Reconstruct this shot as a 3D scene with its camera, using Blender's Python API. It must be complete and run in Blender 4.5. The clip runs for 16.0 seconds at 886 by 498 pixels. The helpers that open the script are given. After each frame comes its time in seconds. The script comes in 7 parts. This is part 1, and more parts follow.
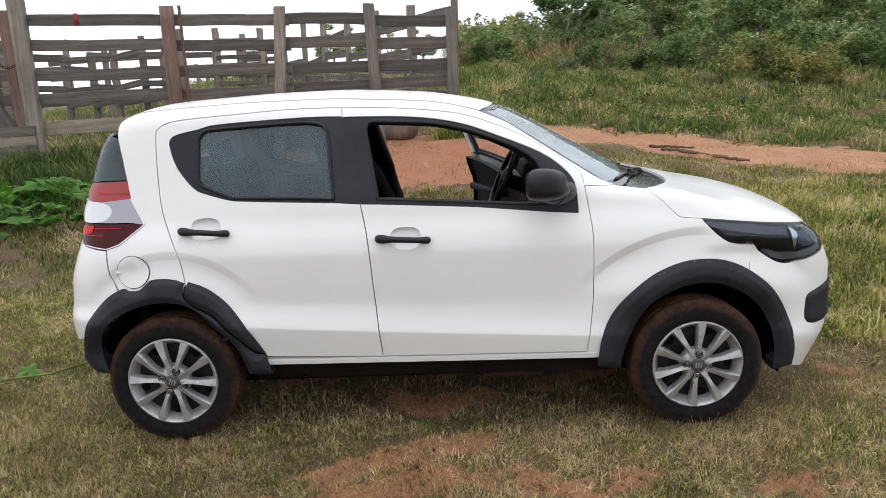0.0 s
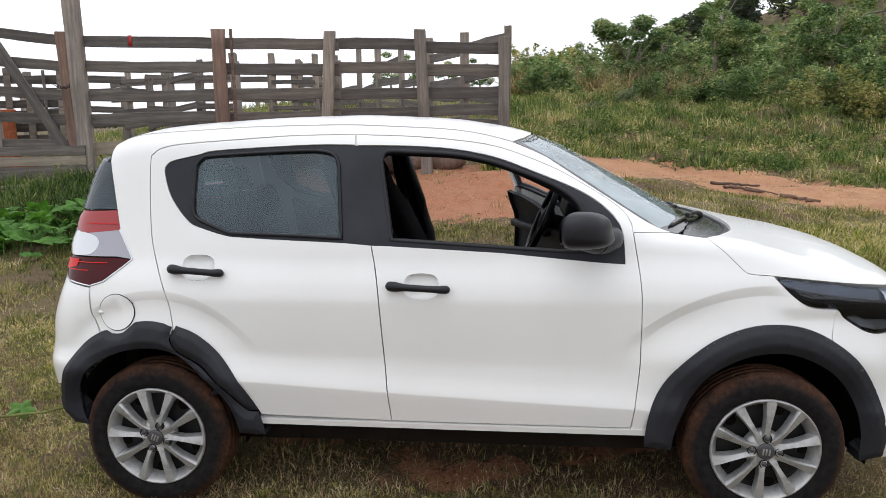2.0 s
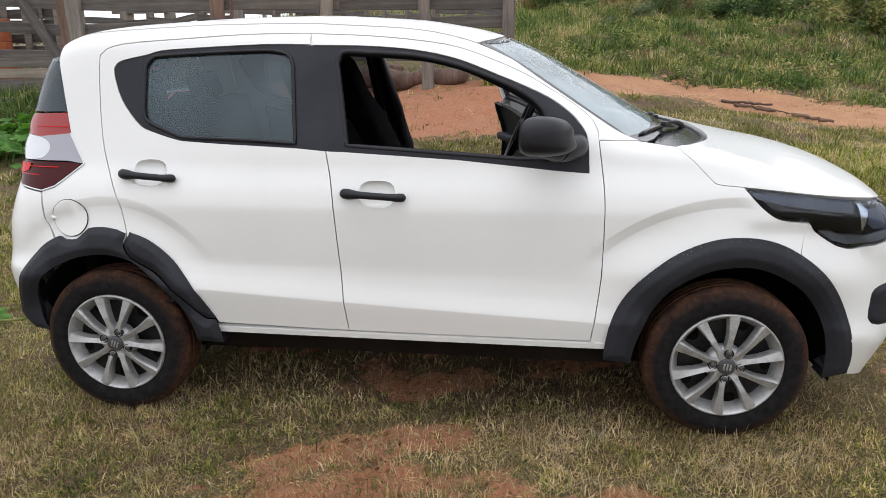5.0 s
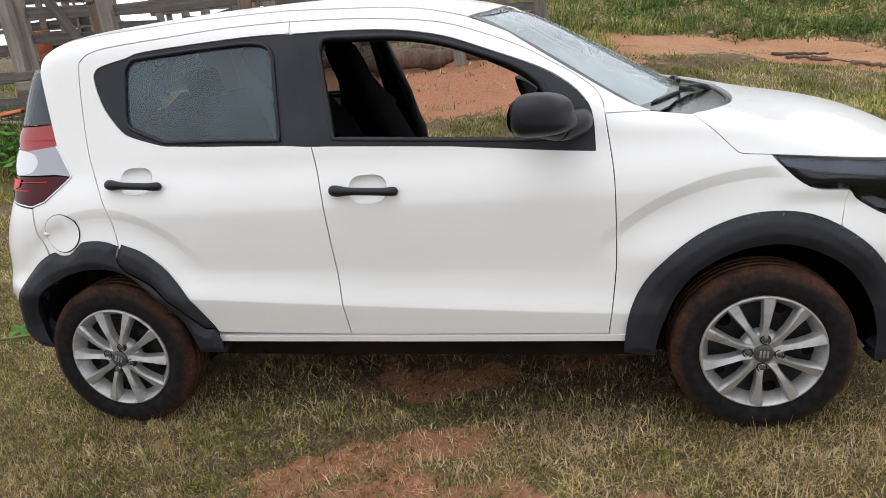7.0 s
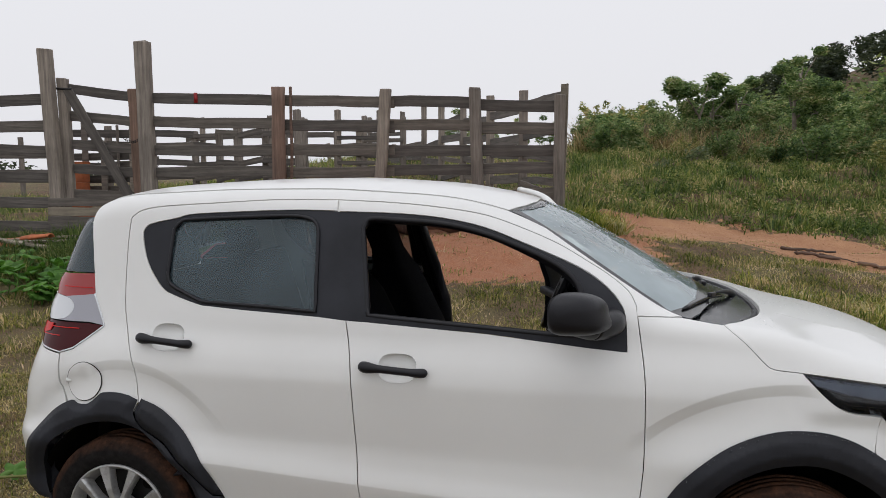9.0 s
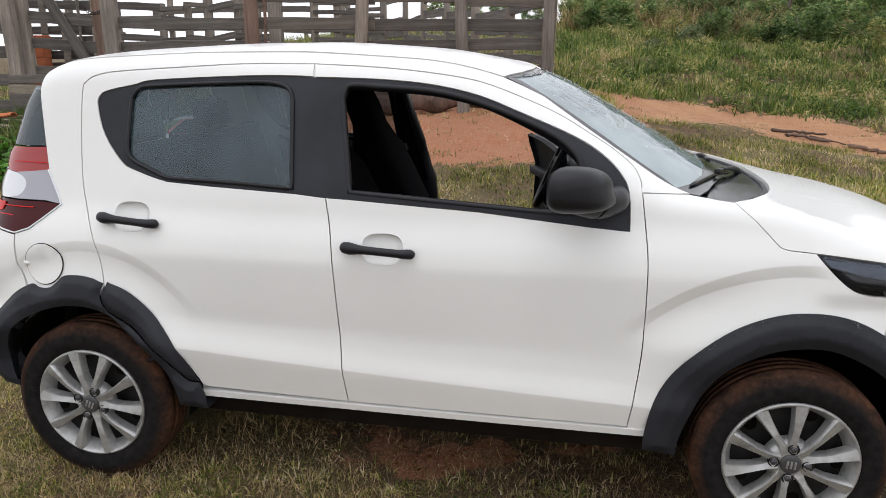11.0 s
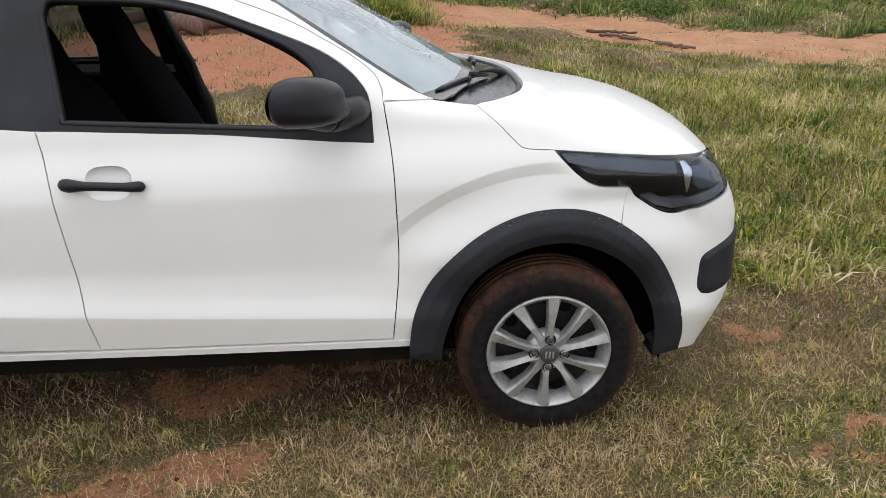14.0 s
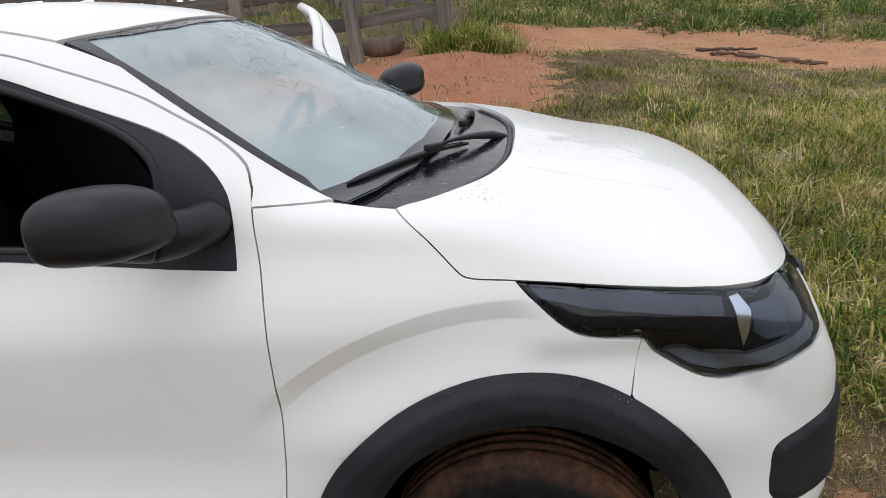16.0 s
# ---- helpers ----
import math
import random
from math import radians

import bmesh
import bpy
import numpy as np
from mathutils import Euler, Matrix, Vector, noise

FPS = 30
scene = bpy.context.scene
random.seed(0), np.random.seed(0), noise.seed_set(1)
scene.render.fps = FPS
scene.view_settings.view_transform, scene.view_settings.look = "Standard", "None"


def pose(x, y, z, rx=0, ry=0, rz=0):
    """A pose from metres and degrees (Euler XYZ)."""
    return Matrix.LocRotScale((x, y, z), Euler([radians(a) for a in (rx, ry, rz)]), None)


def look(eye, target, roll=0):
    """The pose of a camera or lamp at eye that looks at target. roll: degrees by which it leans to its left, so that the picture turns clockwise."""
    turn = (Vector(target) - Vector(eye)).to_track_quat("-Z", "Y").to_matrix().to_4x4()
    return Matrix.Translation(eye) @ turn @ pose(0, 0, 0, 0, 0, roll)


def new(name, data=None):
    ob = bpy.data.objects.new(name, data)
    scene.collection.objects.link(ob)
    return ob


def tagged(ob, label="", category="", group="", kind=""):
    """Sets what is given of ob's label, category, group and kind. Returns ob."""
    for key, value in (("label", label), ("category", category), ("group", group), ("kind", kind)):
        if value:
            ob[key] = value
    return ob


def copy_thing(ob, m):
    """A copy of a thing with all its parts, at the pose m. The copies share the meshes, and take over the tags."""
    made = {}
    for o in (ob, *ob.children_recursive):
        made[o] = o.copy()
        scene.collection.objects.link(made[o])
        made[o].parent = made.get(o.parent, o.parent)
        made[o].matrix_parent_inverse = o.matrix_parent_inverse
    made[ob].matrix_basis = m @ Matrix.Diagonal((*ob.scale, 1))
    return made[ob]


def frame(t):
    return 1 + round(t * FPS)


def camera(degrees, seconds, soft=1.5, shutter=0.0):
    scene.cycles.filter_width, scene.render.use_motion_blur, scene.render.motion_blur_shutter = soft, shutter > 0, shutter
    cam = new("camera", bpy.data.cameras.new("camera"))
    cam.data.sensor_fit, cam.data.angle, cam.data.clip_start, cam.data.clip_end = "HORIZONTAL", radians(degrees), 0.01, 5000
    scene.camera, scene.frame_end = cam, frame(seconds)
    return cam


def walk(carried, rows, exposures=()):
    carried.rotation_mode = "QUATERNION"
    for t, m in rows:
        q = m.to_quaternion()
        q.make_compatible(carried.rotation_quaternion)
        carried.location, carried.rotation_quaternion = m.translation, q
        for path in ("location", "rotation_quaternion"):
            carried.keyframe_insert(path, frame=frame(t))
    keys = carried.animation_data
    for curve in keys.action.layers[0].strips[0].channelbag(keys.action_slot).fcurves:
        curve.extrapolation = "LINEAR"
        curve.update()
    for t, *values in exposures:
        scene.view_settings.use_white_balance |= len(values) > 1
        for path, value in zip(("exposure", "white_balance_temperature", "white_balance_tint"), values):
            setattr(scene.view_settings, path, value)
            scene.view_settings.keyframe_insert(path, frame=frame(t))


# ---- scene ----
cam = camera(62.9, 16.0, soft=0.6)
PATH = [
    (0, (0.091, -3.0, 1.502), (0.069, -1.047, 1.07), -2.1),
    (0.5, (0.094, -2.9, 1.489), (0.074, -0.947, 1.054), -0.2),
    (1, (0.077, -2.745, 1.479), (-0.002, -0.793, 1.053), 0.9),
    (1.5, (0.093, -2.634, 1.473), (0.049, -0.688, 1.012), 0.3),
    (2, (0.201, -2.57, 1.492), (0.034, -0.608, 1.139), -0.8),
    (2.5, (0.33, -2.543, 1.463), (0.091, -0.599, 1.056), -1.3),
    (3, (0.395, -2.507, 1.448), (0.165, -0.581, 0.96), -1.5),
    (3.4, (0.461, -2.445, 1.462), (0.282, -0.514, 0.973), -1.5),
    (3.5, (0.459, -2.5, 1.43), (0.315, -0.576, 0.905), -2.1),
    (4, (0.438, -2.502, 1.417), (0.293, -0.595, 0.832), -0.9),
    (4.2, (0.398, -2.522, 1.425), (0.216, -0.609, 0.872), -0.1),
    (6.3, (0.428, -2.311, 1.419), (0.146, -0.422, 0.825), -2.4),
    (6.5, (0.491, -2.289, 1.418), (0.15, -0.411, 0.821), -3.1),
    (7, (0.571, -2.262, 1.416), (0.208, -0.394, 0.802), -5.4),
    (7.5, (0.549, -2.201, 1.432), (0.333, -0.292, 0.875), -1.1),
    (8, (0.504, -2.21, 1.445), (0.145, -0.303, 0.961), -2.0),
    (8.2, (0.476, -2.201, 1.463), (0.118, -0.279, 1.039), -0.3),
    (8.3, (0.471, -2.2, 1.494), (0.119, -0.264, 1.132), -0.6),
    (8.4, (0.467, -2.218, 1.523), (0.113, -0.273, 1.222), -0.7),
    (8.5, (0.479, -2.255, 1.529), (0.112, -0.304, 1.285), -0.3),
    (9, (0.481, -2.281, 1.529), (0.114, -0.326, 1.324), -0.0),
    (9.4, (0.491, -2.272, 1.492), (0.128, -0.344, 1.104), -0.6),
    (9.5, (0.502, -2.282, 1.486), (0.138, -0.363, 1.055), -1.2),
    (9.7, (0.502, -2.269, 1.477), (0.161, -0.361, 0.986), -1.0),
    (11.8, (0.389, -2.026, 1.459), (0.082, -0.124, 0.922), 0.4),
    (12, (0.389, -2.022, 1.456), (0.052, -0.13, 0.9), -0.6),
    (12.5, (0.459, -2.055, 1.461), (0.138, -0.17, 0.875), -0.8),
    (13, (0.584, -2.106, 1.476), (0.388, -0.214, 0.859), -1.7),
    (13.5, (0.671, -2.097, 1.457), (0.568, -0.221, 0.772), -2.9),
    (14, (0.753, -2.002, 1.436), (0.823, -0.142, 0.704), -1.7),
    (14.5, (0.842, -1.775, 1.423), (1.03, 0.081, 0.703), 1.1),
    (15, (0.914, -1.635, 1.424), (0.951, 0.235, 0.715), -4.3),
    (15.5, (1.098, -1.398, 1.407), (0.901, 0.467, 0.711), -6.2),
    (16, (1.212, -1.176, 1.422), (0.946, 0.694, 0.763), -5.3),
]
EXPOSURES = [(0, -0.02, 6210, 12), (2.0, -0.04, 6226, 12), (2.5, -0.16, 6230, 12), (3.0, -0.04, 6237, 12), (4.0, 0.04, 6251, 12), (7.5, 0.0, 6300, 12), (8.2, -0.16, 6323, 12), (8.5, -0.33, 6333, 12), (9.0, -0.6, 6350, 12), (9.5, -0.48, 6347, 12), (10.5, -0.12, 6342, 12), (13.0, -0.04, 6330, 12), (14.0, 0.02, 6313, 12), (15.0, -0.02, 6296, 12), (16, -0.24, 6280, 12)]
walk(cam, [(t, look(eye, target, roll)) for t, eye, target, roll in PATH], EXPOSURES)

# ---- world and light: flat overcast sky ----
SUN_EL, SUN_AZ = 80.0, 200.0
world = bpy.data.worlds.new("overcast")
scene.world = world
world.use_nodes = True
wn, wl = world.node_tree.nodes, world.node_tree.links
wn.clear()
sky = wn.new("ShaderNodeTexSky")
sky.sky_type, sky.sun_disc = "NISHITA", False
sky.sun_elevation, sky.sun_rotation = radians(SUN_EL), radians(SUN_AZ)
sky.air_density, sky.dust_density, sky.ozone_density = 2.0, 8.0, 0.5
wash = wn.new("ShaderNodeHueSaturation")
wash.inputs["Saturation"].default_value = 0.10
# cloud cover: brighter overhead than at the horizon
geo = wn.new("ShaderNodeTexCoord")
sep = wn.new("ShaderNodeSeparateXYZ")
grad = wn.new("ShaderNodeValToRGB")
grad.color_ramp.elements[0].position, grad.color_ramp.elements[0].color = 0.0, (1.38, 1.38, 1.39, 1)
grad.color_ramp.elements[1].position, grad.color_ramp.elements[1].color = 1.0, (1.46, 1.49, 1.55, 1)
cloud = wn.new("ShaderNodeMix")
cloud.data_type = "RGBA"
cloud.inputs[0].default_value = 0.85
scale_up = wn.new("ShaderNodeVectorMath")
scale_up.operation = "SCALE"
scale_up.inputs["Scale"].default_value = 10.0
back = wn.new("ShaderNodeBackground")
back.inputs[1].default_value = 0.10
wout = wn.new("ShaderNodeOutputWorld")
wl.new(sky.outputs[0], wash.inputs["Color"])
wl.new(geo.outputs["Generated"], sep.inputs[0])
wl.new(sep.outputs["Z"], grad.inputs[0])
wl.new(grad.outputs[0], scale_up.inputs[0])
wl.new(wash.outputs[0], cloud.inputs[6])
wl.new(scale_up.outputs[0], cloud.inputs[7])
wl.new(cloud.outputs[2], back.inputs[0])
wl.new(back.outputs[0], wout.inputs[0])
sun = new("sun", bpy.data.lights.new("sun", "SUN"))
sun.data.energy, sun.data.angle, sun.data.color = 0.5, radians(50), (1.0, 0.97, 0.92)
sun.matrix_world = look((0, 0, 30), (0 + 30 * math.sin(radians(SUN_AZ)) / math.tan(radians(SUN_EL)) * -1, -30 * math.cos(radians(SUN_AZ)) / math.tan(radians(SUN_EL)), 0))


# ---- materials ----
class Mat:
    """A small builder of node materials."""

    def __init__(self, name, rough=0.5, metal=0.0, coat=0.0, color=(0.5, 0.5, 0.5), spec=0.5):
        self.m = bpy.data.materials.new(name)
        self.m.use_nodes = True
        self.t = self.m.node_tree
        self.b = self.t.nodes["Principled BSDF"]
        self.set("Base Color", (*color, 1))
        self.set("Roughness", rough)
        self.set("Metallic", metal)
        self.set("Coat Weight", coat)
        self.set("Coat Roughness", 0.04)
        self.set("Specular IOR Level", spec)
        self.co = self.node("ShaderNodeTexCoord").outputs["Object"]

    def set(self, key, value):
        self.b.inputs[key].default_value = value

    def node(self, kind, **inputs):
        n = self.t.nodes.new(kind)
        return n

    def link(self, a, b):
        self.t.links.new(a, b)

    def noise(self, scale, detail=4, rough=0.6, stretch=None, co=None):
        n = self.node("ShaderNodeTexNoise")
        n.inputs["Scale"].default_value, n.inputs["Detail"].default_value, n.inputs["Roughness"].default_value = scale, detail, rough
        src = co or self.co
        if stretch:
            mp = self.node("ShaderNodeMapping")
            mp.inputs["Scale"].default_value = stretch
            self.link(src, mp.inputs[0])
            src = mp.outputs[0]
        self.link(src, n.inputs["Vector"])
        return n.outputs["Fac"]

    def ramp(self, fac, stops):
        r = self.node("ShaderNodeValToRGB")
        e = r.color_ramp.elements
        while len(e) < len(stops):
            e.new(0.5)
        for el, (p, c) in zip(e, stops):
            el.position = p
            el.color = (*c, 1) if len(c) == 3 else c
        self.link(fac, r.inputs[0])
        return r.outputs["Color"]

    def mix(self, fac, a, b, mode="MIX"):
        n = self.node("ShaderNodeMix")
        n.data_type, n.blend_type = "RGBA", mode
        for val, i in ((fac, 0), (a, 6), (b, 7)):
            if isinstance(val, (int, float)):
                n.inputs[i].default_value = val
            elif isinstance(val, tuple):
                n.inputs[i].default_value = (*val, 1)
            else:
                self.link(val, n.inputs[i])
        return n.outputs[2]

    def math(self, op, a, b=0.0, clamp=False):
        n = self.node("ShaderNodeMath")
        n.operation, n.use_clamp = op, clamp
        for val, i in ((a, 0), (b, 1)):
            if isinstance(val, (int, float)):
                n.inputs[i].default_value = val
            else:
                self.link(val, n.inputs[i])
        return n.outputs[0]

    def color(self, out):
        self.link(out, self.b.inputs["Base Color"])
        return self

    def rough(self, fac, lo, hi):
        r = self.node("ShaderNodeMapRange")
        r.inputs["To Min"].default_value, r.inputs["To Max"].default_value = lo, hi
        self.link(fac, r.inputs["Value"])
        self.link(r.outputs[0], self.b.inputs["Roughness"])
        return self

    def bump(self, fac, strength=0.3, dist=0.01):
        n = self.node("ShaderNodeBump")
        n.inputs["Strength"].default_value, n.inputs["Distance"].default_value = strength, dist
        self.link(fac, n.inputs["Height"])
        self.link(n.outputs[0], self.b.inputs["Normal"])
        return self

    def per_object(self):
        return self.node("ShaderNodeObjectInfo").outputs["Random"]

    def per_island(self):
        return self.node("ShaderNodeNewGeometry").outputs["Random Per Island"]

    def attr(self, name):
        n = self.node("ShaderNodeAttribute")
        n.attribute_name = name
        return n.outputs["Fac"]


def paint_white():
    m = Mat("white_car_paint", rough=0.32, coat=0.45, spec=0.3, color=(0.80, 0.80, 0.785))
    n = m.noise(2.2, 5)
    m.color(m.ramp(n, [(0.3, (0.765, 0.762, 0.738)), (0.7, (0.795, 0.792, 0.770))]))
    m.rough(m.noise(9, 4), 0.26, 0.42)
    return m.m


def plastic(name, c, rough, bump=0.12, scale=420, spread=0.35, spec=0.5):
    m = Mat(name, rough=rough, color=c, spec=spec)
    n = m.noise(6, 5)
    lo, hi = tuple(v * (1 - spread) for v in c), tuple(v * (1 + spread) for v in c)
    m.color(m.ramp(n, [(0.3, lo), (0.72, hi)]))
    m.rough(m.noise(14, 3), max(0.05, rough - 0.1), min(1, rough + 0.1))
    m.bump(m.noise(scale, 2), bump, 0.002)
    return m.m


def glass(name, tint, gloss_rough=0.02, ior=1.5, sky_haze=0.0, sky_haze_col=(0.6, 0.65, 0.68)):
    m = bpy.data.materials.new(name)
    m.use_nodes = True
    t = m.node_tree
    t.nodes.clear()
    tr = t.nodes.new("ShaderNodeBsdfTransparent")
    tr.inputs[0].default_value = (*tint, 1)
    gl = t.nodes.new("ShaderNodeBsdfGlossy")
    gl.inputs["Roughness"].default_value = gloss_rough
    fr = t.nodes.new("ShaderNodeFresnel")
    fr.inputs[0].default_value = ior
    mx = t.nodes.new("ShaderNodeMixShader")
    t.links.new(fr.outputs[0], mx.inputs[0])
    src = tr.outputs[0]
    # pale diffuse layer: reflected sky and wet haze painted into the glass
    if sky_haze:
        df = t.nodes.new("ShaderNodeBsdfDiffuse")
        df.inputs[0].default_value = (*sky_haze_col, 1)
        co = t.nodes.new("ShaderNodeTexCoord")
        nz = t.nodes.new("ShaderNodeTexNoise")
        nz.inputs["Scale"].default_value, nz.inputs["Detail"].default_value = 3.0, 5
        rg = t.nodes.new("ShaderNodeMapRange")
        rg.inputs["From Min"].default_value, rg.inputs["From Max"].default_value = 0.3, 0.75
        rg.inputs["To Min"].default_value, rg.inputs["To Max"].default_value = sky_haze * 0.6, sky_haze * 1.4
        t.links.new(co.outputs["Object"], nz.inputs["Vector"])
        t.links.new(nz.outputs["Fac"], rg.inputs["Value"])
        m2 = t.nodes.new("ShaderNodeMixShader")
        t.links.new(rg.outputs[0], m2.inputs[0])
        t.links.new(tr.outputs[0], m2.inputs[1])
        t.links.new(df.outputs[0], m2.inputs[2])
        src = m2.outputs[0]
    t.links.new(src, mx.inputs[1])
    t.links.new(gl.outputs[0], mx.inputs[2])
    out = t.nodes.new("ShaderNodeOutputMaterial")
    t.links.new(mx.outputs[0], out.inputs[0])
    return m


def wood(name, dark, light, red=0.0, axis=2):
    m = Mat(name, rough=0.85)
    st = [14.0, 14.0, 14.0]
    st[axis] = 0.9
    grain = m.noise(1.6, 7, 0.7, tuple(st))
    stain = m.noise(1.1, 4, 0.6)
    base = m.ramp(grain, [(0.28, dark), (0.52, tuple(0.5 * (a + b) for a, b in zip(dark, light))), (0.75, light)])
    base = m.mix(m.math("MULTIPLY", m.ramp(stain, [(0.42, (0, 0, 0)), (0.68, (1, 1, 1))]), 0.45), base, (0.055, 0.047, 0.042))
    tone = m.ramp(m.per_object(), [(0.0, (0.72, 0.70, 0.68)), (0.5, (1.0, 0.97, 0.94)), (1.0, (1.2, 1.14, 1.05))])
    m.color(m.mix(1.0, base, tone, "MULTIPLY"))
    m.bump(grain, 0.6, 0.012)
    return m.m


def soil_and_thatch():
    m = Mat("soil_and_thatch", rough=0.95)
    co = m.node("ShaderNodeNewGeometry").outputs["Position"]
    fine, grit, mid, big = m.noise(55, 6, 0.7, co=co), m.noise(150, 4, 0.75, co=co), m.noise(7, 6, 0.65, co=co), m.noise(0.8, 4, co=co)
    dirt = m.ramp(fine, [(0.28, (0.140, 0.048, 0.020)), (0.5, (0.350, 0.132, 0.060)), (0.74, (0.560, 0.270, 0.145))])
    dirt = m.mix(m.ramp(mid, [(0.35, (0, 0, 0)), (0.7, (0.6, 0.6, 0.6))]), dirt, (0.40, 0.215, 0.13))
    tan = m.ramp(fine, [(0.28, (0.26, 0.120, 0.054)), (0.5, (0.47, 0.250, 0.125)), (0.75, (0.62, 0.385, 0.220))])
    tan = m.mix(m.ramp(m.noise(1.7, 5, 0.7, co=co), [(0.38, (0, 0, 0)), (0.66, (0.75, 0.75, 0.75))]), tan, (0.33, 0.150, 0.078))
    dirt = m.mix(m.attr("worn"), dirt, tan)
    thatch = m.ramp(grit, [(0.38, (0.018, 0.010, 0.006)), (0.53, (0.095, 0.052, 0.029)), (0.70, (0.32, 0.21, 0.12))])
    thatch = m.mix(m.ramp(m.noise(3.3, 5, co=co), [(0.36, (0, 0, 0)), (0.60, (0.9, 0.9, 0.9))]), thatch, m.ramp(grit, [(0.36, (0.035, 0.018, 0.010)), (0.64, (0.27, 0.150, 0.085))]))
    green = m.ramp(grit, [(0.38, (0.024, 0.026, 0.009)), (0.52, (0.135, 0.140, 0.042)), (0.68, (0.36, 0.33, 0.13))])
    thatch = m.mix(m.ramp(big, [(0.40, (0.05, 0.05, 0.05)), (0.62, (0.6, 0.6, 0.6))]), thatch, green)
    wob = m.math("ADD", m.attr("dirt"), m.math("MULTIPLY", m.math("SUBTRACT", mid, 0.5), 1.4))
    wob = m.math("ADD", wob, m.math("MULTIPLY", m.math("SUBTRACT", fine, 0.5), 0.8))
    fac = m.ramp(wob, [(0.38, (0, 0, 0)), (0.62, (1, 1, 1))])
    m.color(m.mix(fac, thatch, dirt))
    m.bump(m.math("ADD", fine, m.math("MULTIPLY", mid, 1.5)), 0.8, 0.025)
    return m.m


def foliage(name, stops, rough=0.6, patch_scale=7.0, speck=0.0):
    m = Mat(name, rough=rough, spec=0.25)
    place = m.node("ShaderNodeNewGeometry").outputs["Position"]
    shift = m.math("ADD", m.math("MULTIPLY", m.math("SUBTRACT", m.noise(patch_scale, 3, co=place), 0.5), 2.1), m.math("MULTIPLY", m.per_island(), 0.75))
    if speck:
        shift = m.math("ADD", shift, m.math("MULTIPLY", m.math("SUBTRACT", m.noise(34.0, 3, 0.7, co=place), 0.5), speck))
    base = m.ramp(m.math("ADD", shift, 0.125, True), stops)
    tone = m.ramp(m.noise(0.9, 3, co=place), [(0.3, (0.7, 0.72, 0.7)), (0.7, (1.2, 1.18, 1.1))])
    patch = m.ramp(m.noise(11.0, 4, co=place), [(0.32, (0.62, 0.64, 0.62)), (0.68, (1.25, 1.2, 1.12))])
    base = m.mix(1.0, base, patch, "MULTIPLY")
    m.color(m.mix(1.0, base, tone, "MULTIPLY"))
    tr = m.node("ShaderNodeBsdfTranslucent")
    m.link(m.mix(1.0, base, (0.9, 1.0, 0.5), "MULTIPLY"), tr.inputs[0])
    mx = m.node("ShaderNodeMixShader")
    mx.inputs[0].default_value = 0.38
    out = m.t.nodes["Material Output"]
    m.link(m.b.outputs[0], mx.inputs[1])
    m.link(tr.outputs[0], mx.inputs[2])
    m.link(mx.outputs[0], out.inputs[0])
    return m.m


def tyre_rubber():
    m = Mat("muddy_tyre_rubber", rough=0.85, spec=0.12)
    rub = m.ramp(m.noise(40, 4), [(0.3, (0.006, 0.0055, 0.0055)), (0.7, (0.017, 0.0155, 0.015))])
    r = m.node("ShaderNodeVectorMath")
    r.operation = "LENGTH"
    mp = m.node("ShaderNodeMapping")
    mp.inputs["Scale"].default_value = (1, 0, 1)
    m.link(m.co, mp.inputs[0])
    m.link(mp.outputs[0], r.inputs[0])
    ring = m.math("MULTIPLY", m.math("SUBTRACT", r.outputs["Value"], 0.250), 22.0, True)
    mud = m.math("MULTIPLY", ring, m.ramp(m.noise(11, 6, 0.7), [(0.34, (0.12, 0.12, 0.12)), (0.60, (0.95, 0.95, 0.95))]), True)
    m.color(m.mix(mud, rub, m.ramp(m.noise(60, 4), [(0.3, (0.055, 0.024, 0.013)), (0.7, (0.165, 0.075, 0.040))])))
    m.bump(m.noise(45, 5), 0.5, 0.006)
    return m.m


def alloy():
    m = Mat("silver_wheel_paint", rough=0.38, metal=0.6, color=(0.38, 0.38, 0.38))
    n = m.noise(18, 6, 0.7)
    dirt = m.ramp(n, [(0.46, (0.45, 0.45, 0.445)), (0.64, (0.31, 0.302, 0.29)), (0.80, (0.17, 0.135, 0.10))])
    m.color(dirt)
    m.rough(n, 0.3, 0.6)
    return m.m


WHITE = paint_white()
CLAD = plastic("grey_black_cladding", (0.017, 0.018, 0.023), 0.5, spec=0.28)
TRIM = plastic("black_trim", (0.010, 0.010, 0.013), 0.42, spec=0.32)
BLACKG = plastic("gloss_black", (0.010, 0.010, 0.012), 0.10, bump=0.0)
WETPL = plastic("wet_black_plastic", (0.007, 0.008, 0.010), 0.16, 0.5, 22, spec=0.28)
DARK = plastic("underbody_dark", (0.007, 0.006, 0.005), 0.9, spec=0.05)
MUDDY = plastic("muddy_underbody", (0.012, 0.009, 0.007), 0.9, spec=0.05)
FABRIC = plastic("charcoal_fabric", (0.006, 0.006, 0.008), 0.95, 0.5, 900, spec=0.05)
DASH = plastic("dashboard_plastic", (0.010, 0.011, 0.014), 0.6, spec=0.2)
CLOTHG = plastic("grey_headliner", (0.20, 0.20, 0.20), 0.95, 0.3, 700)
TYRE = tyre_rubber()
ALLOY = alloy()
STEEL = plastic("dark_steel_wheel", (0.011, 0.0105, 0.011), 0.5, spec=0.3)
BADGE = plastic("badge_grey", (0.05, 0.05, 0.053), 0.4)
LAMPIN = plastic("lamp_housing_black", (0.009, 0.010, 0.015), 0.5, 0.0, spec=0.15)
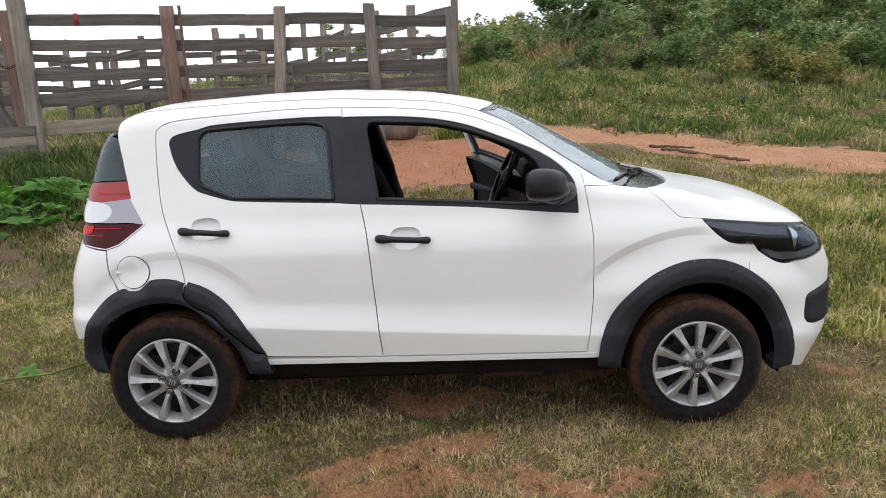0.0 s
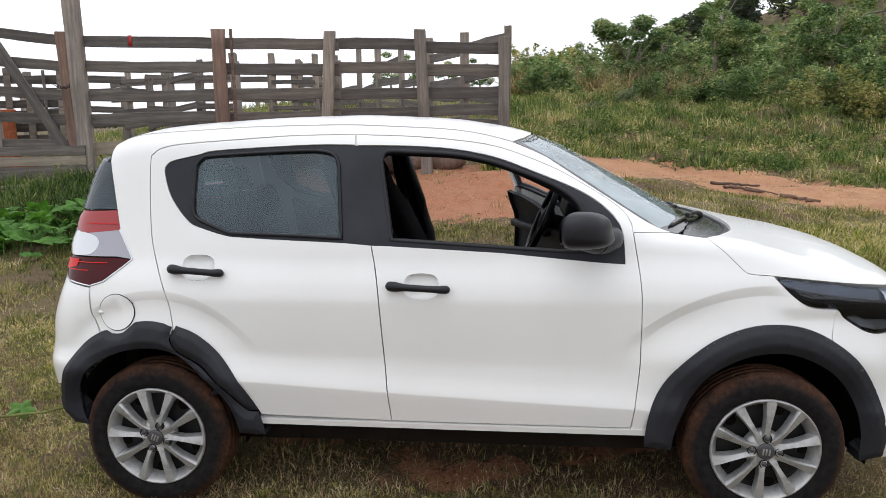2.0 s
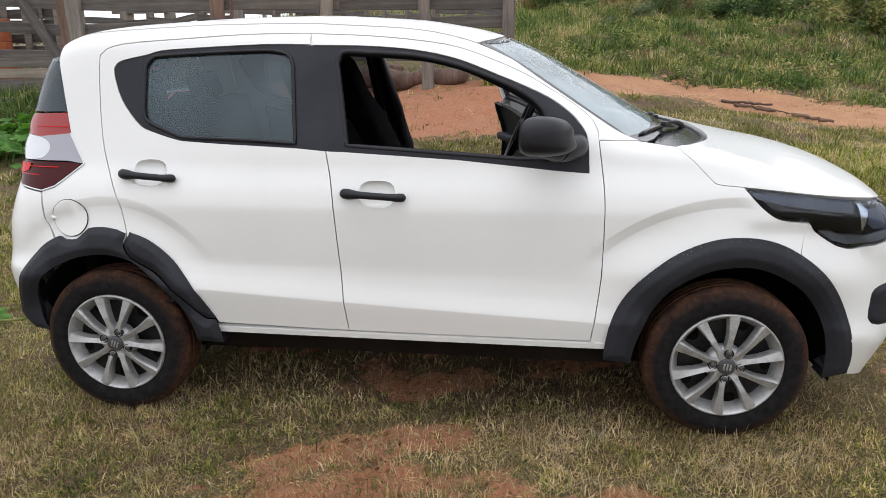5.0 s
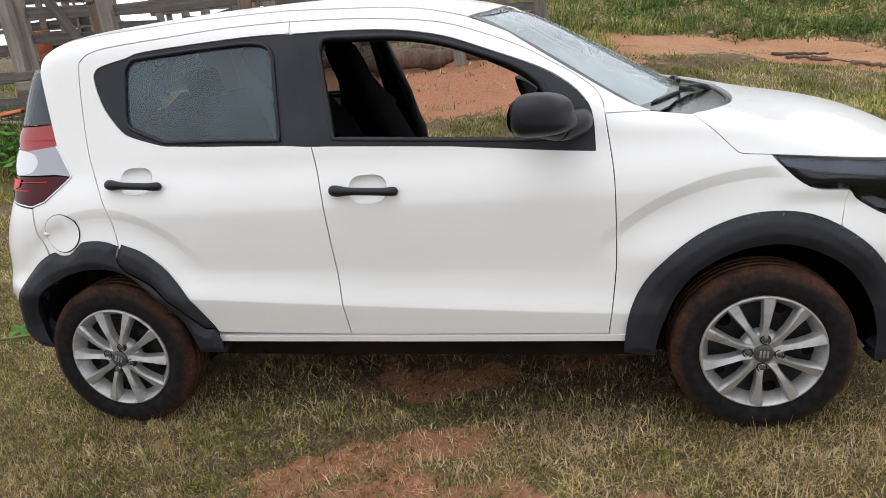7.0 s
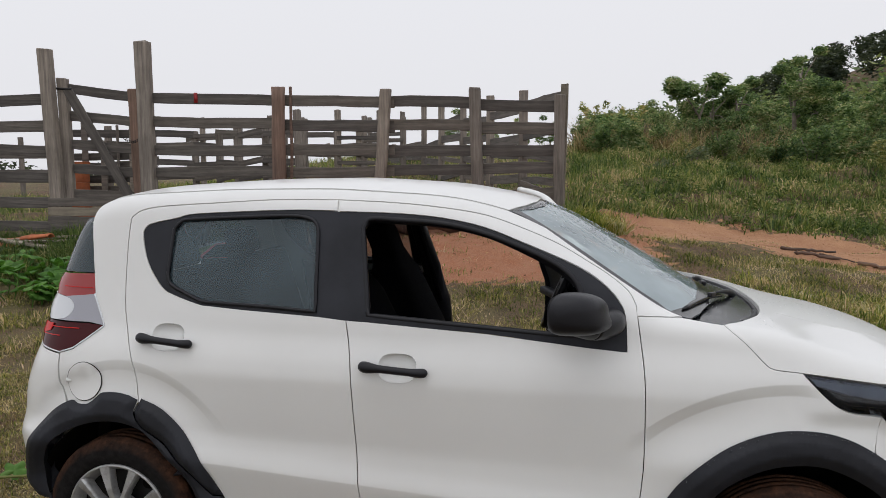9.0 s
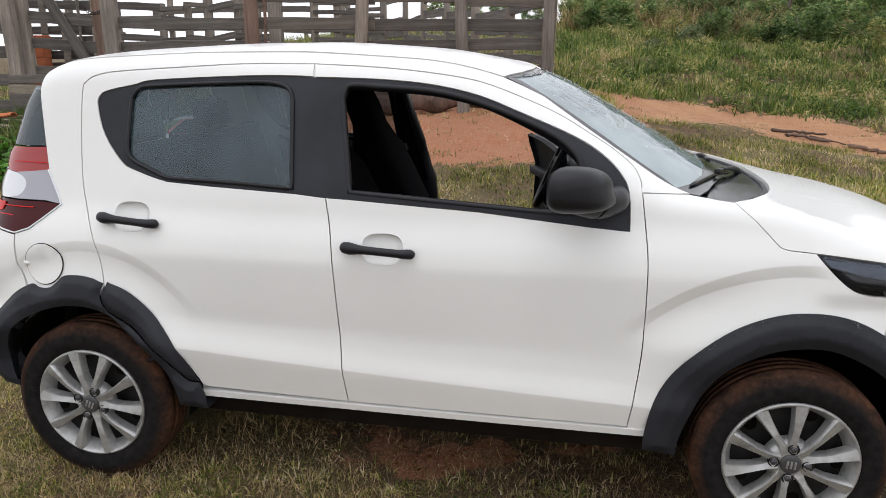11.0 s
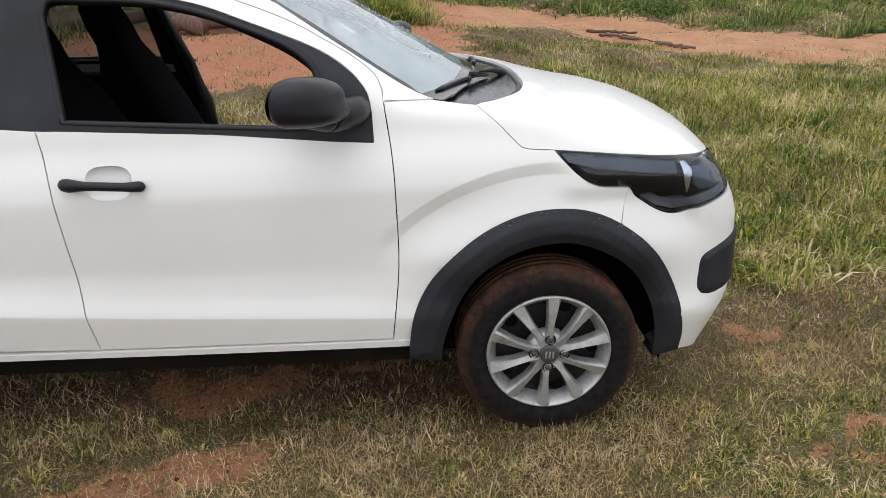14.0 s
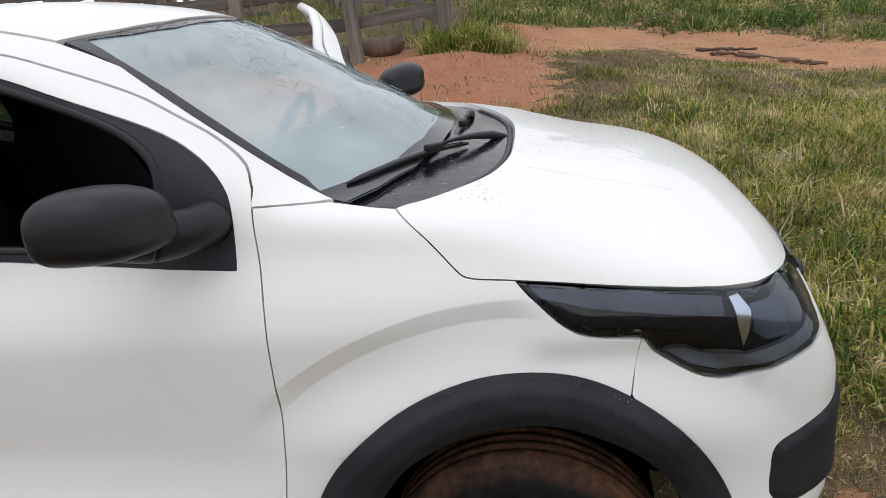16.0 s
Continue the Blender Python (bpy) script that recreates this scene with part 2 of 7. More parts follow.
# blue-grey that imitates sky mirrored in the headlamp lens
SKYGREY = plastic("grey_sky_reflection", (0.11, 0.125, 0.16), 0.3, 0.0, spec=0.5)
PALEBZ = plastic("pale_grey_bezel", (0.40, 0.41, 0.43), 0.3, 0.0)
REDLINE = Mat("bright_red_lens_line", rough=0.2, spec=0.2, color=(0.55, 0.012, 0.010)).m
CHROME = Mat("reflector_silver", rough=0.18, metal=1.0, color=(0.82, 0.83, 0.85)).m
# the bluish diffuse colour of both panes stands in for mirrored sky
TINT = glass("tinted_side_glass", (0.36, 0.39, 0.41), sky_haze=0.13, sky_haze_col=(0.34, 0.49, 0.57))
SCREEN = glass("windscreen_glass", (0.62, 0.70, 0.68), sky_haze=0.40, ior=2.1, sky_haze_col=(0.64, 0.79, 0.83))
LENS = glass("lamp_lens", (0.76, 0.81, 0.88), ior=1.6)
RLENS = Mat("red_lamp_lens", rough=0.12, coat=0.1, spec=0.3, color=(0.34, 0.055, 0.055)).m
DRLENS = Mat("dark_red_lamp_lens", rough=0.10, coat=0.12, spec=0.15, color=(0.050, 0.003, 0.004)).m
CLENS = Mat("clear_lamp_segment", rough=0.12, coat=1.0, color=(0.68, 0.70, 0.73)).m
SMOKE = Mat("smoked_lamp_segment", rough=0.14, coat=1.0, color=(0.33, 0.33, 0.37)).m
WATER = glass("water_drop", (0.93, 0.95, 0.96), ior=1.45)
WOOD = wood("weathered_grey_wood", (0.120, 0.105, 0.095), (0.430, 0.385, 0.340))
WOODH = wood("weathered_grey_rail", (0.056, 0.050, 0.047), (0.218, 0.200, 0.184), axis=0)
WOODR = wood("reddish_log_wood", (0.105, 0.066, 0.052), (0.35, 0.235, 0.185))
WOODP = wood("pale_board_wood", (0.16, 0.14, 0.11), (0.38, 0.34, 0.27), axis=0)
SOIL = soil_and_thatch()
CLAY = plastic("orange_clay", (0.42, 0.125, 0.050), 0.85, 0.5, 60)
REDTAPE = plastic("red_paint_mark", (0.35, 0.02, 0.02), 0.6)
GRASS = foliage("short_grass", [(0.0, (0.062, 0.090, 0.023)), (0.28, (0.198, 0.225, 0.057)), (0.52, (0.416, 0.380, 0.132)), (0.76, (0.676, 0.540, 0.333)), (1.0, (0.850, 0.720, 0.621))], patch_scale=4.5, speck=1.5)
GREEN = foliage("green_grass", [(0.0, (0.054, 0.103, 0.017)), (0.3, (0.161, 0.230, 0.044)), (0.55, (0.407, 0.408, 0.094)), (0.78, (0.694, 0.552, 0.291)), (1.0, (0.832, 0.747, 0.611))], patch_scale=2.4, speck=0.9)
SWARD = foliage("bank_sward", [(0.0, (0.050, 0.095, 0.031)), (0.40, (0.150, 0.219, 0.068)), (0.70, (0.337, 0.356, 0.137)), (0.9, (0.524, 0.440, 0.257)), (1.0, (0.748, 0.570, 0.427))], patch_scale=1.1)
DRY = foliage("dry_grass", [(0.0, (0.120, 0.095, 0.045)), (0.5, (0.440, 0.320, 0.190)), (1.0, (0.780, 0.620, 0.460))], patch_scale=2.5, speck=0.9)
MEADOW = foliage("meadow_grass", [(0.0, (0.047, 0.078, 0.018)), (0.3, (0.147, 0.179, 0.047)), (0.55, (0.330, 0.314, 0.108)), (0.8, (0.611, 0.470, 0.294)), (1.0, (0.823, 0.627, 0.557))], patch_scale=1.6, speck=0.6)
WEED = foliage("dark_weed", [(0.0, (0.026, 0.052, 0.016)), (0.45, (0.085, 0.140, 0.040)), (0.8, (0.190, 0.240, 0.085)), (1.0, (0.42, 0.38, 0.20))], patch_scale=1.5)
BRUSH = foliage("dead_brush", [(0.0, (0.144, 0.102, 0.070)), (0.5, (0.396, 0.288, 0.198)), (1.0, (0.720, 0.576, 0.408))], patch_scale=1.2)
LEAF = foliage("shrub_leaf", [(0.0, (0.054, 0.104, 0.048)), (0.45, (0.172, 0.268, 0.113)), (0.8, (0.351, 0.442, 0.217)), (1.0, (0.657, 0.623, 0.413))], patch_scale=1.2)
LEAFY = foliage("yellow_green_leaf", [(0.0, (0.112, 0.144, 0.048)), (0.5, (0.331, 0.350, 0.135)), (0.85, (0.600, 0.525, 0.276)), (1.0, (0.675, 0.488, 0.362))], patch_scale=1.2)
LEAFD = foliage("dusky_far_leaf", [(0.0, (0.032, 0.046, 0.036)), (0.6, (0.066, 0.085, 0.060)), (1.0, (0.120, 0.140, 0.090))], patch_scale=0.25)
LEAFM = foliage("hillside_leaf", [(0.0, (0.078, 0.120, 0.065)), (0.6, (0.180, 0.246, 0.122)), (1.0, (0.348, 0.384, 0.187))], patch_scale=0.3)
BROAD = foliage("broad_leaf", [(0.0, (0.045, 0.125, 0.024)), (0.6, (0.105, 0.245, 0.050)), (1.0, (0.19, 0.35, 0.10))])
BARK = plastic("grey_bark", (0.23, 0.195, 0.155), 0.9, 0.6, 40)


# ---- mesh helpers ----
def link_mesh(name, verts, faces, mat, parent=None, label="", smooth=True):
    me = bpy.data.meshes.new(name)
    me.from_pydata([tuple(v) for v in verts], [], [tuple(f) for f in faces])
    me.materials.append(mat)
    if smooth:
        me.shade_smooth()
    me.update()
    ob = new(name, me)
    if parent is not None:
        ob.parent = parent
    if label:
        ob["label"] = label
    return ob


def part(name, bm, mat, parent=None, label="", smooth=True):
    me = bpy.data.meshes.new(name)
    bm.normal_update()
    bm.to_mesh(me)
    bm.free()
    me.materials.append(mat)
    if smooth:
        me.shade_smooth()
    ob = new(name, me)
    if parent is not None:
        ob.parent = parent
    if label:
        ob["label"] = label
    return ob


def empty(name, m=None, **tags):
    ob = new(name)
    ob.empty_display_size = 0.1
    if m is not None:
        ob.matrix_basis = m
    return tagged(ob, **tags)


def fast_mesh(name, co, quads_or_tris, mat, parent=None):
    """A large mesh out of numpy arrays: co (n,3) and a list of index arrays (k,3) or (k,4)."""
    me = bpy.data.meshes.new(name)
    me.vertices.add(len(co))
    me.vertices.foreach_set("co", np.asarray(co, np.float32).ravel())
    loops = np.concatenate([f.ravel() for f in quads_or_tris]).astype(np.int32)
    tot = np.concatenate([np.full(len(f), f.shape[1]) for f in quads_or_tris]).astype(np.int32)
    start = np.concatenate([[0], np.cumsum(tot)[:-1]]).astype(np.int32)
    me.loops.add(len(loops))
    me.loops.foreach_set("vertex_index", loops)
    me.polygons.add(len(tot))
    me.polygons.foreach_set("loop_start", start)
    me.polygons.foreach_set("loop_total", tot)
    me.update(calc_edges=True)
    me.materials.append(mat)
    ob = new(name, me)
    if parent is not None:
        ob.parent = parent
    return ob


def box_bm(size, m=None, bevel=0.0, seg=2, wobble=0.0, cuts=0, rnd=None):
    bm = bmesh.new()
    bmesh.ops.create_cube(bm, size=1.0)
    bmesh.ops.scale(bm, vec=size, verts=bm.verts)
    if cuts:
        long = max(range(3), key=lambda i: size[i])
        edges = [e for e in bm.edges if abs((e.verts[0].co - e.verts[1].co)[long]) > 0.5 * size[long]]
        bmesh.ops.subdivide_edges(bm, edges=edges, cuts=cuts)
    if bevel:
        bmesh.ops.bevel(bm, geom=[e for e in bm.edges if e.calc_face_angle(0) > 0.5], offset=bevel, segments=seg, affect="EDGES", profile=0.6)
    if wobble and rnd:
        off = Vector((rnd.uniform(0, 99), rnd.uniform(0, 99), 0))
        for v in bm.verts:
            v.co += Vector(noise.noise_vector(v.co * 2.2 + off)) * wobble
    if m is not None:
        bm.transform(m)
    return bm


def lathe(profile, seg=48, axis="y"):
    """Verts and faces of a turned profile of (radius, along), closed as a ring."""
    vs, fs = [], []
    n = len(profile)
    for i in range(seg):
        a = 2 * math.pi * i / seg
        for r, h in profile:
            vs.append((r * math.cos(a), h, r * math.sin(a)))
    for i in range(seg):
        j = (i + 1) % seg
        for k in range(n - 1):
            fs.append((i * n + k, i * n + k + 1, j * n + k + 1, j * n + k))
    return vs, fs


def tube(pts, radius, seg=8, closed=False):
    """Verts and faces of a round bar along points; radius may be a list."""
    pts = [Vector(p) for p in pts]
    n = len(pts)
    vs, fs = [], []
    up = Vector((0, 0, 1))
    for i, p in enumerate(pts):
        a = pts[(i - 1) % n] if closed or i else p
        b = pts[(i + 1) % n] if closed or i < n - 1 else p
        d = (b - a).normalized()
        s = d.cross(up) if abs(d.dot(up)) < 0.97 else d.cross(Vector((1, 0, 0)))
        s.normalize()
        t = s.cross(d)
        r = radius[i] if isinstance(radius, (list, tuple)) else radius
        for k in range(seg):
            an = 2 * math.pi * k / seg
            vs.append(p + (s * math.cos(an) + t * math.sin(an)) * r)
    m = n if closed else n - 1
    for i in range(m):
        j = (i + 1) % n
        for k in range(seg):
            l = (k + 1) % seg
            fs.append((i * seg + k, i * seg + l, j * seg + l, j * seg + k))
    if not closed:
        fs.append(tuple(range(seg))[::-1])
        fs.append(tuple((n - 1) * seg + k for k in range(seg)))
    return vs, fs


def spline(pts, n=8, closed=False):
    """A smooth curve through points of any dimension."""
    P = [np.array(p, float) for p in pts]
    out = []
    m = len(P)
    last = m if closed else m - 1
    for i in range(last):
        p1, p2 = P[i], P[(i + 1) % m]
        p0 = P[(i - 1) % m] if closed or i else 2 * p1 - p2
        p3 = P[(i + 2) % m] if closed or i + 2 < m else 2 * p2 - p1
        for k in range(n):
            t = k / n
            out.append(0.5 * (2 * p1 + (p2 - p0) * t + (2 * p0 - 5 * p1 + 4 * p2 - p3) * t * t + (3 * p1 - p0 - 3 * p2 + p3) * t ** 3))
    if not closed:
        out.append(P[-1])
    return [tuple(p) for p in out]


# ---- ground: one sheet out to the horizon ----
def ease(t):
    t = np.clip(t, 0, 1)
    return t * t * (3 - 2 * t)


def lumps(x, y, s, seed):
    """Smooth value noise, between about -1 and 1, on arrays."""
    k = seed * 17.31
    return (np.sin(1.7 * x / s + k) * np.cos(1.3 * y / s - k) + np.sin(0.9 * x / s - 1.9 * y / s + 2.1 * k) + 0.5 * np.sin(3.1 * x / s + 2.3 * y / s + k)) / 2.5


def ground_z(x, y):
    x, y = np.asarray(x, float), np.asarray(y, float)
    foot = np.interp(x, [-14, -7.6, -6, -1, 0.4, 2.2, 3.4, 4.4, 5.7, 10, 20], [0.4, 0.5, 0.75, 0.78, 0.85, 0.58, 0.45, 0.33, 0.25, 0.15, 0.1])
    z = foot * ease((y - 1.6) / 7.5)
    right = ease((x + 1) / 5)
    z = z + right * (0.20 * np.clip(y - 9.8, 0, 7) + 0.05 * np.clip(y - 16.8, 0, 30)) + (1 - right) * (0.05 + 0.066 * ease((x + 14) / 7)) * np.clip(y - 9, 0, 14)
    z = z + 15 * ease((y - 45) / 90) * ease((x - 2 - 0.05 * y) / 45) + 4 * ease((x - 12) / 60) * ease((y - 10) / 40)
    z = z - (1 - right) * 0.006 * np.clip(y - 25, 0, 400)
    amp = 0.015 + 0.05 * ease((y - 3) / 8) + 0.10 * ease((y - 11) / 5) * right
    z = z + amp * lumps(x, y, 0.45, 1) + amp * 1.5 * lumps(x, y, 1.6, 2) * ease((y - 2) / 5)
    # a low bank of bare earth before the fence
    z = z + 0.10 * np.exp(-(((x + 0.6) / 1.6) ** 2 + ((y - 6.9) / 0.5) ** 2))
    # shallow hollows where the wheels stand
    for wx in (-1.1525, 1.1525):
        for wy in (0.06, 1.54):
            z = z - 0.012 * np.exp(-(((x - wx) / 0.25) ** 2 + ((y - wy) / 0.2) ** 2))
    return z


def blob(x, y, cx, cy, rx, ry):
    return np.clip(1.25 - np.hypot((x - cx) / rx, (y - cy) / ry), 0, 1)


def dirt_mask(x, y):
    """1 on bare red earth, 0 under grass."""
    x, y = np.asarray(x, float), np.asarray(y, float)
    mid = np.interp(x, [-3, 0.4, 2.2, 4.5, 7.5, 12, 30], [8.8, 8.8, 9.6, 9.0, 7.9, 7.2, 7.0])
    half = np.interp(x, [-3, 0, 1, 2.2, 4.5, 7.5, 30], [0.3, 0.5, 1.6, 1.5, 1.6, 1.7, 1.7])
    d = np.clip((half - np.abs(y - mid)) / 0.7 + 0.35, 0, 1) * (x > 0.0)
    d = np.maximum(d, np.clip(np.minimum((x + 4.5) / 1.2, (1.75 - x) / 0.6), 0, 1) * np.clip(np.minimum((y - 5.15 - 0.15 * x) / 0.35, (9.0 - y) / 0.5), 0, 1))
    for b in ((-0.15, -0.34, 0.46, 0.30), (-0.30, -0.55, 0.4, 0.22), (0.05, -0.15, 0.3, 0.16), (-0.02, 0.32, 0.42, 0.20), (2.07, 0.55, 0.17, 0.12), (2.13, 0.33, 0.10, 0.06), (2.19, -0.04, 0.13, 0.06), (1.33, -0.48, 0.22, 0.12), (-0.93, -0.14, 0.10, 0.06), (1.4, -0.45, 0.2, 0.07), (0.75, -0.45, 0.15, 0.1), (0.5, 0.8, 0.7, 0.35), (-0.6, 0.9, 0.5, 0.4), (-0.55, -0.72, 0.3, 0.15), (0.45, -0.5, 0.35, 0.14), (2.0, -0.2, 0.2, 0.07), (0.9, -0.75, 0.25, 0.1)):
        d = np.maximum(d, 0.85 * blob(x, y, *b))
    d = d + (0.45 * lumps(x, y, 0.11, 5) + 0.45 * lumps(x, y, 0.04, 6)) * (d > 0.02) * (d < 0.98)
    return np.clip(d, 0, 1)


def ground():
    def lines(a, b, step, far, grow):
        inner = list(np.arange(a, b + 1e-6, step))
        out, s = [], step
        p = b
        while p < far:
            s *= grow
            p += s
            out.append(p)
        low, s, p = [], step, a
        while p > -far:
            s *= grow
            p -= s
            low.append(p)
        return np.array(low[::-1] + inner + out)
    xs, ys = lines(-6.0, 7.0, 0.085, 3000, 1.13), lines(-2.2, 11.0, 0.085, 3500, 1.11)
    X, Y = np.meshgrid(xs, ys, indexing="ij")
    Z = ground_z(X, Y)
    co = np.stack([X, Y, Z], -1).reshape(-1, 3)
    n, m = len(xs), len(ys)
    i = np.arange(n - 1)[:, None] * m + np.arange(m - 1)[None]
    q = np.stack([i, i + m, i + m + 1, i + 1], -1).reshape(-1, 4)
    ob = fast_mesh("ground", co, [q], SOIL)
    at = ob.data.attributes.new("dirt", "FLOAT", "POINT")
    at.data.foreach_set("value", dirt_mask(X, Y).astype(np.float32).ravel())
    wn = ob.data.attributes.new("worn", "FLOAT", "POINT")
    wn.data.foreach_set("value", (ease((X - 0.9) / 1.0) * ease((Y - 4.5) / 1.5)).astype(np.float32).ravel())
    ob.data.shade_smooth()
    return tagged(ob, "worn grass and red earth with a dirt track", "ground", kind="structure")


ground()


def blades(name, xy, h, w, lean, mat, rng, label, parent=None, curl=0.5, z0=None, way=None, flat=False):
    """Grass blades at points xy (n,2), of heights h and widths w, as one mesh."""
    n = len(xy)
    a = rng.uniform(0, 2 * np.pi, n)
    side = np.stack([np.cos(a), np.sin(a), np.zeros(n)], -1) * (w / 2)[:, None]
    b = rng.uniform(0, 2 * np.pi, n) if way is None else way
    tilt = np.abs(rng.normal(0, 1, n)) * lean
    d = np.stack([np.cos(b) * np.sin(tilt), np.sin(b) * np.sin(tilt), np.cos(tilt)], -1)
    tilt2 = np.clip(tilt + curl * rng.uniform(0.2, 1.6, n), 0, 1.75)
    d2 = np.stack([np.cos(b) * np.sin(tilt2), np.sin(b) * np.sin(tilt2), np.cos(tilt2)], -1)
    z = (ground_z(xy[:, 0], xy[:, 1]) if z0 is None else z0) - 0.01
    base = np.stack([xy[:, 0], xy[:, 1], z], -1)
    mid = base + d * (0.55 * h)[:, None]
    tip = mid + d2 * (0.5 * h)[:, None]
    if flat:
        co = np.stack([base - side, base + side, tip], 1).reshape(-1, 3)
        ob = fast_mesh(name, co, [np.arange(n)[:, None] * 3 + np.array([0, 1, 2])], mat, parent)
        return tagged(ob, label, "grass", kind="stuff")
    co = np.stack([base - side, base + side, mid + side * 0.8, mid - side * 0.8, tip], 1).reshape(-1, 3)
    k = np.arange(n)[:, None] * 5
    ob = fast_mesh(name, co, [k + np.array([0, 1, 2, 3]), k + np.array([3, 2, 4])], mat, parent)
    return tagged(ob, label, "grass", kind="stuff")


def tufts(rng, c, per, spread):
    """Blade roots in tufts round the centres c: roots (n,2) and the way each blade leans."""
    k = np.repeat(np.arange(len(c)), per)
    off = rng.normal(0, 1, (len(k), 2)) * spread
    return c[k] + off, np.arctan2(off[:, 1], off[:, 0]) + rng.normal(0, 0.5, len(k))


def scatter(rng, n, x0, x1, y0, y1, keep):
    p = np.stack([rng.uniform(x0, x1, n), rng.uniform(y0, y1, n)], -1)
    return p[rng.uniform(0, 1, n) < keep(p[:, 0], p[:, 1])]


def clumpy(x, y, s, seed):
    return np.clip(0.55 + 0.75 * lumps(x, y, s, seed), 0.08, 1)


rng = np.random.default_rng(7)


def grass_all():
    bare = lambda x, y: (1 - dirt_mask(x, y)) ** 1.5 + 0.10
    rim = lambda x, y: ease((x + 4.7) / 0.6) * ease((3.7 - x) / 0.6) * ease((y + 0.92) / 0.22)
    # trodden lawn round the car: green patches and patches of matted straw
    def lush(x, y):
        return np.clip(0.36 + 0.95 * lumps(x, y, 0.36, 3) + 0.55 * lumps(x, y, 0.14, 23) + 0.22 * ease((-1.3 - x) / 0.6) + 0.12 * ease((x - 1.5) / 0.5), 0, 1)
    shade = lambda x, y: 1 - 0.82 * ease((y + 0.02) / 0.3) * (np.abs(x) < 1.9)
    c = scatter(rng, 130000, -4.7, 3.7, -0.9, 2.4, lambda x, y: bare(x, y) * rim(x, y) * (0.20 + 0.80 * lush(x, y)) * np.clip(0.70 + 0.9 * lumps(x, y, 0.05, 33), 0.15, 1) * shade(x, y))
    p, way = tufts(rng, c, 6, 0.011)
    clump = np.clip(0.5 + 0.8 * lumps(c[:, 0], c[:, 1], 0.055, 71) + 0.5 * lumps(c[:, 0], c[:, 1], 0.023, 72), 0, 1.4)
    h = np.repeat((0.35 + 1.25 * clump) * rng.uniform(0.6, 1.3, len(c)), 6) * rng.uniform(0.014, 0.044, len(p))
    blades("lawn_grass", p, h, rng.uniform(0.0034, 0.0076, len(p)), 1.05, GRASS, rng, "short trodden yellow-green grass", curl=0.9, way=way)
    c = scatter(rng, 9000, -4.7, 3.7, -0.9, 2.4, lambda x, y: bare(x, y) * rim(x, y) * np.clip(1.6 * lush(x, y) - 0.65, 0, 1) * shade(x, y))
    p, way = tufts(rng, c, 10, 0.014)
    h = np.repeat(rng.uniform(0.5, 1.3, len(c)), 10) * rng.uniform(0.020, 0.048, len(p))
    blades("green_tufts", p, h, rng.uniform(0.0030, 0.0060, len(p)), 0.9, GREEN, rng, "fresh green tufts in the trodden lawn", curl=1.2, way=way)
    p = scatter(rng, 250000, -4.7, 3.7, -0.9, 2.4, lambda x, y: (0.12 + 0.62 * (1 - lush(x, y)) * (0.35 + 0.65 * bare(x, y))) * rim(x, y) * shade(x, y))
    blades("straw_litter", p, rng.uniform(0.012, 0.050, len(p)), rng.uniform(0.0024, 0.0052, len(p)), 1.6, DRY, rng, "dry straw lying on the trodden ground", curl=0.2, z0=ground_z(p[:, 0], p[:, 1]) + rng.uniform(0.008, 0.018, len(p)), flat=True)
    p = scatter(rng, 9000, -4.7, 3.7, -0.9, 2.4, lambda x, y: (0.2 + 0.6 * (1 - lush(x, y))) * rim(x, y) * shade(x, y))
    blades("curled_stalks", p, rng.uniform(0.05, 0.12, len(p)), rng.uniform(0.0020, 0.0036, len(p)), 1.35, DRY, rng, "long pale dry stalks bent over the lawn", curl=1.2)
    # a finer mat of dead stems and wispy dry tufts where the grass is worn thin
    fine = np.random.default_rng(17)
    p = scatter(fine, 60000, -2.6, 2.7, -0.9, 0.55, lambda x, y: (0.25 + 0.75 * (1 - lush(x, y))) * (0.30 + 0.70 * bare(x, y)) * rim(x, y) * (1 - 0.6 * ease((y + 0.02) / 0.3) * (np.abs(x) < 1.9)))
    blades("stem_mat", p, fine.uniform(0.020, 0.070, len(p)), fine.uniform(0.0024, 0.0044, len(p)), 1.6, DRY, fine, "fine mat of dead grass stems", curl=0.3, z0=ground_z(p[:, 0], p[:, 1]) + fine.uniform(0.008, 0.022, len(p)), flat=True)
    c = scatter(fine, 2600, -2.6, 2.7, -0.9, 0.45, lambda x, y: (0.25 + 0.75 * clumpy(x, y, 0.12, 51)) * rim(x, y) * (0.35 + 0.65 * bare(x, y)))
    p, way = tufts(fine, c, 12, 0.012)
    h = np.repeat(fine.uniform(0.6, 1.35, len(c)), 12) * fine.uniform(0.025, 0.062, len(p))
    blades("dry_tufts", p, h, fine.uniform(0.0018, 0.0034, len(p)), 1.0, DRY, fine, "wispy tufts of dry grass", curl=1.5, way=way)
    c = scatter(fine, 5200, -2.6, 2.7, -0.9, 0.2, lambda x, y: (0.15 + 0.85 * clumpy(x, y, 0.16, 52)) * rim(x, y) * bare(x, y))
    p, way = tufts(fine, c, 9, 0.010)
    h = np.repeat(fine.uniform(0.6, 1.35, len(c)), 9) * fine.uniform(0.018, 0.042, len(p))
    blades("green_tufts", p, h, fine.uniform(0.0032, 0.0062, len(p)), 0.95, GREEN, fine, "small green tufts close to the car", curl=1.2, way=way)
    c = scatter(fine, 6500, -4.7, -1.45, -0.9, 2.4, lambda x, y: (0.15 + 0.85 * clumpy(x, y, 0.22, 53)) * rim(x, y) * bare(x, y))
    p, way = tufts(fine, c, 9, 0.014)
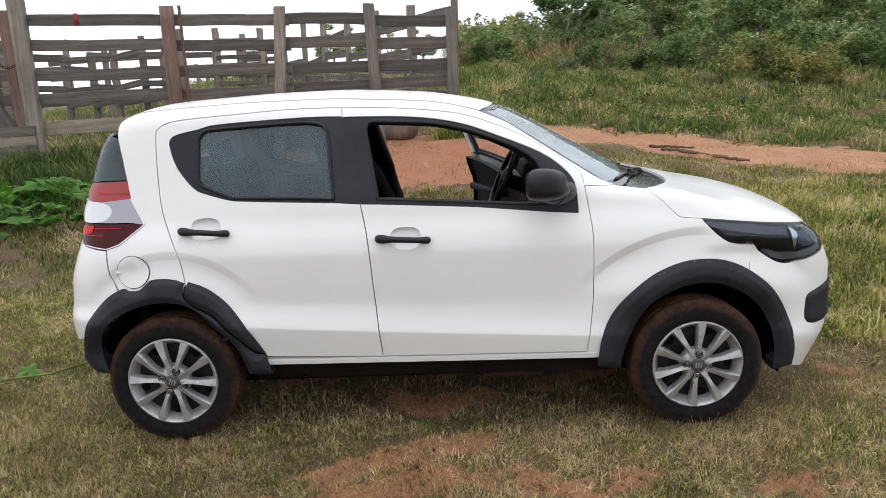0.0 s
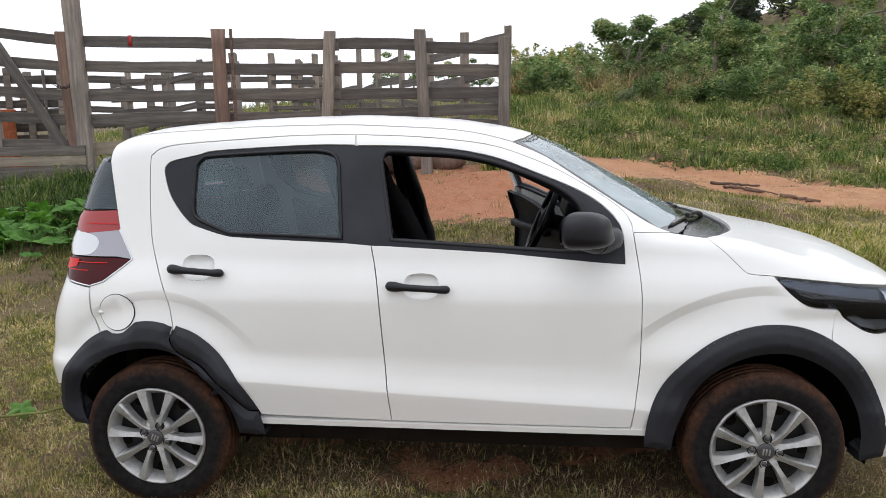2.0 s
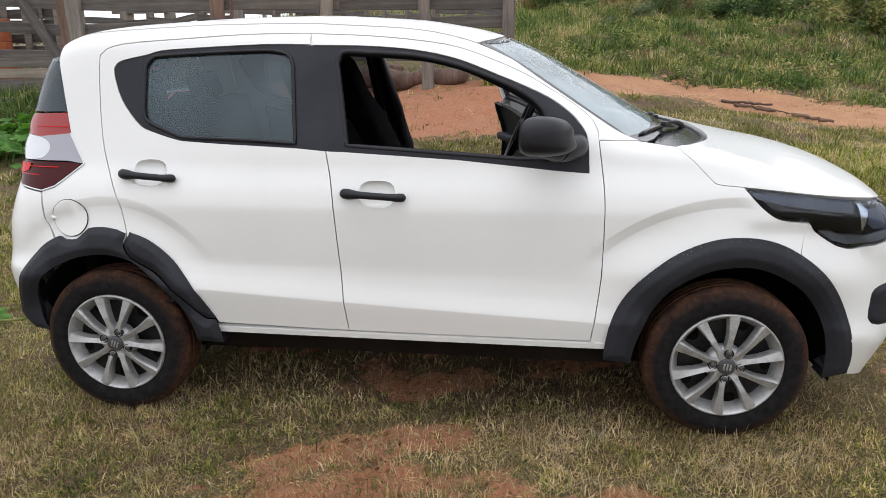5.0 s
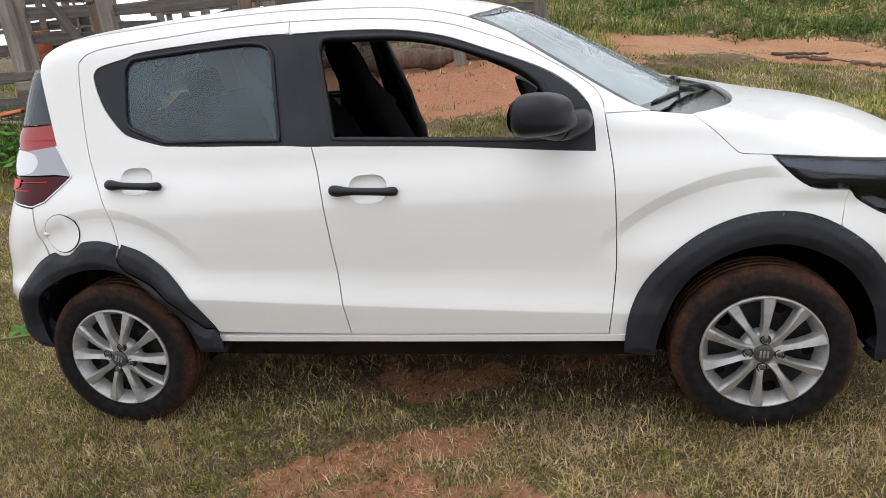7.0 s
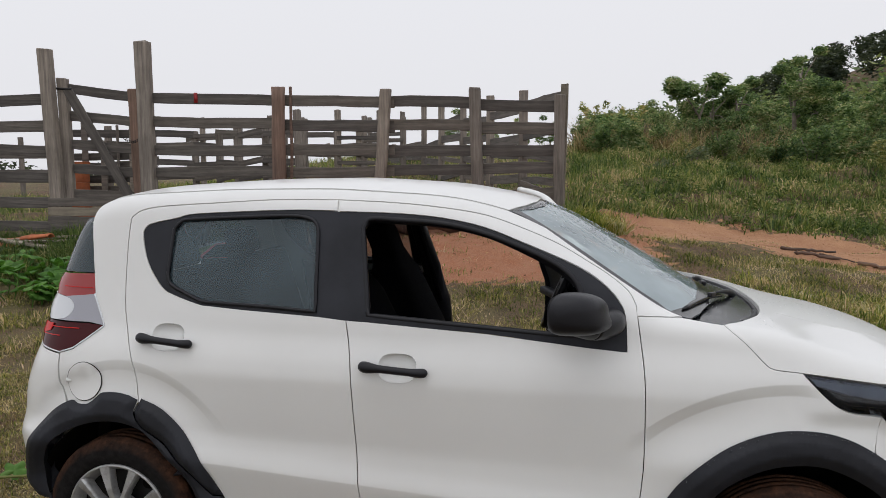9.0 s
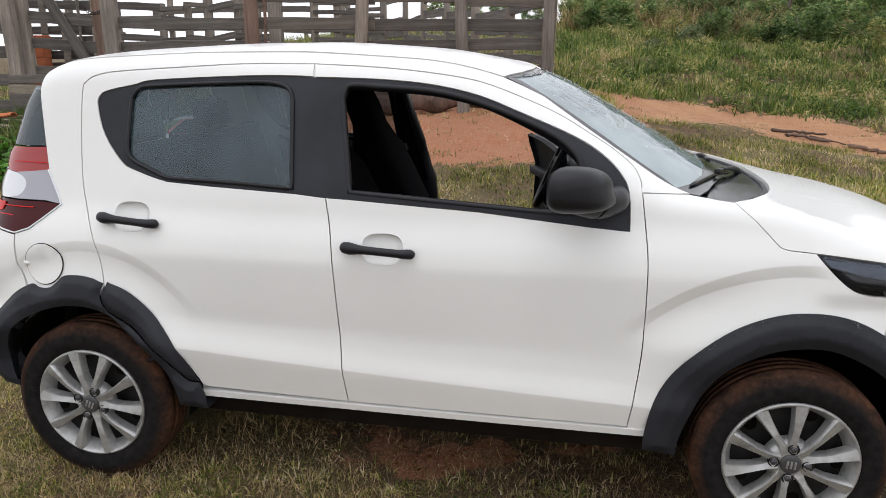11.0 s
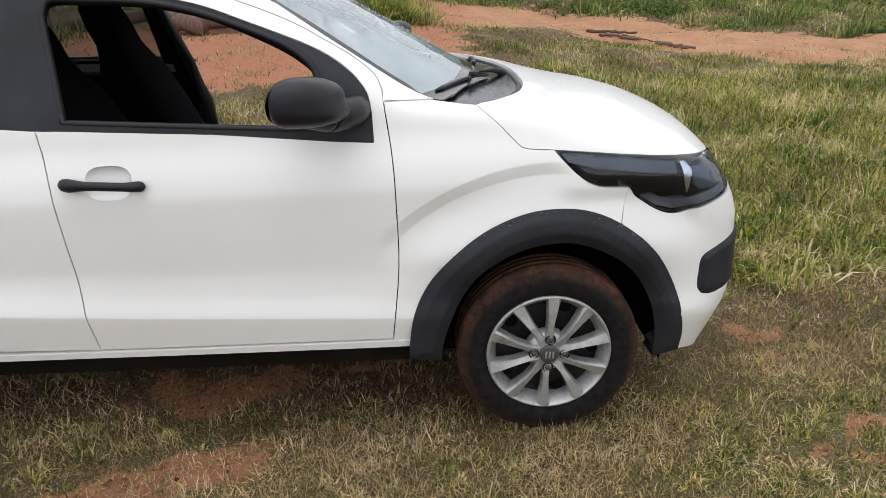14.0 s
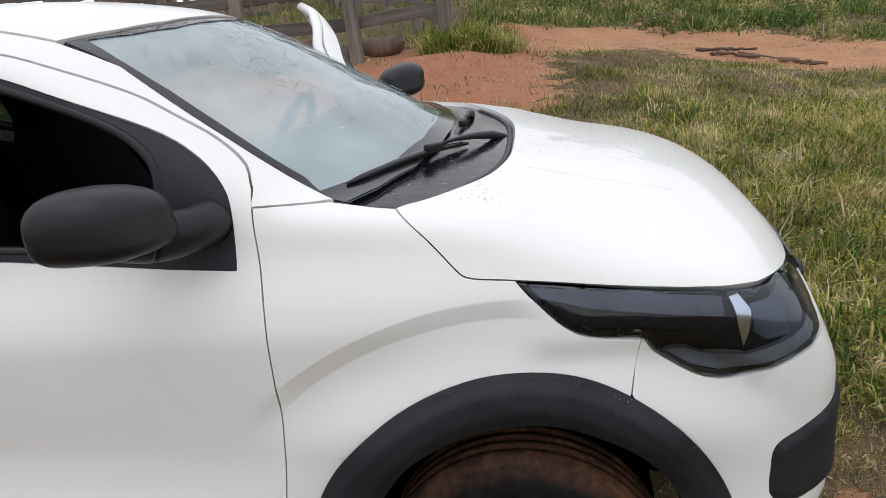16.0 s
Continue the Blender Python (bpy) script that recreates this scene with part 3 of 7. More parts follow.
    h = np.repeat(fine.uniform(0.6, 1.35, len(c)), 9) * fine.uniform(0.020, 0.050, len(p))
    blades("green_tufts", p, h, fine.uniform(0.0036, 0.0070, len(p)), 0.95, GREEN, fine, "green tufts in the lawn behind the car", curl=1.2, way=way)
    c = scatter(rng, 28000, -5.5, 7.5, 2.3, 7.8, lambda x, y: bare(x, y) * (0.35 + 0.65 * clumpy(x, y, 0.30, 4)))
    p, way = tufts(rng, c, 7, 0.035)
    h = np.repeat(0.35 + 1.3 * clumpy(c[:, 0], c[:, 1], 0.30, 4) * rng.uniform(0.5, 1.3, len(c)), 7) * rng.uniform(0.025, 0.085, len(p))
    blades("lawn_grass", p, h, rng.uniform(0.006, 0.012, len(p)), 0.9, MEADOW, rng, "short yellow-green grass beyond the car", curl=0.7, way=way)
    # thinner grass all round, away from the car
    def outer(x, y):
        gone = ease((-4.4 - x) / 0.5) + ease((x - 3.5) / 0.5) + ease((-0.75 - y) / 0.3)
        return np.clip(gone, 0, 1) * (0.3 + 0.7 * clumpy(x, y, 0.25, 21)) * np.clip(1.3 - 0.10 * np.hypot(x, y), 0, 1)
    c = scatter(rng, 26000, -11, 11, -9.5, 2.6, outer)
    p, way = tufts(rng, c, 6, 0.03)
    blades("outer_grass", p, rng.uniform(0.03, 0.085, len(p)), rng.uniform(0.006, 0.012, len(p)), 0.8, GRASS, rng, "worn yellow-green grass round about", curl=0.7, way=way, flat=True)
    c = scatter(fine, 34000, -5.2, 5.6, -4.8, -0.7, lambda x, y: ease((-0.66 - y) / 0.3) * (0.35 + 0.65 * clumpy(x, y, 0.25, 21)))
    p, way = tufts(fine, c, 5, 0.025)
    blades("outer_grass", p, fine.uniform(0.018, 0.055, len(p)), fine.uniform(0.006, 0.012, len(p)), 0.95, GRASS, fine, "worn yellow-green grass before the car", curl=0.8, way=way, flat=True)
    # rank grass ahead of the bonnet
    c = scatter(rng, 16000, 1.95, 7.5, 0.75, 6.0, lambda x, y: bare(x, y) * (0.35 + 0.65 * clumpy(x, y, 0.3, 8)) * ease((x - 1.95) / 0.5) * ease((y - 0.75 + 0.3 * lumps(x, y, 0.4, 31)) / 0.6) * (1 - 0.75 * ease((y - 4.2 - 0.1 * x) / 1.2)))
    c = c[rng.uniform(0, 1, len(c)) < 0.75]
    p, way = tufts(rng, c, 10, 0.040)
    hump = np.clip(0.55 + 0.7 * lumps(c[:, 0], c[:, 1], 0.22, 61) + 0.4 * lumps(c[:, 0], c[:, 1], 0.09, 62), 0.1, 1.5)
    h = np.repeat((0.45 + 0.9 * hump) * rng.uniform(0.6, 1.3, len(c)), 10) * rng.uniform(0.06, 0.19, len(p))
    blades("rank_grass", p, h, rng.uniform(0.006, 0.015, len(p)), 0.75, GREEN, rng, "rank tufted green and straw grass", curl=1.5, way=way)
    q = c[rng.integers(len(c), size=16000)] + rng.normal(0, 0.06, (16000, 2))
    blades("rank_straw", q, rng.uniform(0.08, 0.24, len(q)), rng.uniform(0.004, 0.010, len(q)), 0.95, DRY, rng, "dead straw tangled in the rank grass", curl=1.4)
    # greener sward on the bank past the track
    c = scatter(rng, 32000, 0.3, 16, 8.9, 21.0, lambda x, y: (dirt_mask(x, y) < 0.45) * (0.3 + 0.7 * clumpy(x, y, 0.5, 6)) * ease((y - 9.0) / 0.3) * (x < 1.5 + 0.85 * y))
    p, way = tufts(rng, c, 6, 0.07)
    hump = np.clip(0.5 + 0.75 * lumps(c[:, 0], c[:, 1], 0.45, 41) + 0.6 * lumps(c[:, 0], c[:, 1], 0.17, 42), 0, 1.5)
    h = np.repeat((0.28 + 1.25 * hump) * rng.uniform(0.5, 1.3, len(c)), 6) * rng.uniform(0.09, 0.24, len(p))
    blades("bank_grass", p, h, rng.uniform(0.014, 0.030, len(p)), 0.75, SWARD, rng, "tussocky green sward on the bank", curl=1.1, way=way)
    # thin tufts left on the track and along its edges
    c = scatter(rng, 110, 0.8, 9.0, 5.4, 10.6, lambda x, y: 0.15 + 0.85 * (dirt_mask(x, y) < 0.8))
    p = c[rng.integers(len(c), size=7000)] + rng.normal(0, 0.13, (7000, 2)) * (1.0, 0.6)
    blades("track_tufts", p, rng.uniform(0.02, 0.06, len(p)), rng.uniform(0.005, 0.009, len(p)), 1.1, MEADOW, rng, "small grass tufts on the track", curl=0.8)
    # behind the fence
    p = scatter(rng, 60000, -16, 0.5, 8.6, 24, lambda x, y: bare(x, y) * clumpy(x, y, 0.9, 7))
    blades("paddock_grass", p, rng.uniform(0.06, 0.30, len(p)), rng.uniform(0.012, 0.03, len(p)), 0.6, SWARD, rng, "rough green grass in the paddock", curl=0.8, flat=True)
    # tall weeds along the foot of the fence
    p = scatter(rng, 44000, -9.5, -2.8, 4.2, 7.7, lambda x, y: np.clip(0.9 * ease((y - 4.3) / 1.0) * ease((-3.1 - x) / 0.8) * clumpy(x, y, 0.5, 9), 0, 1))
    blades("tall_weeds", p, rng.uniform(0.14, 0.42, len(p)), rng.uniform(0.011, 0.020, len(p)), 0.6, WEED, rng, "tall green grass along the fence foot", curl=1.0)
    # one tussock at the corner post
    a, r = rng.uniform(0, 2 * np.pi, 2600), np.sqrt(rng.uniform(0, 1, 2600))
    p = np.stack([0.50 + 0.62 * r * np.cos(a), 7.72 + 0.42 * r * np.sin(a)], -1)
    blades("grass_tussock", p, rng.uniform(0.2, 0.40, len(p)), rng.uniform(0.010, 0.018, len(p)), 0.5, GREEN, rng, "green grass tussock at the corner post", curl=1.0)


grass_all()


# ---- the car's skin: one smooth solid from which every panel is cut ----
CY = 0.80


def blend_max(a, b, k):
    h = np.clip(0.5 + 0.5 * (a - b) / k, 0, 1)
    return b + (a - b) * h + k * h * (1 - h)


def soft_table(xs, ys, lo, hi, soft):
    t = np.linspace(lo - 0.3, hi + 0.3, 1600)
    n = max(1, int(soft / (t[1] - t[0])))
    g = np.exp(-0.5 * (np.arange(-3 * n, 3 * n + 1) / n) ** 2)
    return t, np.convolve(np.pad(np.interp(t, xs, ys), 3 * n, "edge"), g / g.sum(), "valid")


def step01(t):
    t = np.clip(t, 0, 1)
    return t * t * (3 - 2 * t)


SIDE_T = soft_table([0.15, 0.43, 0.49, 0.56, 0.72, 0.84, 0.90, 0.98, 1.10, 1.30, 1.45, 1.6], [0.86, 0.833, 0.814, 0.804, 0.806, 0.803, 0.785, 0.742, 0.706, 0.648, 0.600, 0.54], 0, 1.7, 0.016)
HOOD_T = soft_table([0.6, 0.95, 1.15, 1.35, 1.50, 1.62, 1.72, 1.80, 1.90], [1.11, 1.074, 1.042, 1.004, 0.976, 0.942, 0.896, 0.832, 0.69], 0.5, 2, 0.03)
ROOF_T = soft_table([-1.8, -1.55, -1.2, -0.8, -0.4, 0.0, 0.3, 0.6, 1.2], [1.41, 1.445, 1.483, 1.506, 1.513, 1.490, 1.438, 1.38, 1.27], -1.9, 1.3, 0.06)

BULGE_T = soft_table([0.2, 0.4, 0.6, 0.9, 1.04, 1.2, 1.395, 1.45], [0.006, 0.010, 0.015, 0.030, 0.053, 0.036, 0.010, 0.0], 0, 1.7, 0.03)
REAR_T = soft_table([0.2, 0.35, 0.55, 0.75, 0.855, 0.90, 1.0, 1.1, 1.2, 1.35, 1.5], [1.60, 1.655, 1.665, 1.648, 1.613, 1.598, 1.597, 1.575, 1.545, 1.495, 1.44], 0, 1.6, 0.018)


def bulge(x, z):
    """How far the doors swell out amidships, most at the belt line."""
    return np.interp(x, [-1.12, -0.85, -0.5, -0.3, 0.0, 0.3, 0.6, 0.7], [0, 0.4, 0.95, 1, 1, 0.6, 0.05, 0]) * np.interp(z, *BULGE_T)


def skin(x, y, z):
    """Below 0 inside the car."""
    Y = np.abs(y - CY)
    zc = z - (0.052 - 0.06 * x) * step01((0.75 - z) / 0.2)
    W = np.interp(zc, *SIDE_T) - 0.30 * np.clip(0.429 - zc, 0, 0.5)
    W = W - 0.045 * step01((x - 0.55) / 1.2) - 0.05 * step01((-x - 0.9) / 1.0) * step01((z - 0.6) / 0.5)
    r1 = np.hypot((x - 1.1525) * 0.88, z - 0.30)
    r0 = np.hypot((x + 1.12) * 1.12, z - 0.30)
    fade = step01((z - 0.60) / 0.16)
    lamp = step01((x - 1.13) / 0.12) * step01((z - 0.76) / 0.06)
    W = W - 0.014 * fade * (1 - lamp) * np.clip((0.590 - r1) / 0.036, 0, 1) + 0.028 * step01((z - 0.42) / 0.25) * step01((0.55 - r1) / 0.16)
    W = W - 0.009 * fade * np.clip((0.566 - r0) / 0.036, 0, 1) + 0.024 * step01((z - 0.42) / 0.25) * step01((0.52 - r0) / 0.16)
    side = Y - W - bulge(x, z)
    roof = z - np.interp(x, *ROOF_T) + 0.045 * (Y / 0.6) ** 2
    hood = z - np.interp(x, *HOOD_T) + (0.023 + 0.029 * step01((x - 1.06) / 0.34)) * (Y / 0.7) ** 2
    xw = 1.08 - 1.785 * (z - 1.02) - 0.265 * (Y / 0.7) ** 2 - 0.15 * (z - 1.02) * (z - 1.5)
    wind = 0.5 * (x - xw)
    fr = x - (1.822 - 0.17 * np.clip(z - 0.68, 0, 1) - 0.40 * np.clip(0.42 - z, 0, 1) - 0.06 * (Y / 0.8) ** 2)
    re = -x - np.interp(z, *REAR_T) + 0.05 * (Y / 0.75) ** 2
    f = blend_max(side, roof, 0.07)
    f = blend_max(f, -blend_max(-hood, -wind, 0.03), 0.06)
    f = blend_max(f, fr, 0.10 + 0.12 * np.clip(Y / 0.72, 0, 1) ** 4)
    f = blend_max(f, re, 0.20)
    return blend_max(f, 0.17 - z, 0.04)


def shoot(o, d, reach=2.2):
    """Where rays from outside meet the skin: (n,3)."""
    o, d = np.asarray(o, float), np.asarray(d, float)
    n = len(o)
    s = np.linspace(0, reach, 260)
    hi = np.full(n, reach)
    lo = np.zeros(n)
    done = np.zeros(n, bool)
    for a, b in zip(s[:-1], s[1:]):
        p = o + b * d
        hit = (~done) & (skin(p[:, 0], p[:, 1], p[:, 2]) <= 0)
        lo[hit], hi[hit] = a, b
        done |= hit
    for _ in range(24):
        m = (lo + hi) / 2
        p = o + m[:, None] * d
        inside = skin(p[:, 0], p[:, 1], p[:, 2]) <= 0
        hi, lo = np.where(inside, m, hi), np.where(inside, lo, m)
    return o + hi[:, None] * d


def skin_normal(p):
    e = 0.0025
    g = np.stack([skin(*(p + np.eye(3)[i] * e).T) - skin(*(p - np.eye(3)[i] * e).T) for i in range(3)], -1)
    return g / np.maximum(np.linalg.norm(g, axis=1, keepdims=True), 1e-9)


RING_Z, FRONT_X, REAR_X, UNIT = 0.70, 1.15, -1.10, 0.75


def from_side(uv):
    uv = np.asarray(uv, float)
    n = len(uv)
    lifted = uv[:, 1] + 0.2 * bulge(uv[:, 0], uv[:, 1])
    return shoot(np.stack([uv[:, 0], np.full(n, -0.4), lifted], -1), np.tile([0, 1.0, 0], (n, 1)))


def from_top(xy):
    xy = np.asarray(xy, float)
    n = len(xy)
    return shoot(np.stack([xy[:, 0], xy[:, 1], np.full(n, 1.9)], -1), np.tile([0, 0, -1.0], (n, 1)))


def from_ring(uv):
    uv = np.asarray(uv, float)
    a = uv[:, 1] / UNIT
    out = np.stack([0 * a, -np.cos(a), np.sin(a)], -1)
    return shoot(np.stack([uv[:, 0], np.full(len(a), CY), np.full(len(a), RING_Z)], -1) + 1.6 * out, -out)


def from_front(uv):
    uv = np.asarray(uv, float)
    a = uv[:, 0] / UNIT
    out = np.stack([np.cos(a), -np.sin(a), 0 * a], -1)
    return shoot(np.stack([np.full(len(a), FRONT_X), np.full(len(a), CY), uv[:, 1]], -1) + 1.5 * out, -out)


def from_rear(uv):
    uv = np.asarray(uv, float)
    a = uv[:, 0] / UNIT
    out = np.stack([-np.cos(a), -np.sin(a), 0 * a], -1)
    return shoot(np.stack([np.full(len(a), REAR_X), np.full(len(a), CY), uv[:, 1]], -1) + 1.5 * out, -out)


def from_arch(uv):
    """As from_side, but falling straight down below the doors' fold."""
    uv = np.asarray(uv, float)
    p = from_side(np.stack([np.clip(uv[:, 0], -1.42, 1.50), np.maximum(uv[:, 1], 0.43)], -1))
    p[:, 0], p[:, 2] = uv[:, 0], uv[:, 1]
    return p


def ring_uv(p):
    return np.stack([p[:, 0], UNIT * np.arctan2(p[:, 2] - RING_Z, CY - p[:, 1])], -1)


def front_uv(p):
    return np.stack([UNIT * np.arctan2(CY - p[:, 1], p[:, 0] - FRONT_X), p[:, 2]], -1)


def rear_uv(p):
    return np.stack([UNIT * np.arctan2(CY - p[:, 1], REAR_X - p[:, 0]), p[:, 2]], -1)


def dense(poly, step):
    out = []
    n = len(poly)
    for i in range(n):
        a, b = np.array(poly[i], float), np.array(poly[(i + 1) % n], float)
        k = max(1, int(math.ceil(np.linalg.norm(b - a) / step)))
        out += [a + (b - a) * j / k for j in range(k)]
    return np.array(out)


def inset(poly, gap):
    """Pulls a closed outline in by gap."""
    p = np.asarray(poly, float)
    t = np.roll(p, -1, 0) - np.roll(p, 1, 0)
    t /= np.maximum(np.linalg.norm(t, axis=1, keepdims=True), 1e-9)
    area = 0.5 * np.sum(p[:, 0] * np.roll(p[:, 1], -1) - np.roll(p[:, 0], -1) * p[:, 1])
    nrm = np.stack([-t[:, 1], t[:, 0]], -1) * (1 if area > 0 else -1)
    return p + nrm * gap


def inside_poly(q, poly):
    x, y = q[:, 0], q[:, 1]
    c = np.zeros(len(q), bool)
    n = len(poly)
    for i in range(n):
        (x1, y1), (x2, y2) = poly[i], poly[(i + 1) % n]
        if y1 != y2:
            c ^= ((y1 > y) != (y2 > y)) & (x < (x2 - x1) * (y - y1) / (y2 - y1) + x1)
    return c


def near_edge(q, poly, dist):
    bad = np.zeros(len(q), bool)
    for p in poly:
        bad |= np.hypot(q[:, 0] - p[0], q[:, 1] - p[1]) < dist
    return bad


def panel(name, parent, mat, outline, proj=from_side, holes=(), offset=0.0, depth=0.016, gap=0.002, step=0.03, edge=0.018, label="", mirror=False, swing=None, crown=0.0, bevel=0.0, rows=None, lines=(), dome=None):
    """A sheet panel cut out of the skin: outline and holes in the projection's plane, a turned-in flange along all edges."""
    from mathutils.geometry import delaunay_2d_cdt
    loops = [inset(dense(outline, edge), gap)] + [inset(dense(h, edge), -gap) for h in holes]
    pts, edges = [], []
    for lp in loops:
        k = len(pts)
        pts += [tuple(p) for p in lp]
        edges += [(k + i, k + (i + 1) % len(lp)) for i in range(len(lp))]
    if bevel:
        for lp in loops[:]:
            inner = inset(lp, bevel)
            k = len(pts)
            pts += [tuple(p) for p in inner]
            edges += [(k + i, k + (i + 1) % len(inner)) for i in range(len(inner))]
    o = loops[0]
    gx, gy = np.meshgrid(np.arange(o[:, 0].min(), o[:, 0].max(), step), np.arange(o[:, 1].min(), o[:, 1].max(), rows or step))
    g = np.stack([gx.ravel() + 0.23 * step * (np.arange(gx.size) // gx.shape[1] % 2), gy.ravel()], -1)
    ok = inside_poly(g, o)
    for h in loops[1:]:
        ok &= ~inside_poly(g, h)
    g = g[ok]
    for lp in loops:
        g = g[~near_edge(g, lp, 0.5 * (rows or step))]
    for ln in lines:
        q = np.asarray(ln, float)
        ok = inside_poly(q, o)
        for lp in loops:
            ok &= ~near_edge(q, lp, 0.006)
        for h in loops[1:]:
            ok &= ~inside_poly(q, h)
        for p in q[ok]:
            g = g[np.hypot(g[:, 0] - p[0], g[:, 1] - p[1]) > 0.0055]
        k = len(pts)
        pts += [tuple(p) for p in q[ok]]
        at = np.flatnonzero(ok)
        edges += [(k + i, k + i + 1) for i in range(len(at) - 1) if at[i + 1] == at[i] + 1]
    pts += [tuple(p) for p in g]
    v2, _, tris, *_ = delaunay_2d_cdt([Vector(p) for p in pts], edges, [], 0, 1e-6)
    v2 = np.array([tuple(v) for v in v2])
    tris = np.array([t for t in tris if len(t) == 3])
    c = v2[tris].mean(1)
    ok = inside_poly(c, o)
    for h in loops[1:]:
        ok &= ~inside_poly(c, h)
    tris = tris[ok]
    P = proj(v2)
    N = skin_normal(P)
    lift = np.full(len(P), offset)
    if crown:
        dist = np.full(len(v2), 9.0)
        for lp in loops:
            for p in lp:
                dist = np.minimum(dist, np.hypot(v2[:, 0] - p[0], v2[:, 1] - p[1]))
        lift = lift - crown * ((1 - np.clip(dist / bevel, 0, 1)) if bevel else (1 - np.clip(dist / (2.2 * crown), 0, 1)) ** 2)
    if dome:
        dist = np.full(len(v2), 9.0)
        for p in loops[0]:
            dist = np.minimum(dist, np.hypot(v2[:, 0] - p[0], v2[:, 1] - p[1]))
        lift = lift - dome[0] * (1 - np.sqrt(1 - (1 - np.clip(dist / dome[1], 0, 1)) ** 2))
    P = P + N * lift[:, None]
    if bevel or dome:
        N = None
    # faces all turn outward
    fn = np.cross(P[tris[:, 1]] - P[tris[:, 0]], P[tris[:, 2]] - P[tris[:, 0]])
    S = skin_normal(P)
    flip = np.einsum("ij,ij->i", fn, S[tris[:, 0]]) < 0
    if N is None:
        # follow the bevelled shape itself
        fn[flip] *= -1
        N = np.zeros_like(P)
        for i in range(3):
            np.add.at(N, tris[:, i], fn)
        N = N / np.maximum(np.linalg.norm(N, axis=1, keepdims=True), 1e-12)
    tris[flip] = tris[flip][:, ::-1]
    count = {}
    for t in tris:
        for i in range(3):
            a, b = int(t[i]), int(t[(i + 1) % 3])
            count[(a, b)] = 1
    rim = [(a, b) for a, b in count if (b, a) not in count]
    verts, normals, faces = [tuple(p) for p in P], [n for n in N], [tuple(int(i) for i in t) for t in tris]
    for a, b in rim:
        e = P[b] - P[a]
        side = np.cross(e, N[a])
        L = np.linalg.norm(side)
        if L < 1e-9:
            continue
        side /= L
        k = len(verts)
        verts += [tuple(P[a]), tuple(P[b]), tuple(P[b] - N[b] * depth), tuple(P[a] - N[a] * depth)]
        normals += [side] * 4
        faces.append((k + 1, k, k + 3, k + 2))
    verts = np.array(verts)
    normals = np.array(normals)
    if mirror:
        verts[:, 1], normals[:, 1] = 2 * CY - verts[:, 1], -normals[:, 1]
        faces = [f[::-1] for f in faces]
    if swing is not None:
        m = np.array(swing)
        verts = verts @ m[:3, :3].T + m[:3, 3]
        normals = normals @ m[:3, :3].T
    me = bpy.data.meshes.new(name)
    me.from_pydata([tuple(v) for v in verts], [], faces)
    me.materials.append(mat)
    me.shade_smooth()
    if bevel:
        me.set_sharp_from_angle(angle=radians(48))
    else:
        me.normals_split_custom_set_from_vertices([tuple(n) for n in normals])
    ob = new(name, me)
    ob.parent = parent
    if label:
        ob["label"] = label
    return ob


def crease_lines(e=0.0022):
    """The sharp fold along the foot of the doors, as a pair of lines in (x, z)."""
    xs = np.arange(-1.0, 0.8, 0.012)
    zs = 0.481 - 0.06 * xs
    return [np.stack([xs, zs + d - 0.2 * bulge(xs, zs)], -1) for d in (-e, e)]


def flare_lines(cx, k, r_out, r_in, e=0.002):
    """The two folds that frame the band round a wheel arch."""
    a = np.radians(np.arange(8, 172, 1.6))
    return [np.stack([cx + r * np.cos(a) / k, 0.30 + r * np.sin(a)], -1) for r in (r_out - e, r_out + e, r_in - e, r_in + e)]


FLARE_F, FLARE_R = flare_lines(1.1525, 0.88, 0.590, 0.554), flare_lines(-1.12, 1.12, 0.566, 0.530)

# shared seams, as (x, z) on the near side
SEAM_B = spline([(-0.364, 1.438), (-0.354, 1.396), (-0.319, 1.198), (-0.286, 1.029), (-0.258, 0.869), (-0.241, 0.629), (-0.219, 0.374)], 4)
BELT_B = next(i for i, p in enumerate(SEAM_B) if p[1] <= 1.0295)
TOP_F = spline([(-0.364, 1.438), (-0.157, 1.429), (0.017, 1.413), (0.166, 1.389), (0.299, 1.343), (0.415, 1.292), (0.508, 1.239), (0.586, 1.192), (0.648, 1.144), (0.670, 1.105)], 4)
FRONT_F = spline([(0.670, 1.105), (0.677, 1.047), (0.693, 0.915), (0.697, 0.794), (0.695, 0.595), (0.667, 0.364)], 4)
TOP_R = spline([(-0.364, 1.438), (-0.595, 1.437), (-0.813, 1.425), (-1.035, 1.411), (-1.122, 1.398), (-1.162, 1.376), (-1.175, 1.339), (-1.163, 1.141), (-1.139, 1.002), (-1.079, 0.858), (-1.048, 0.722)], 5)
ARCH_D = spline([(-1.048, 0.716), (-0.935, 0.672), (-0.845, 0.59), (-0.795, 0.518), (-0.738, 0.412)], 4)
BELT_F = [(-0.22, 1.027), (0.191, 1.004), (0.52, 0.974), (0.640, 0.966)]
FRAME_F = spline([(0.640, 0.966), (0.634, 1.071), (0.611, 1.123), (0.557, 1.176), (0.468, 1.229), (0.300, 1.298), (0.167, 1.347), (0.02, 1.377), (-0.146, 1.391), (-0.354, 1.396)], 4)
OPEN_F = spline([(-0.262, 1.332), (-0.213, 1.044)], 5) + [(0.17, 1.020), (0.399, 1.006), (0.495, 1.004)] + spline([(0.495, 1.10), (0.488, 1.154), (0.454, 1.197), (0.388, 1.240), (0.276, 1.288), (0.154, 1.330), (0.02, 1.357), (-0.146, 1.368), (-0.225, 1.372), (-0.252, 1.362), (-0.262, 1.332)], 4)[:-1]
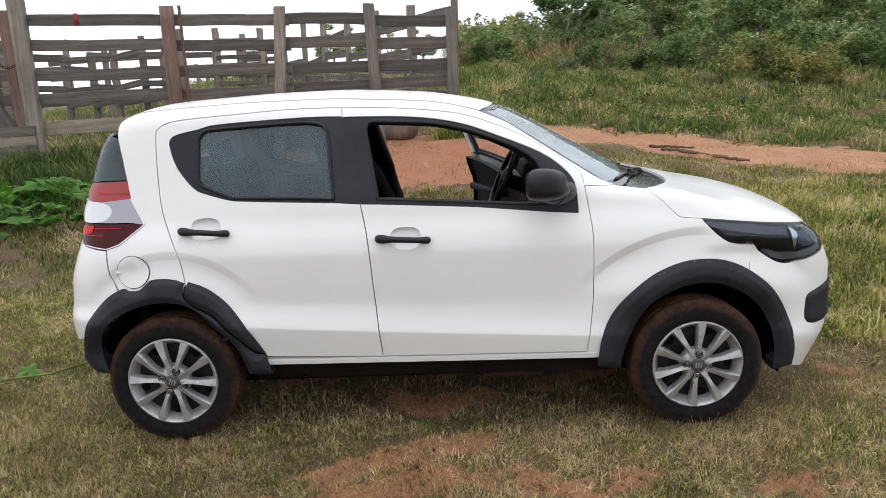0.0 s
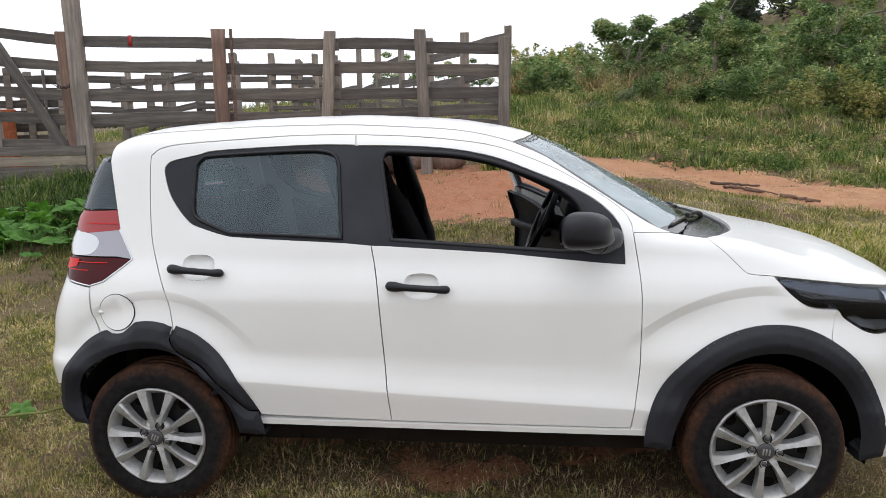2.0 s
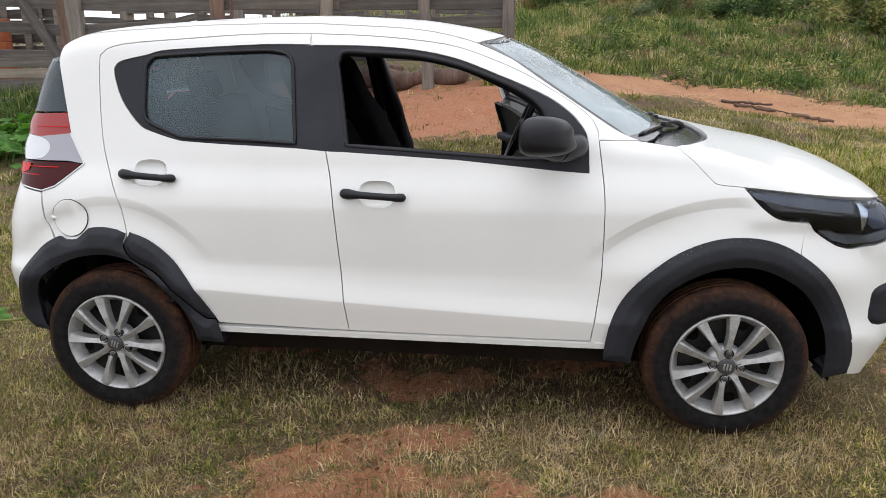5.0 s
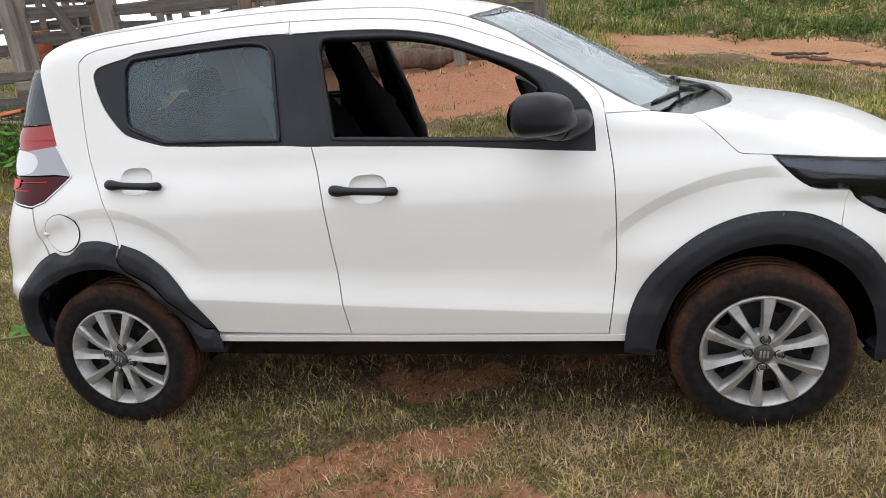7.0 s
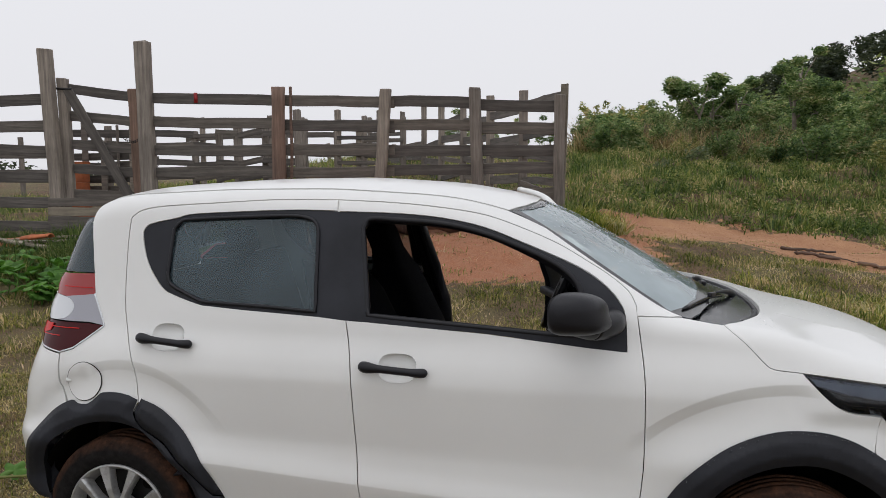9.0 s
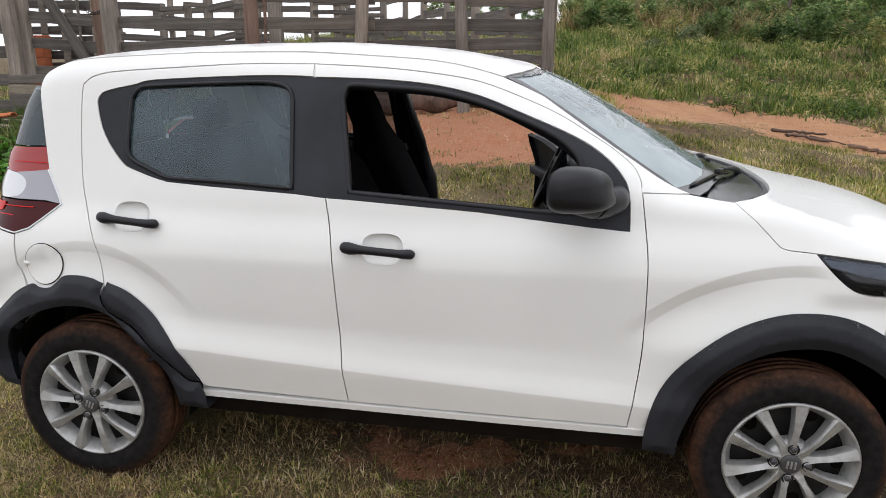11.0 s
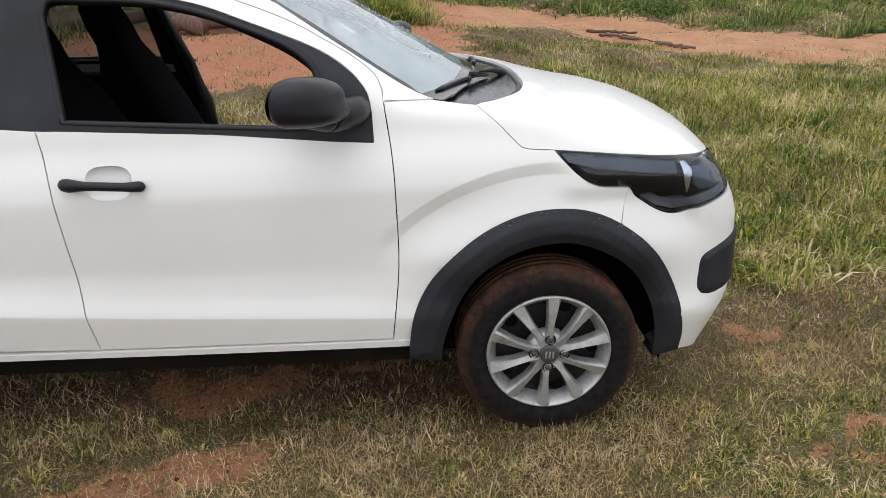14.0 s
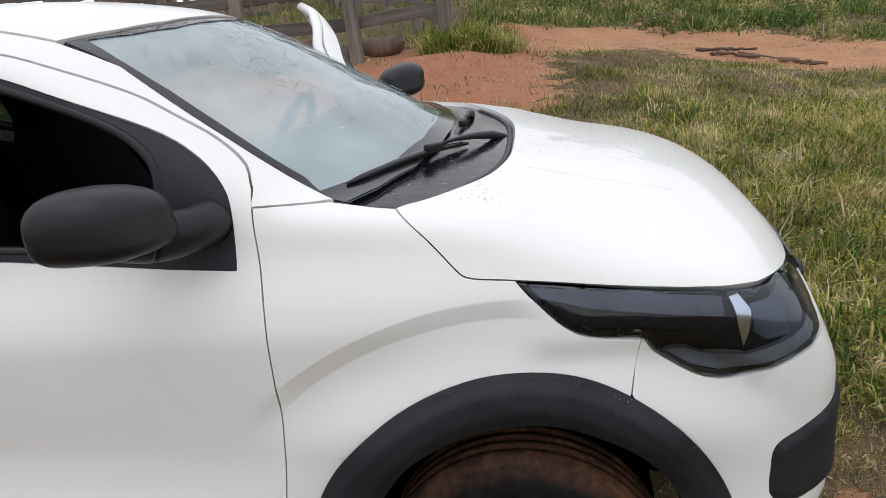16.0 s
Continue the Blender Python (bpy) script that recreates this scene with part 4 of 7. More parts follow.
BELT_R = [(-0.387, 1.038), (-0.679, 1.052)] + spline([(-0.80, 1.060), (-0.846, 1.065), (-0.949, 1.094), (-1.007, 1.122), (-1.078, 1.207), (-1.112, 1.299), (-1.105, 1.333), (-1.07, 1.349), (-0.980, 1.367), (-0.913, 1.382), (-0.689, 1.394), (-0.508, 1.400), (-0.361, 1.398)], 4)
GLASS_R = spline([(-0.989, 1.175), (-0.985, 1.150), (-0.972, 1.131), (-0.945, 1.116)], 3) + spline([(-0.846, 1.076), (-0.80, 1.071), (-0.6, 1.064), (-0.398, 1.052)], 3) + spline([(-0.421, 1.321), (-0.436, 1.355), (-0.475, 1.373), (-0.575, 1.378), (-0.912, 1.364), (-0.965, 1.352), (-0.987, 1.325)], 4)


def recess_loop(cx, cz, n=28):
    """A rounded scoop behind a door handle."""
    out = []
    for i in range(n):
        a = 2 * math.pi * i / n
        c, s = math.cos(a), math.sin(a)
        out.append((cx + 0.062 * abs(c) ** 0.7 * (1 if c > 0 else -1), cz + (0.040 if s > 0 else 0.047) * abs(s) ** 0.7 * (1 if s > 0 else -1)))
    return out


def scoop(door, cx, cz, fix):
    """The bowl behind the handle, dished inward."""
    loop = np.array(recess_loop(cx, cz))
    rings = []
    for k, (s, d) in enumerate(((1.03, -0.001), (0.92, 0.012), (0.6, 0.02), (0.05, 0.021))):
        p = from_side(np.array([cx, cz]) + (loop - (cx, cz)) * s)
        rings.append(p + np.array([0, d, 0]))
    n = len(loop)
    vs = [tuple(v) for r in rings for v in r]
    fs = [(k * n + i, (k + 1) * n + i, (k + 1) * n + (i + 1) % n, k * n + (i + 1) % n) for k in range(3) for i in range(n)]
    fs.append(tuple(3 * n + n - 1 - i for i in range(n)))
    ob = link_mesh("handle_recess", fix(vs), fs, WHITE, door)
    return ob


def handle(door, x0, z0, x1, z1, fix):
    """A pull handle: a bar with swollen ends, standing off the panel."""
    pts, rad = [], []
    ts = [0, 0.008, 0.025, 0.05, 0.09, 0.14, 0.2, 0.26, 0.34, 0.5, 0.66, 0.76, 0.84, 0.9, 0.95, 0.975, 0.992, 1]
    for t in ts:
        x, z = x0 + (x1 - x0) * t, z0 + (z1 - z0) * t
        off = 0.034 * min(1.0, 0.62 + 2.4 * min(t, 1 - t))
        y = from_side([(x, z)])[0][1]
        e = min(t, 1 - t)
        pts.append((x, y - off + 0.006, z))
        rad.append((0.0125 + 0.0065 * math.exp(-((t - 0.12) / 0.13) ** 2) + 0.003 * math.exp(-((t - 0.92) / 0.1) ** 2)) * math.sqrt(max(0.02, 1 - (1 - min(1, e / 0.06)) ** 2)))
    vs, fs = tube(pts, rad, 16)
    return link_mesh("door_handle", fix(vs), fs, TRIM, door, "black pull handle")


def mirror_part(door, fix):
    """Wing mirror: a rounded shell on a stalk and a mirror face behind."""
    c = np.array([0.440, -0.080, 1.106])
    vs, fs, n, m = [], [], 28, 16
    for j in range(m + 1):
        v = math.pi * j / m
        for i in range(n):
            u = 2 * math.pi * i / n
            sx, sy, sz = math.sin(v) * math.cos(u), math.cos(v), math.sin(v) * math.sin(u)
            e = 0.78
            sx, sy, sz = (abs(w) ** e * (1 if w > 0 else -1) for w in (sx, sy, sz))
            x = 0.108 * sx * (1 + 0.35 * max(0.0, -sz)) if sx > 0 else 0.052 * sx
            p = c + np.array([x, 0.100 * sy, (0.068 if sz > 0 else 0.056) * sz])
            p[0] += 0.35 * (p[1] - c[1]) + 0.02
            p[2] -= 0.10 * (p[1] - c[1]) + (0.006 * (1 - sy) if sz < 0 else 0)
            vs.append(tuple(p))
    for j in range(m):
        for i in range(n):
            k = (i + 1) % n
            fs.append((j * n + i, j * n + k, (j + 1) * n + k, (j + 1) * n + i))
    link_mesh("mirror_shell", fix(vs), fs, TRIM, door, "black plastic mirror shell")
    st = [(0.430, -0.085, 1.098), (0.490, -0.055, 1.078), (0.545, -0.008, 1.060), (0.582, 0.035, 1.057), (0.594, 0.085, 1.056)]
    path = [np.array(p) for p in spline(st, 5)]
    rad = [0.044 + 0.0006 * k if k < 8 else 0.0488 - 0.0012 * (k - 8) if k < 14 else 0.0416 + 0.0004 * (k - 14) for k in range(len(path))]
    # the joint between the folding shell and the foot
    g, step = 8, path[9] - path[8]
    joint = [(path[g] + step * a, rad[g] - b) for a, b in ((0.20, 0.0005), (0.26, 0.006), (0.40, 0.006), (0.46, 0.0008))]
    path[g + 1:g + 1] = [p for p, _ in joint]
    rad[g + 1:g + 1] = [r for _, r in joint]
    vs, fs = tube(path, rad, 22)
    link_mesh("mirror_stalk", fix(vs), fs, TRIM, door, "black mirror foot")
    fv = []
    for i in range(24):
        a = 2 * math.pi * i / 24
        y, z = c[1] + 0.074 * math.cos(a), c[2] + 0.052 * math.sin(a)
        fv.append((c[0] - 0.030 + 0.35 * (y - c[1]), y, z))
    link_mesh("mirror_glass", fix(fv), [tuple(range(24))], CHROME, door, "mirror glass", smooth=False)


def fixer(mirror, swing):
    def fix(vs):
        v = np.array([tuple(p) for p in vs], float)
        if mirror:
            v[:, 1] = 2 * CY - v[:, 1]
        if swing is not None:
            m = np.array(swing)
            v = v @ m[:3, :3].T + m[:3, 3]
        return [tuple(p) for p in v]
    return fix


def inner_trim(name, parent, outline, offset, mat, **kw):
    return panel(name, parent, mat, outline, offset=offset, depth=0.03, gap=0.004, step=0.06, edge=0.05, **kw)


def front_door(car, mirror=False, swing=None):
    kw = dict(mirror=mirror, swing=swing)
    fix = fixer(mirror, swing)
    outer = TOP_F[:-1] + FRONT_F[:-1] + [(0.667, 0.364), (-0.219, 0.372)] + SEAM_B[::-1][1:len(SEAM_B) - BELT_B] + BELT_F + FRAME_F[1:]
    door = panel("front_door", car, WHITE, outer, holes=[recess_loop(-0.098, 0.890)], step=0.024, edge=0.0155, lines=crease_lines(), label="open white front door" if swing is not None else "closed white front door", **kw)
    ring = SEAM_B[4:BELT_B + 1] + BELT_F + FRAME_F[1:-1]
    panel("window_frame", door, CLAD, ring, holes=[OPEN_F], offset=-0.004, depth=0.035, gap=-0.001, label="black window surround", **kw)
    c = from_side(np.array(dense(OPEN_F, 0.03)))
    vs, fs = tube([p + np.array([0, 0.012, 0]) for p in c], 0.011, 6, True)
    link_mesh("window_seal", fix(vs), fs, TRIM, door, "black rubber seal")
    scoop(door, -0.098, 0.890, fix)
    handle(door, -0.226, 0.899, 0.008, 0.886, fix)
    mirror_part(door, fix)
    shut = from_side(np.array(SEAM_B if swing is not None else SEAM_B[BELT_B:]))
    vs = [tuple(p + np.array([0.006, 0.002, 0])) for p in shut] + [tuple(p + np.array([0.006, 0.03 + 0.06 * min(1, max(0, (1.05 - p[2]) / 0.1)), 0])) for p in shut]
    n = len(shut)
    link_mesh("shut_face", fix(vs), [(i, i + 1, n + i + 1, n + i) for i in range(n - 1)], WHITE, door, "white painted door edge", smooth=False)
    if swing is not None:
        vs, fs = tube([p + np.array([0.004, 0.026, 0]) for p in shut[:BELT_B + 2]], 0.017, 8)
        link_mesh("frame_edge", fix(vs), fs, WHITE, door, "white painted frame edge")
        head = from_side(np.array(TOP_F[:-4]))
        vs, fs = tube([p + np.array([0, 0.020, -0.012]) for p in head], 0.021, 10)
        link_mesh("frame_head", fix(vs), fs, WHITE, door, "white painted frame head")
    low = [(-0.245, 1.02)] + [(x, z - 0.012) for x, z in BELT_F] + [(0.66, 0.90), (0.66, 0.42), (-0.20, 0.42)]
    inner_trim("door_trim", door, low, -0.085, DASH, label="dark grey moulded door card", **kw)
    vs, fs = [], []
    arm = box_bm((0.55, 0.06, 0.05), pose(0.12, 0.12, 0.80, 0, 0, 0), 0.02)
    me = [tuple(v.co) for v in arm.verts]
    af = [tuple(v.index for v in f.verts) for f in arm.faces]
    arm.free()
    link_mesh("armrest", fix(me), af, DASH, door, "black armrest")
    return door


def rail_lip(car, mirror=False):
    """The painted lip behind the doors' seam under the roof rail."""
    panel("rail_lip", car, WHITE, [(-0.40, 1.446), (-0.32, 1.446), (-0.32, 1.388), (-0.40, 1.388)], offset=-0.007, gap=0, depth=0.006, step=0.03, mirror=mirror)


def rear_door(car, mirror=False):
    fix = fixer(mirror, None)
    outer = TOP_R[:-1] + ARCH_D + [(-0.726, 0.384), (-0.219, 0.372)] + SEAM_B[::-1][1:len(SEAM_B) - BELT_B] + BELT_R
    door = panel("rear_door", car, WHITE, outer, holes=[recess_loop(-0.953, 0.953)], mirror=mirror, step=0.018, lines=crease_lines() + FLARE_R, label="closed white rear door")
    ring = SEAM_B[4:BELT_B + 1] + BELT_R[:-1]
    panel("window_frame", door, CLAD, ring, holes=[GLASS_R], offset=-0.004, depth=0.03, gap=-0.001, mirror=mirror, label="black window surround")
    panel("window_glass", door, TINT, GLASS_R, offset=-0.009, depth=0.003, gap=-0.004, mirror=mirror, label="tinted rain-flecked glass")
    c = from_side(np.array(dense(GLASS_R, 0.03)))
    vs, fs = tube([p + np.array([0, 0.002, 0]) for p in c], 0.007, 6, True)
    link_mesh("window_seal", fix(vs), fs, TRIM, door, "black rubber seal")
    scoop(door, -0.953, 0.953, fix)
    handle(door, -1.067, 0.949, -0.843, 0.936, fix)
    low = [(-0.285, 1.01), (-0.38, 1.02), (-0.68, 1.035), (-0.85, 1.05), (-1.0, 1.10), (-1.0, 0.72), (-0.85, 0.56), (-0.72, 0.42), (-0.25, 0.42)]
    inner_trim("door_trim", door, low, -0.085, DASH, mirror=mirror)
    return door


def sx(pts):
    return from_side(np.array(pts))


def tx(pts):
    return from_top(np.array(pts))


DITCH = [(0.238, 0.286), (0.0, 0.262), (-0.4, 0.262), (-0.8, 0.272), (-1.16, 0.292), (-1.36, 0.325)]
SCREEN_SIDE = [(0.820, 1.0678), (0.714, 1.116), (0.602, 1.188), (0.488, 1.261), (0.368, 1.340)]
TAIL_EDGE = [(-1.352, 1.345), (-1.325, 1.25), (-1.305, 1.162), (-1.288, 1.085)]
TAIL_LOW = [(-1.226, 0.976), (-1.33, 0.895), (-1.384, 0.878)]


def arch_circle(cx, cz, r, a0, a1, n=18, sq=1.0):
    return [(cx + r * math.cos(radians(a0 + (a1 - a0) * i / n)), cz + sq * r * math.sin(radians(a0 + (a1 - a0) * i / n))) for i in range(n + 1)]


def side_frame(car, mirror=False):
    """Roof rail, windscreen pillar and rear quarter in one pressing."""
    p = [sx(SCREEN_SIDE), tx(DITCH), sx(TAIL_EDGE + TAIL_LOW), sx([(-1.374, 0.769), (-1.345, 0.708)]), sx(arch_circle(-1.155, 0.30, 0.395, 125, 77, 8)), sx(TOP_R[::-1]), sx(TOP_F[1:]), sx([(0.672, 1.0744), (0.72, 1.0724), (0.78, 1.0692)])]
    uv = ring_uv(np.concatenate(p))
    ob = panel("side_frame", car, WHITE, [tuple(q) for q in uv], from_ring, step=0.018, lines=[ring_uv(sx(l)) for l in FLARE_R], mirror=mirror, label="white roof rail and rear quarter panel")
    cap = [(-1.272 + 0.068 * math.cos(a), 0.782 + 0.068 * math.sin(a)) for a in np.linspace(0, 2 * math.pi, 40, endpoint=False)]
    if not mirror:
        rim = [(-1.272 + 0.0705 * math.cos(a), 0.782 + 0.0705 * math.sin(a)) for a in np.linspace(0, 2 * math.pi, 40, endpoint=False)]
        panel("fuel_cap_gap", ob, DARK, rim, holes=[cap], offset=0.004, gap=0, step=0.05, depth=0.002, edge=0.008)
        panel("fuel_cap", ob, WHITE, cap, offset=0.006, gap=0, depth=0.002, label="round white fuel flap")
        c = sx([(-1.336, 0.782)])[0]
        vs, fs = tube([c + np.array([dx, -0.002, 0]) for dx in (-0.014, -0.009, 0.004, 0.016)], [0.002, 0.009, 0.008, 0.001], 10)
        link_mesh("finger_grip", vs, fs, WHITE, ob)
    return ob


HOOD_SEAM = [(0.944, 1.050), (0.958, 1.038), (1.003, 1.000), (1.060, 0.942), (1.078, 0.932), (1.10, 0.928), (1.164, 0.923)]
LAMP_TOP = [(1.164, 0.9205), (1.255, 0.9105), (1.324, 0.903), (1.395, 0.896), (1.465, 0.8905), (1.535, 0.8865)]
LAMP_LOW = [(1.164, 0.921), (1.236, 0.848), (1.296, 0.814), (1.386, 0.803), (1.412, 0.775), (1.481, 0.730), (1.530, 0.716), (1.575, 0.720)]


def fender(car, mirror=False):
    o = [(0.78, 1.0690), (0.816, 1.0672), (0.854, 1.062), (0.902, 1.055)] + spline(HOOD_SEAM, 4) + spline(LAMP_LOW[:4], 4)[1:] + [(1.366, 0.70)] + arch_circle(1.1525, 0.31, 0.395, 62, 168, 20) + [(0.745, 0.354), (0.667, 0.359)] + FRONT_F[::-1][1:-1] + [(0.674, 1.0738), (0.72, 1.0720)]
    return panel("front_wing", car, WHITE, o, mirror=mirror, step=0.014, lines=crease_lines() + FLARE_F, gap=0.0012, label="white front wing")


def lamp_outline():
    """Headlamp outline in the front projection: along the bottom, up the nose, back along the bonnet edge."""
    low = front_uv(sx(spline(LAMP_LOW, 4)))
    nose = np.array([(UNIT * math.radians(55), 0.742), (UNIT * math.radians(48), 0.772), (UNIT * math.radians(42.5), 0.805), (UNIT * math.radians(39), 0.842)])
    top = front_uv(sx(LAMP_TOP[::-1]))
    t2 = np.array([(UNIT * math.radians(43), 0.853), (UNIT * math.radians(49), 0.872)])
    return [tuple(p) for p in np.concatenate([low, nose, t2, top[:-1]])]


def headlamp(car, mirror=False):
    o = lamp_outline()
    base = panel("headlamp", car, LAMPIN, o, from_front, offset=-0.032, gap=0.001, depth=0.02, mirror=mirror, label="smoked black headlamp with a clear lens")
    panel("lamp_lens", base, LENS, o, from_front, offset=0.003, gap=0.002, depth=0.024, step=0.014, mirror=mirror, dome=(0.008, 0.05), label="clear glossy lens")
    a = lambda d, z: (UNIT * math.radians(d), z)
    panel("side_reflector", base, CHROME, [a(62.0, 0.876), a(60.6, 0.880), a(59.9, 0.85), a(60.5, 0.80), a(61.1, 0.775), a(61.7, 0.82)], from_front, offset=-0.012, gap=0, depth=0.015, step=0.02, mirror=mirror, label="bright side reflector")
    # added grey band behind the lens, painting the sky's reflection along its top
    upper = front_uv(sx([(1.19, 0.910), (1.303, 0.899), (1.451, 0.885), (1.530, 0.879), (1.535, 0.838), (1.45, 0.846), (1.30, 0.866), (1.21, 0.889)]))
    panel("upper_sky_band", base, SKYGREY, [tuple(p) for p in upper], from_front, offset=-0.014, gap=0, depth=0.012, step=0.02, mirror=mirror, label="grey band painted as sky reflected in the upper lens")
    # added grey patch for the paler reflection at the lens corner
    panel("corner_sky_patch", base, SKYGREY, [a(59.3, 0.862), a(59.6, 0.80), a(58, 0.782), a(52, 0.785), a(46, 0.812), a(43, 0.842), a(50, 0.862)], from_front, offset=-0.020, gap=0, depth=0.010, step=0.02, mirror=mirror, label="grey patch painted as the reflection on the lens corner")
    lower = front_uv(sx([(1.43, 0.772), (1.481, 0.742), (1.53, 0.728), (1.570, 0.730)]))
    upper = front_uv(sx([(1.558, 0.757), (1.51, 0.757), (1.465, 0.772)]))
    panel("lower_bezel", base, PALEBZ, [tuple(p) for p in lower] + [a(54.5, 0.750), a(48.5, 0.778), a(49.5, 0.803), a(56, 0.775)] + [tuple(p) for p in upper], from_front, offset=-0.012, gap=0, depth=0.012, step=0.02, mirror=mirror, label="pale grey lower bezel")
    for d, z in ((52, 0.822),):
        ring = [(UNIT * math.radians(d) + 0.035 * math.cos(t), z + 0.03 * math.sin(t)) for t in np.linspace(0, 2 * math.pi, 20, endpoint=False)]
        panel("reflector_bowl", base, STEEL, ring, from_front, offset=-0.026, gap=0, depth=0.01, step=0.02, mirror=mirror)
    for k in range(3):
        z = 0.80 + 0.028 * k
        panel("inner_rib", base, DASH, [a(82 - 3 * k, z), a(66, z - 0.01), a(66, z - 0.007), a(82 - 3 * k, z + 0.003)], from_front, offset=-0.028, gap=0, depth=0.004, step=0.05, mirror=mirror)
    return base


def front_end(car):
    arch = [(1.366, 0.70)] + arch_circle(1.1525, 0.31, 0.41, 52, -8, 14)
    near = np.concatenate([front_uv(sx(arch)), [(UNIT * math.radians(60), 0.240), (UNIT * math.radians(50), 0.205), (0.0, 0.20)]])
    lamp = lamp_outline()
    seam = front_uv(sx([(1.386, 0.803)]))[0]
    k = min(range(len(lamp)), key=lambda i: abs(lamp[i][0] - seam[0]) + abs(lamp[i][1] - seam[1]))
    end = len(front_uv(sx(spline(LAMP_LOW, 4)))) + 2
    up = [lamp[i] for i in range(k, end)]
    up = np.array(up + [(UNIT * math.radians(30), 0.80), (0.0, 0.80)])
    half = [tuple(p) for p in near[::-1]] + [tuple(p) for p in up]
    full = half + [(-a, b) for a, b in half[::-1][1:-1]]
    fog = [(UNIT * math.radians(d), z) for d, z in spline([(57, 0.448), (57.5, 0.52), (57, 0.566), (54, 0.585), (48, 0.610), (43, 0.628), (41, 0.60), (41, 0.49), (43, 0.455), (50, 0.440)], 3, True)]
    grille = [(UNIT * math.radians(d), z) for d, z in ((30, 0.70), (0, 0.69), (-30, 0.70), (-32, 0.745), (-28, 0.78), (0, 0.785), (28, 0.78), (32, 0.745))]
    low = [(UNIT * math.radians(d), z) for d, z in ((34, 0.33), (0, 0.32), (-34, 0.33), (-36, 0.47), (0, 0.50), (36, 0.47))]
    b = panel("front_bumper", car, WHITE, full, from_front, holes=[fog, [(-u, v) for u, v in fog], grille, low], label="white front bumper")
    for s in (False, True):
        panel("fog_surround", b, CLAD, fog, from_front, offset=0.010, gap=-0.006, depth=0.03, crown=0.012, bevel=0.018, step=0.016, edge=0.010, mirror=s, label="black fog lamp surround")
    panel("grille", b, TRIM, grille, from_front, offset=-0.015, gap=-0.01, depth=0.02, label="black upper grille")
    panel("lower_grille", b, TRIM, low, from_front, offset=-0.02, gap=-0.01, depth=0.02, label="black lower grille")
    nose = [(UNIT * math.radians(d), z) for d, z in ((36.5, 0.808), (0, 0.803), (-36.5, 0.808), (-37, 0.832), (0, 0.828), (37, 0.832))]
    panel("nose_bar", b, BLACKG, nose, from_front, offset=0.004, gap=0, depth=0.02)
    # the lamp unit that bulges past the bonnet lip
    for s in (1, -1):
        vs, fs = lathe([(0.0, -0.02), (0.03, -0.018), (0.042, 0.0), (0.03, 0.016), (0.0, 0.02)], 20)
        vs = [(1.775 + 0.5 * y, CY - s * 0.40 + 0.6 * x, 0.775 + 0.8 * z) for x, y, z in vs]
        link_mesh("grille_end", vs, fs, BLACKG, b)
    return b


def bonnet(car):
    edge = np.concatenate([sx(spline(HOOD_SEAM, 4)[:-1]), sx([(1.164, 0.9225), (1.255, 0.9135), (1.324, 0.906), (1.395, 0.899), (1.465, 0.8935), (1.535, 0.8895)]), from_front([(UNIT * math.radians(d), z) for d, z in ((57.5, 0.884), (52.5, 0.875), (47, 0.863), (41, 0.852), (34, 0.843), (25, 0.838), (12, 0.834))])])
    cowl = tx(spline([(1.156, 0.80), (1.150, 0.60), (1.124, 0.45), (1.084, 0.336), (1.001, 0.192), (0.950, 0.132)], 5)[:-1])
    h = [tuple(p) for p in ring_uv(np.concatenate([cowl, edge]))]
    mid = UNIT * math.pi / 2
    full = h + [(u, 2 * mid - v) for u, v in h[::-1][:-1]]
    return panel("bonnet", car, WHITE, full, from_ring, step=0.03, gap=0.0013, depth=0.03, label="white bonnet beaded with rain")


def bonnet_marks(car):
    """A faint pressed line along the bonnet."""
    p = from_top(np.array(spline([(1.19, 0.490), (1.28, 0.482), (1.40, 0.475), (1.52, 0.475)], 6)))
    vs, fs = tube([q + np.array([0, 0, 0.0002]) for q in p], 0.0006, 6)
    link_mesh("bonnet_crease", vs, fs, WHITE, car)


def roof(car):
    back = tx([(-1.44, 0.40), (-1.50, 0.55), (-1.525, 0.80)])
    front = tx([(0.325, 0.80), (0.32, 0.62), (0.29, 0.45), (0.255, 0.34)])
    h = [tuple(p) for p in ring_uv(np.concatenate([front, tx(DITCH), back]))]
    mid = UNIT * math.pi / 2
    full = h + [(u, 2 * mid - v) for u, v in h[::-1][1:-1]]
    r = panel("roof", car, WHITE, full, from_ring, offset=0.003, gap=0.003, depth=0.012, step=0.05, label="white roof")
    panel("headliner", r, CLOTHG, full, from_ring, offset=-0.035, gap=0.05, depth=0.01, step=0.09, edge=0.09)
    return r


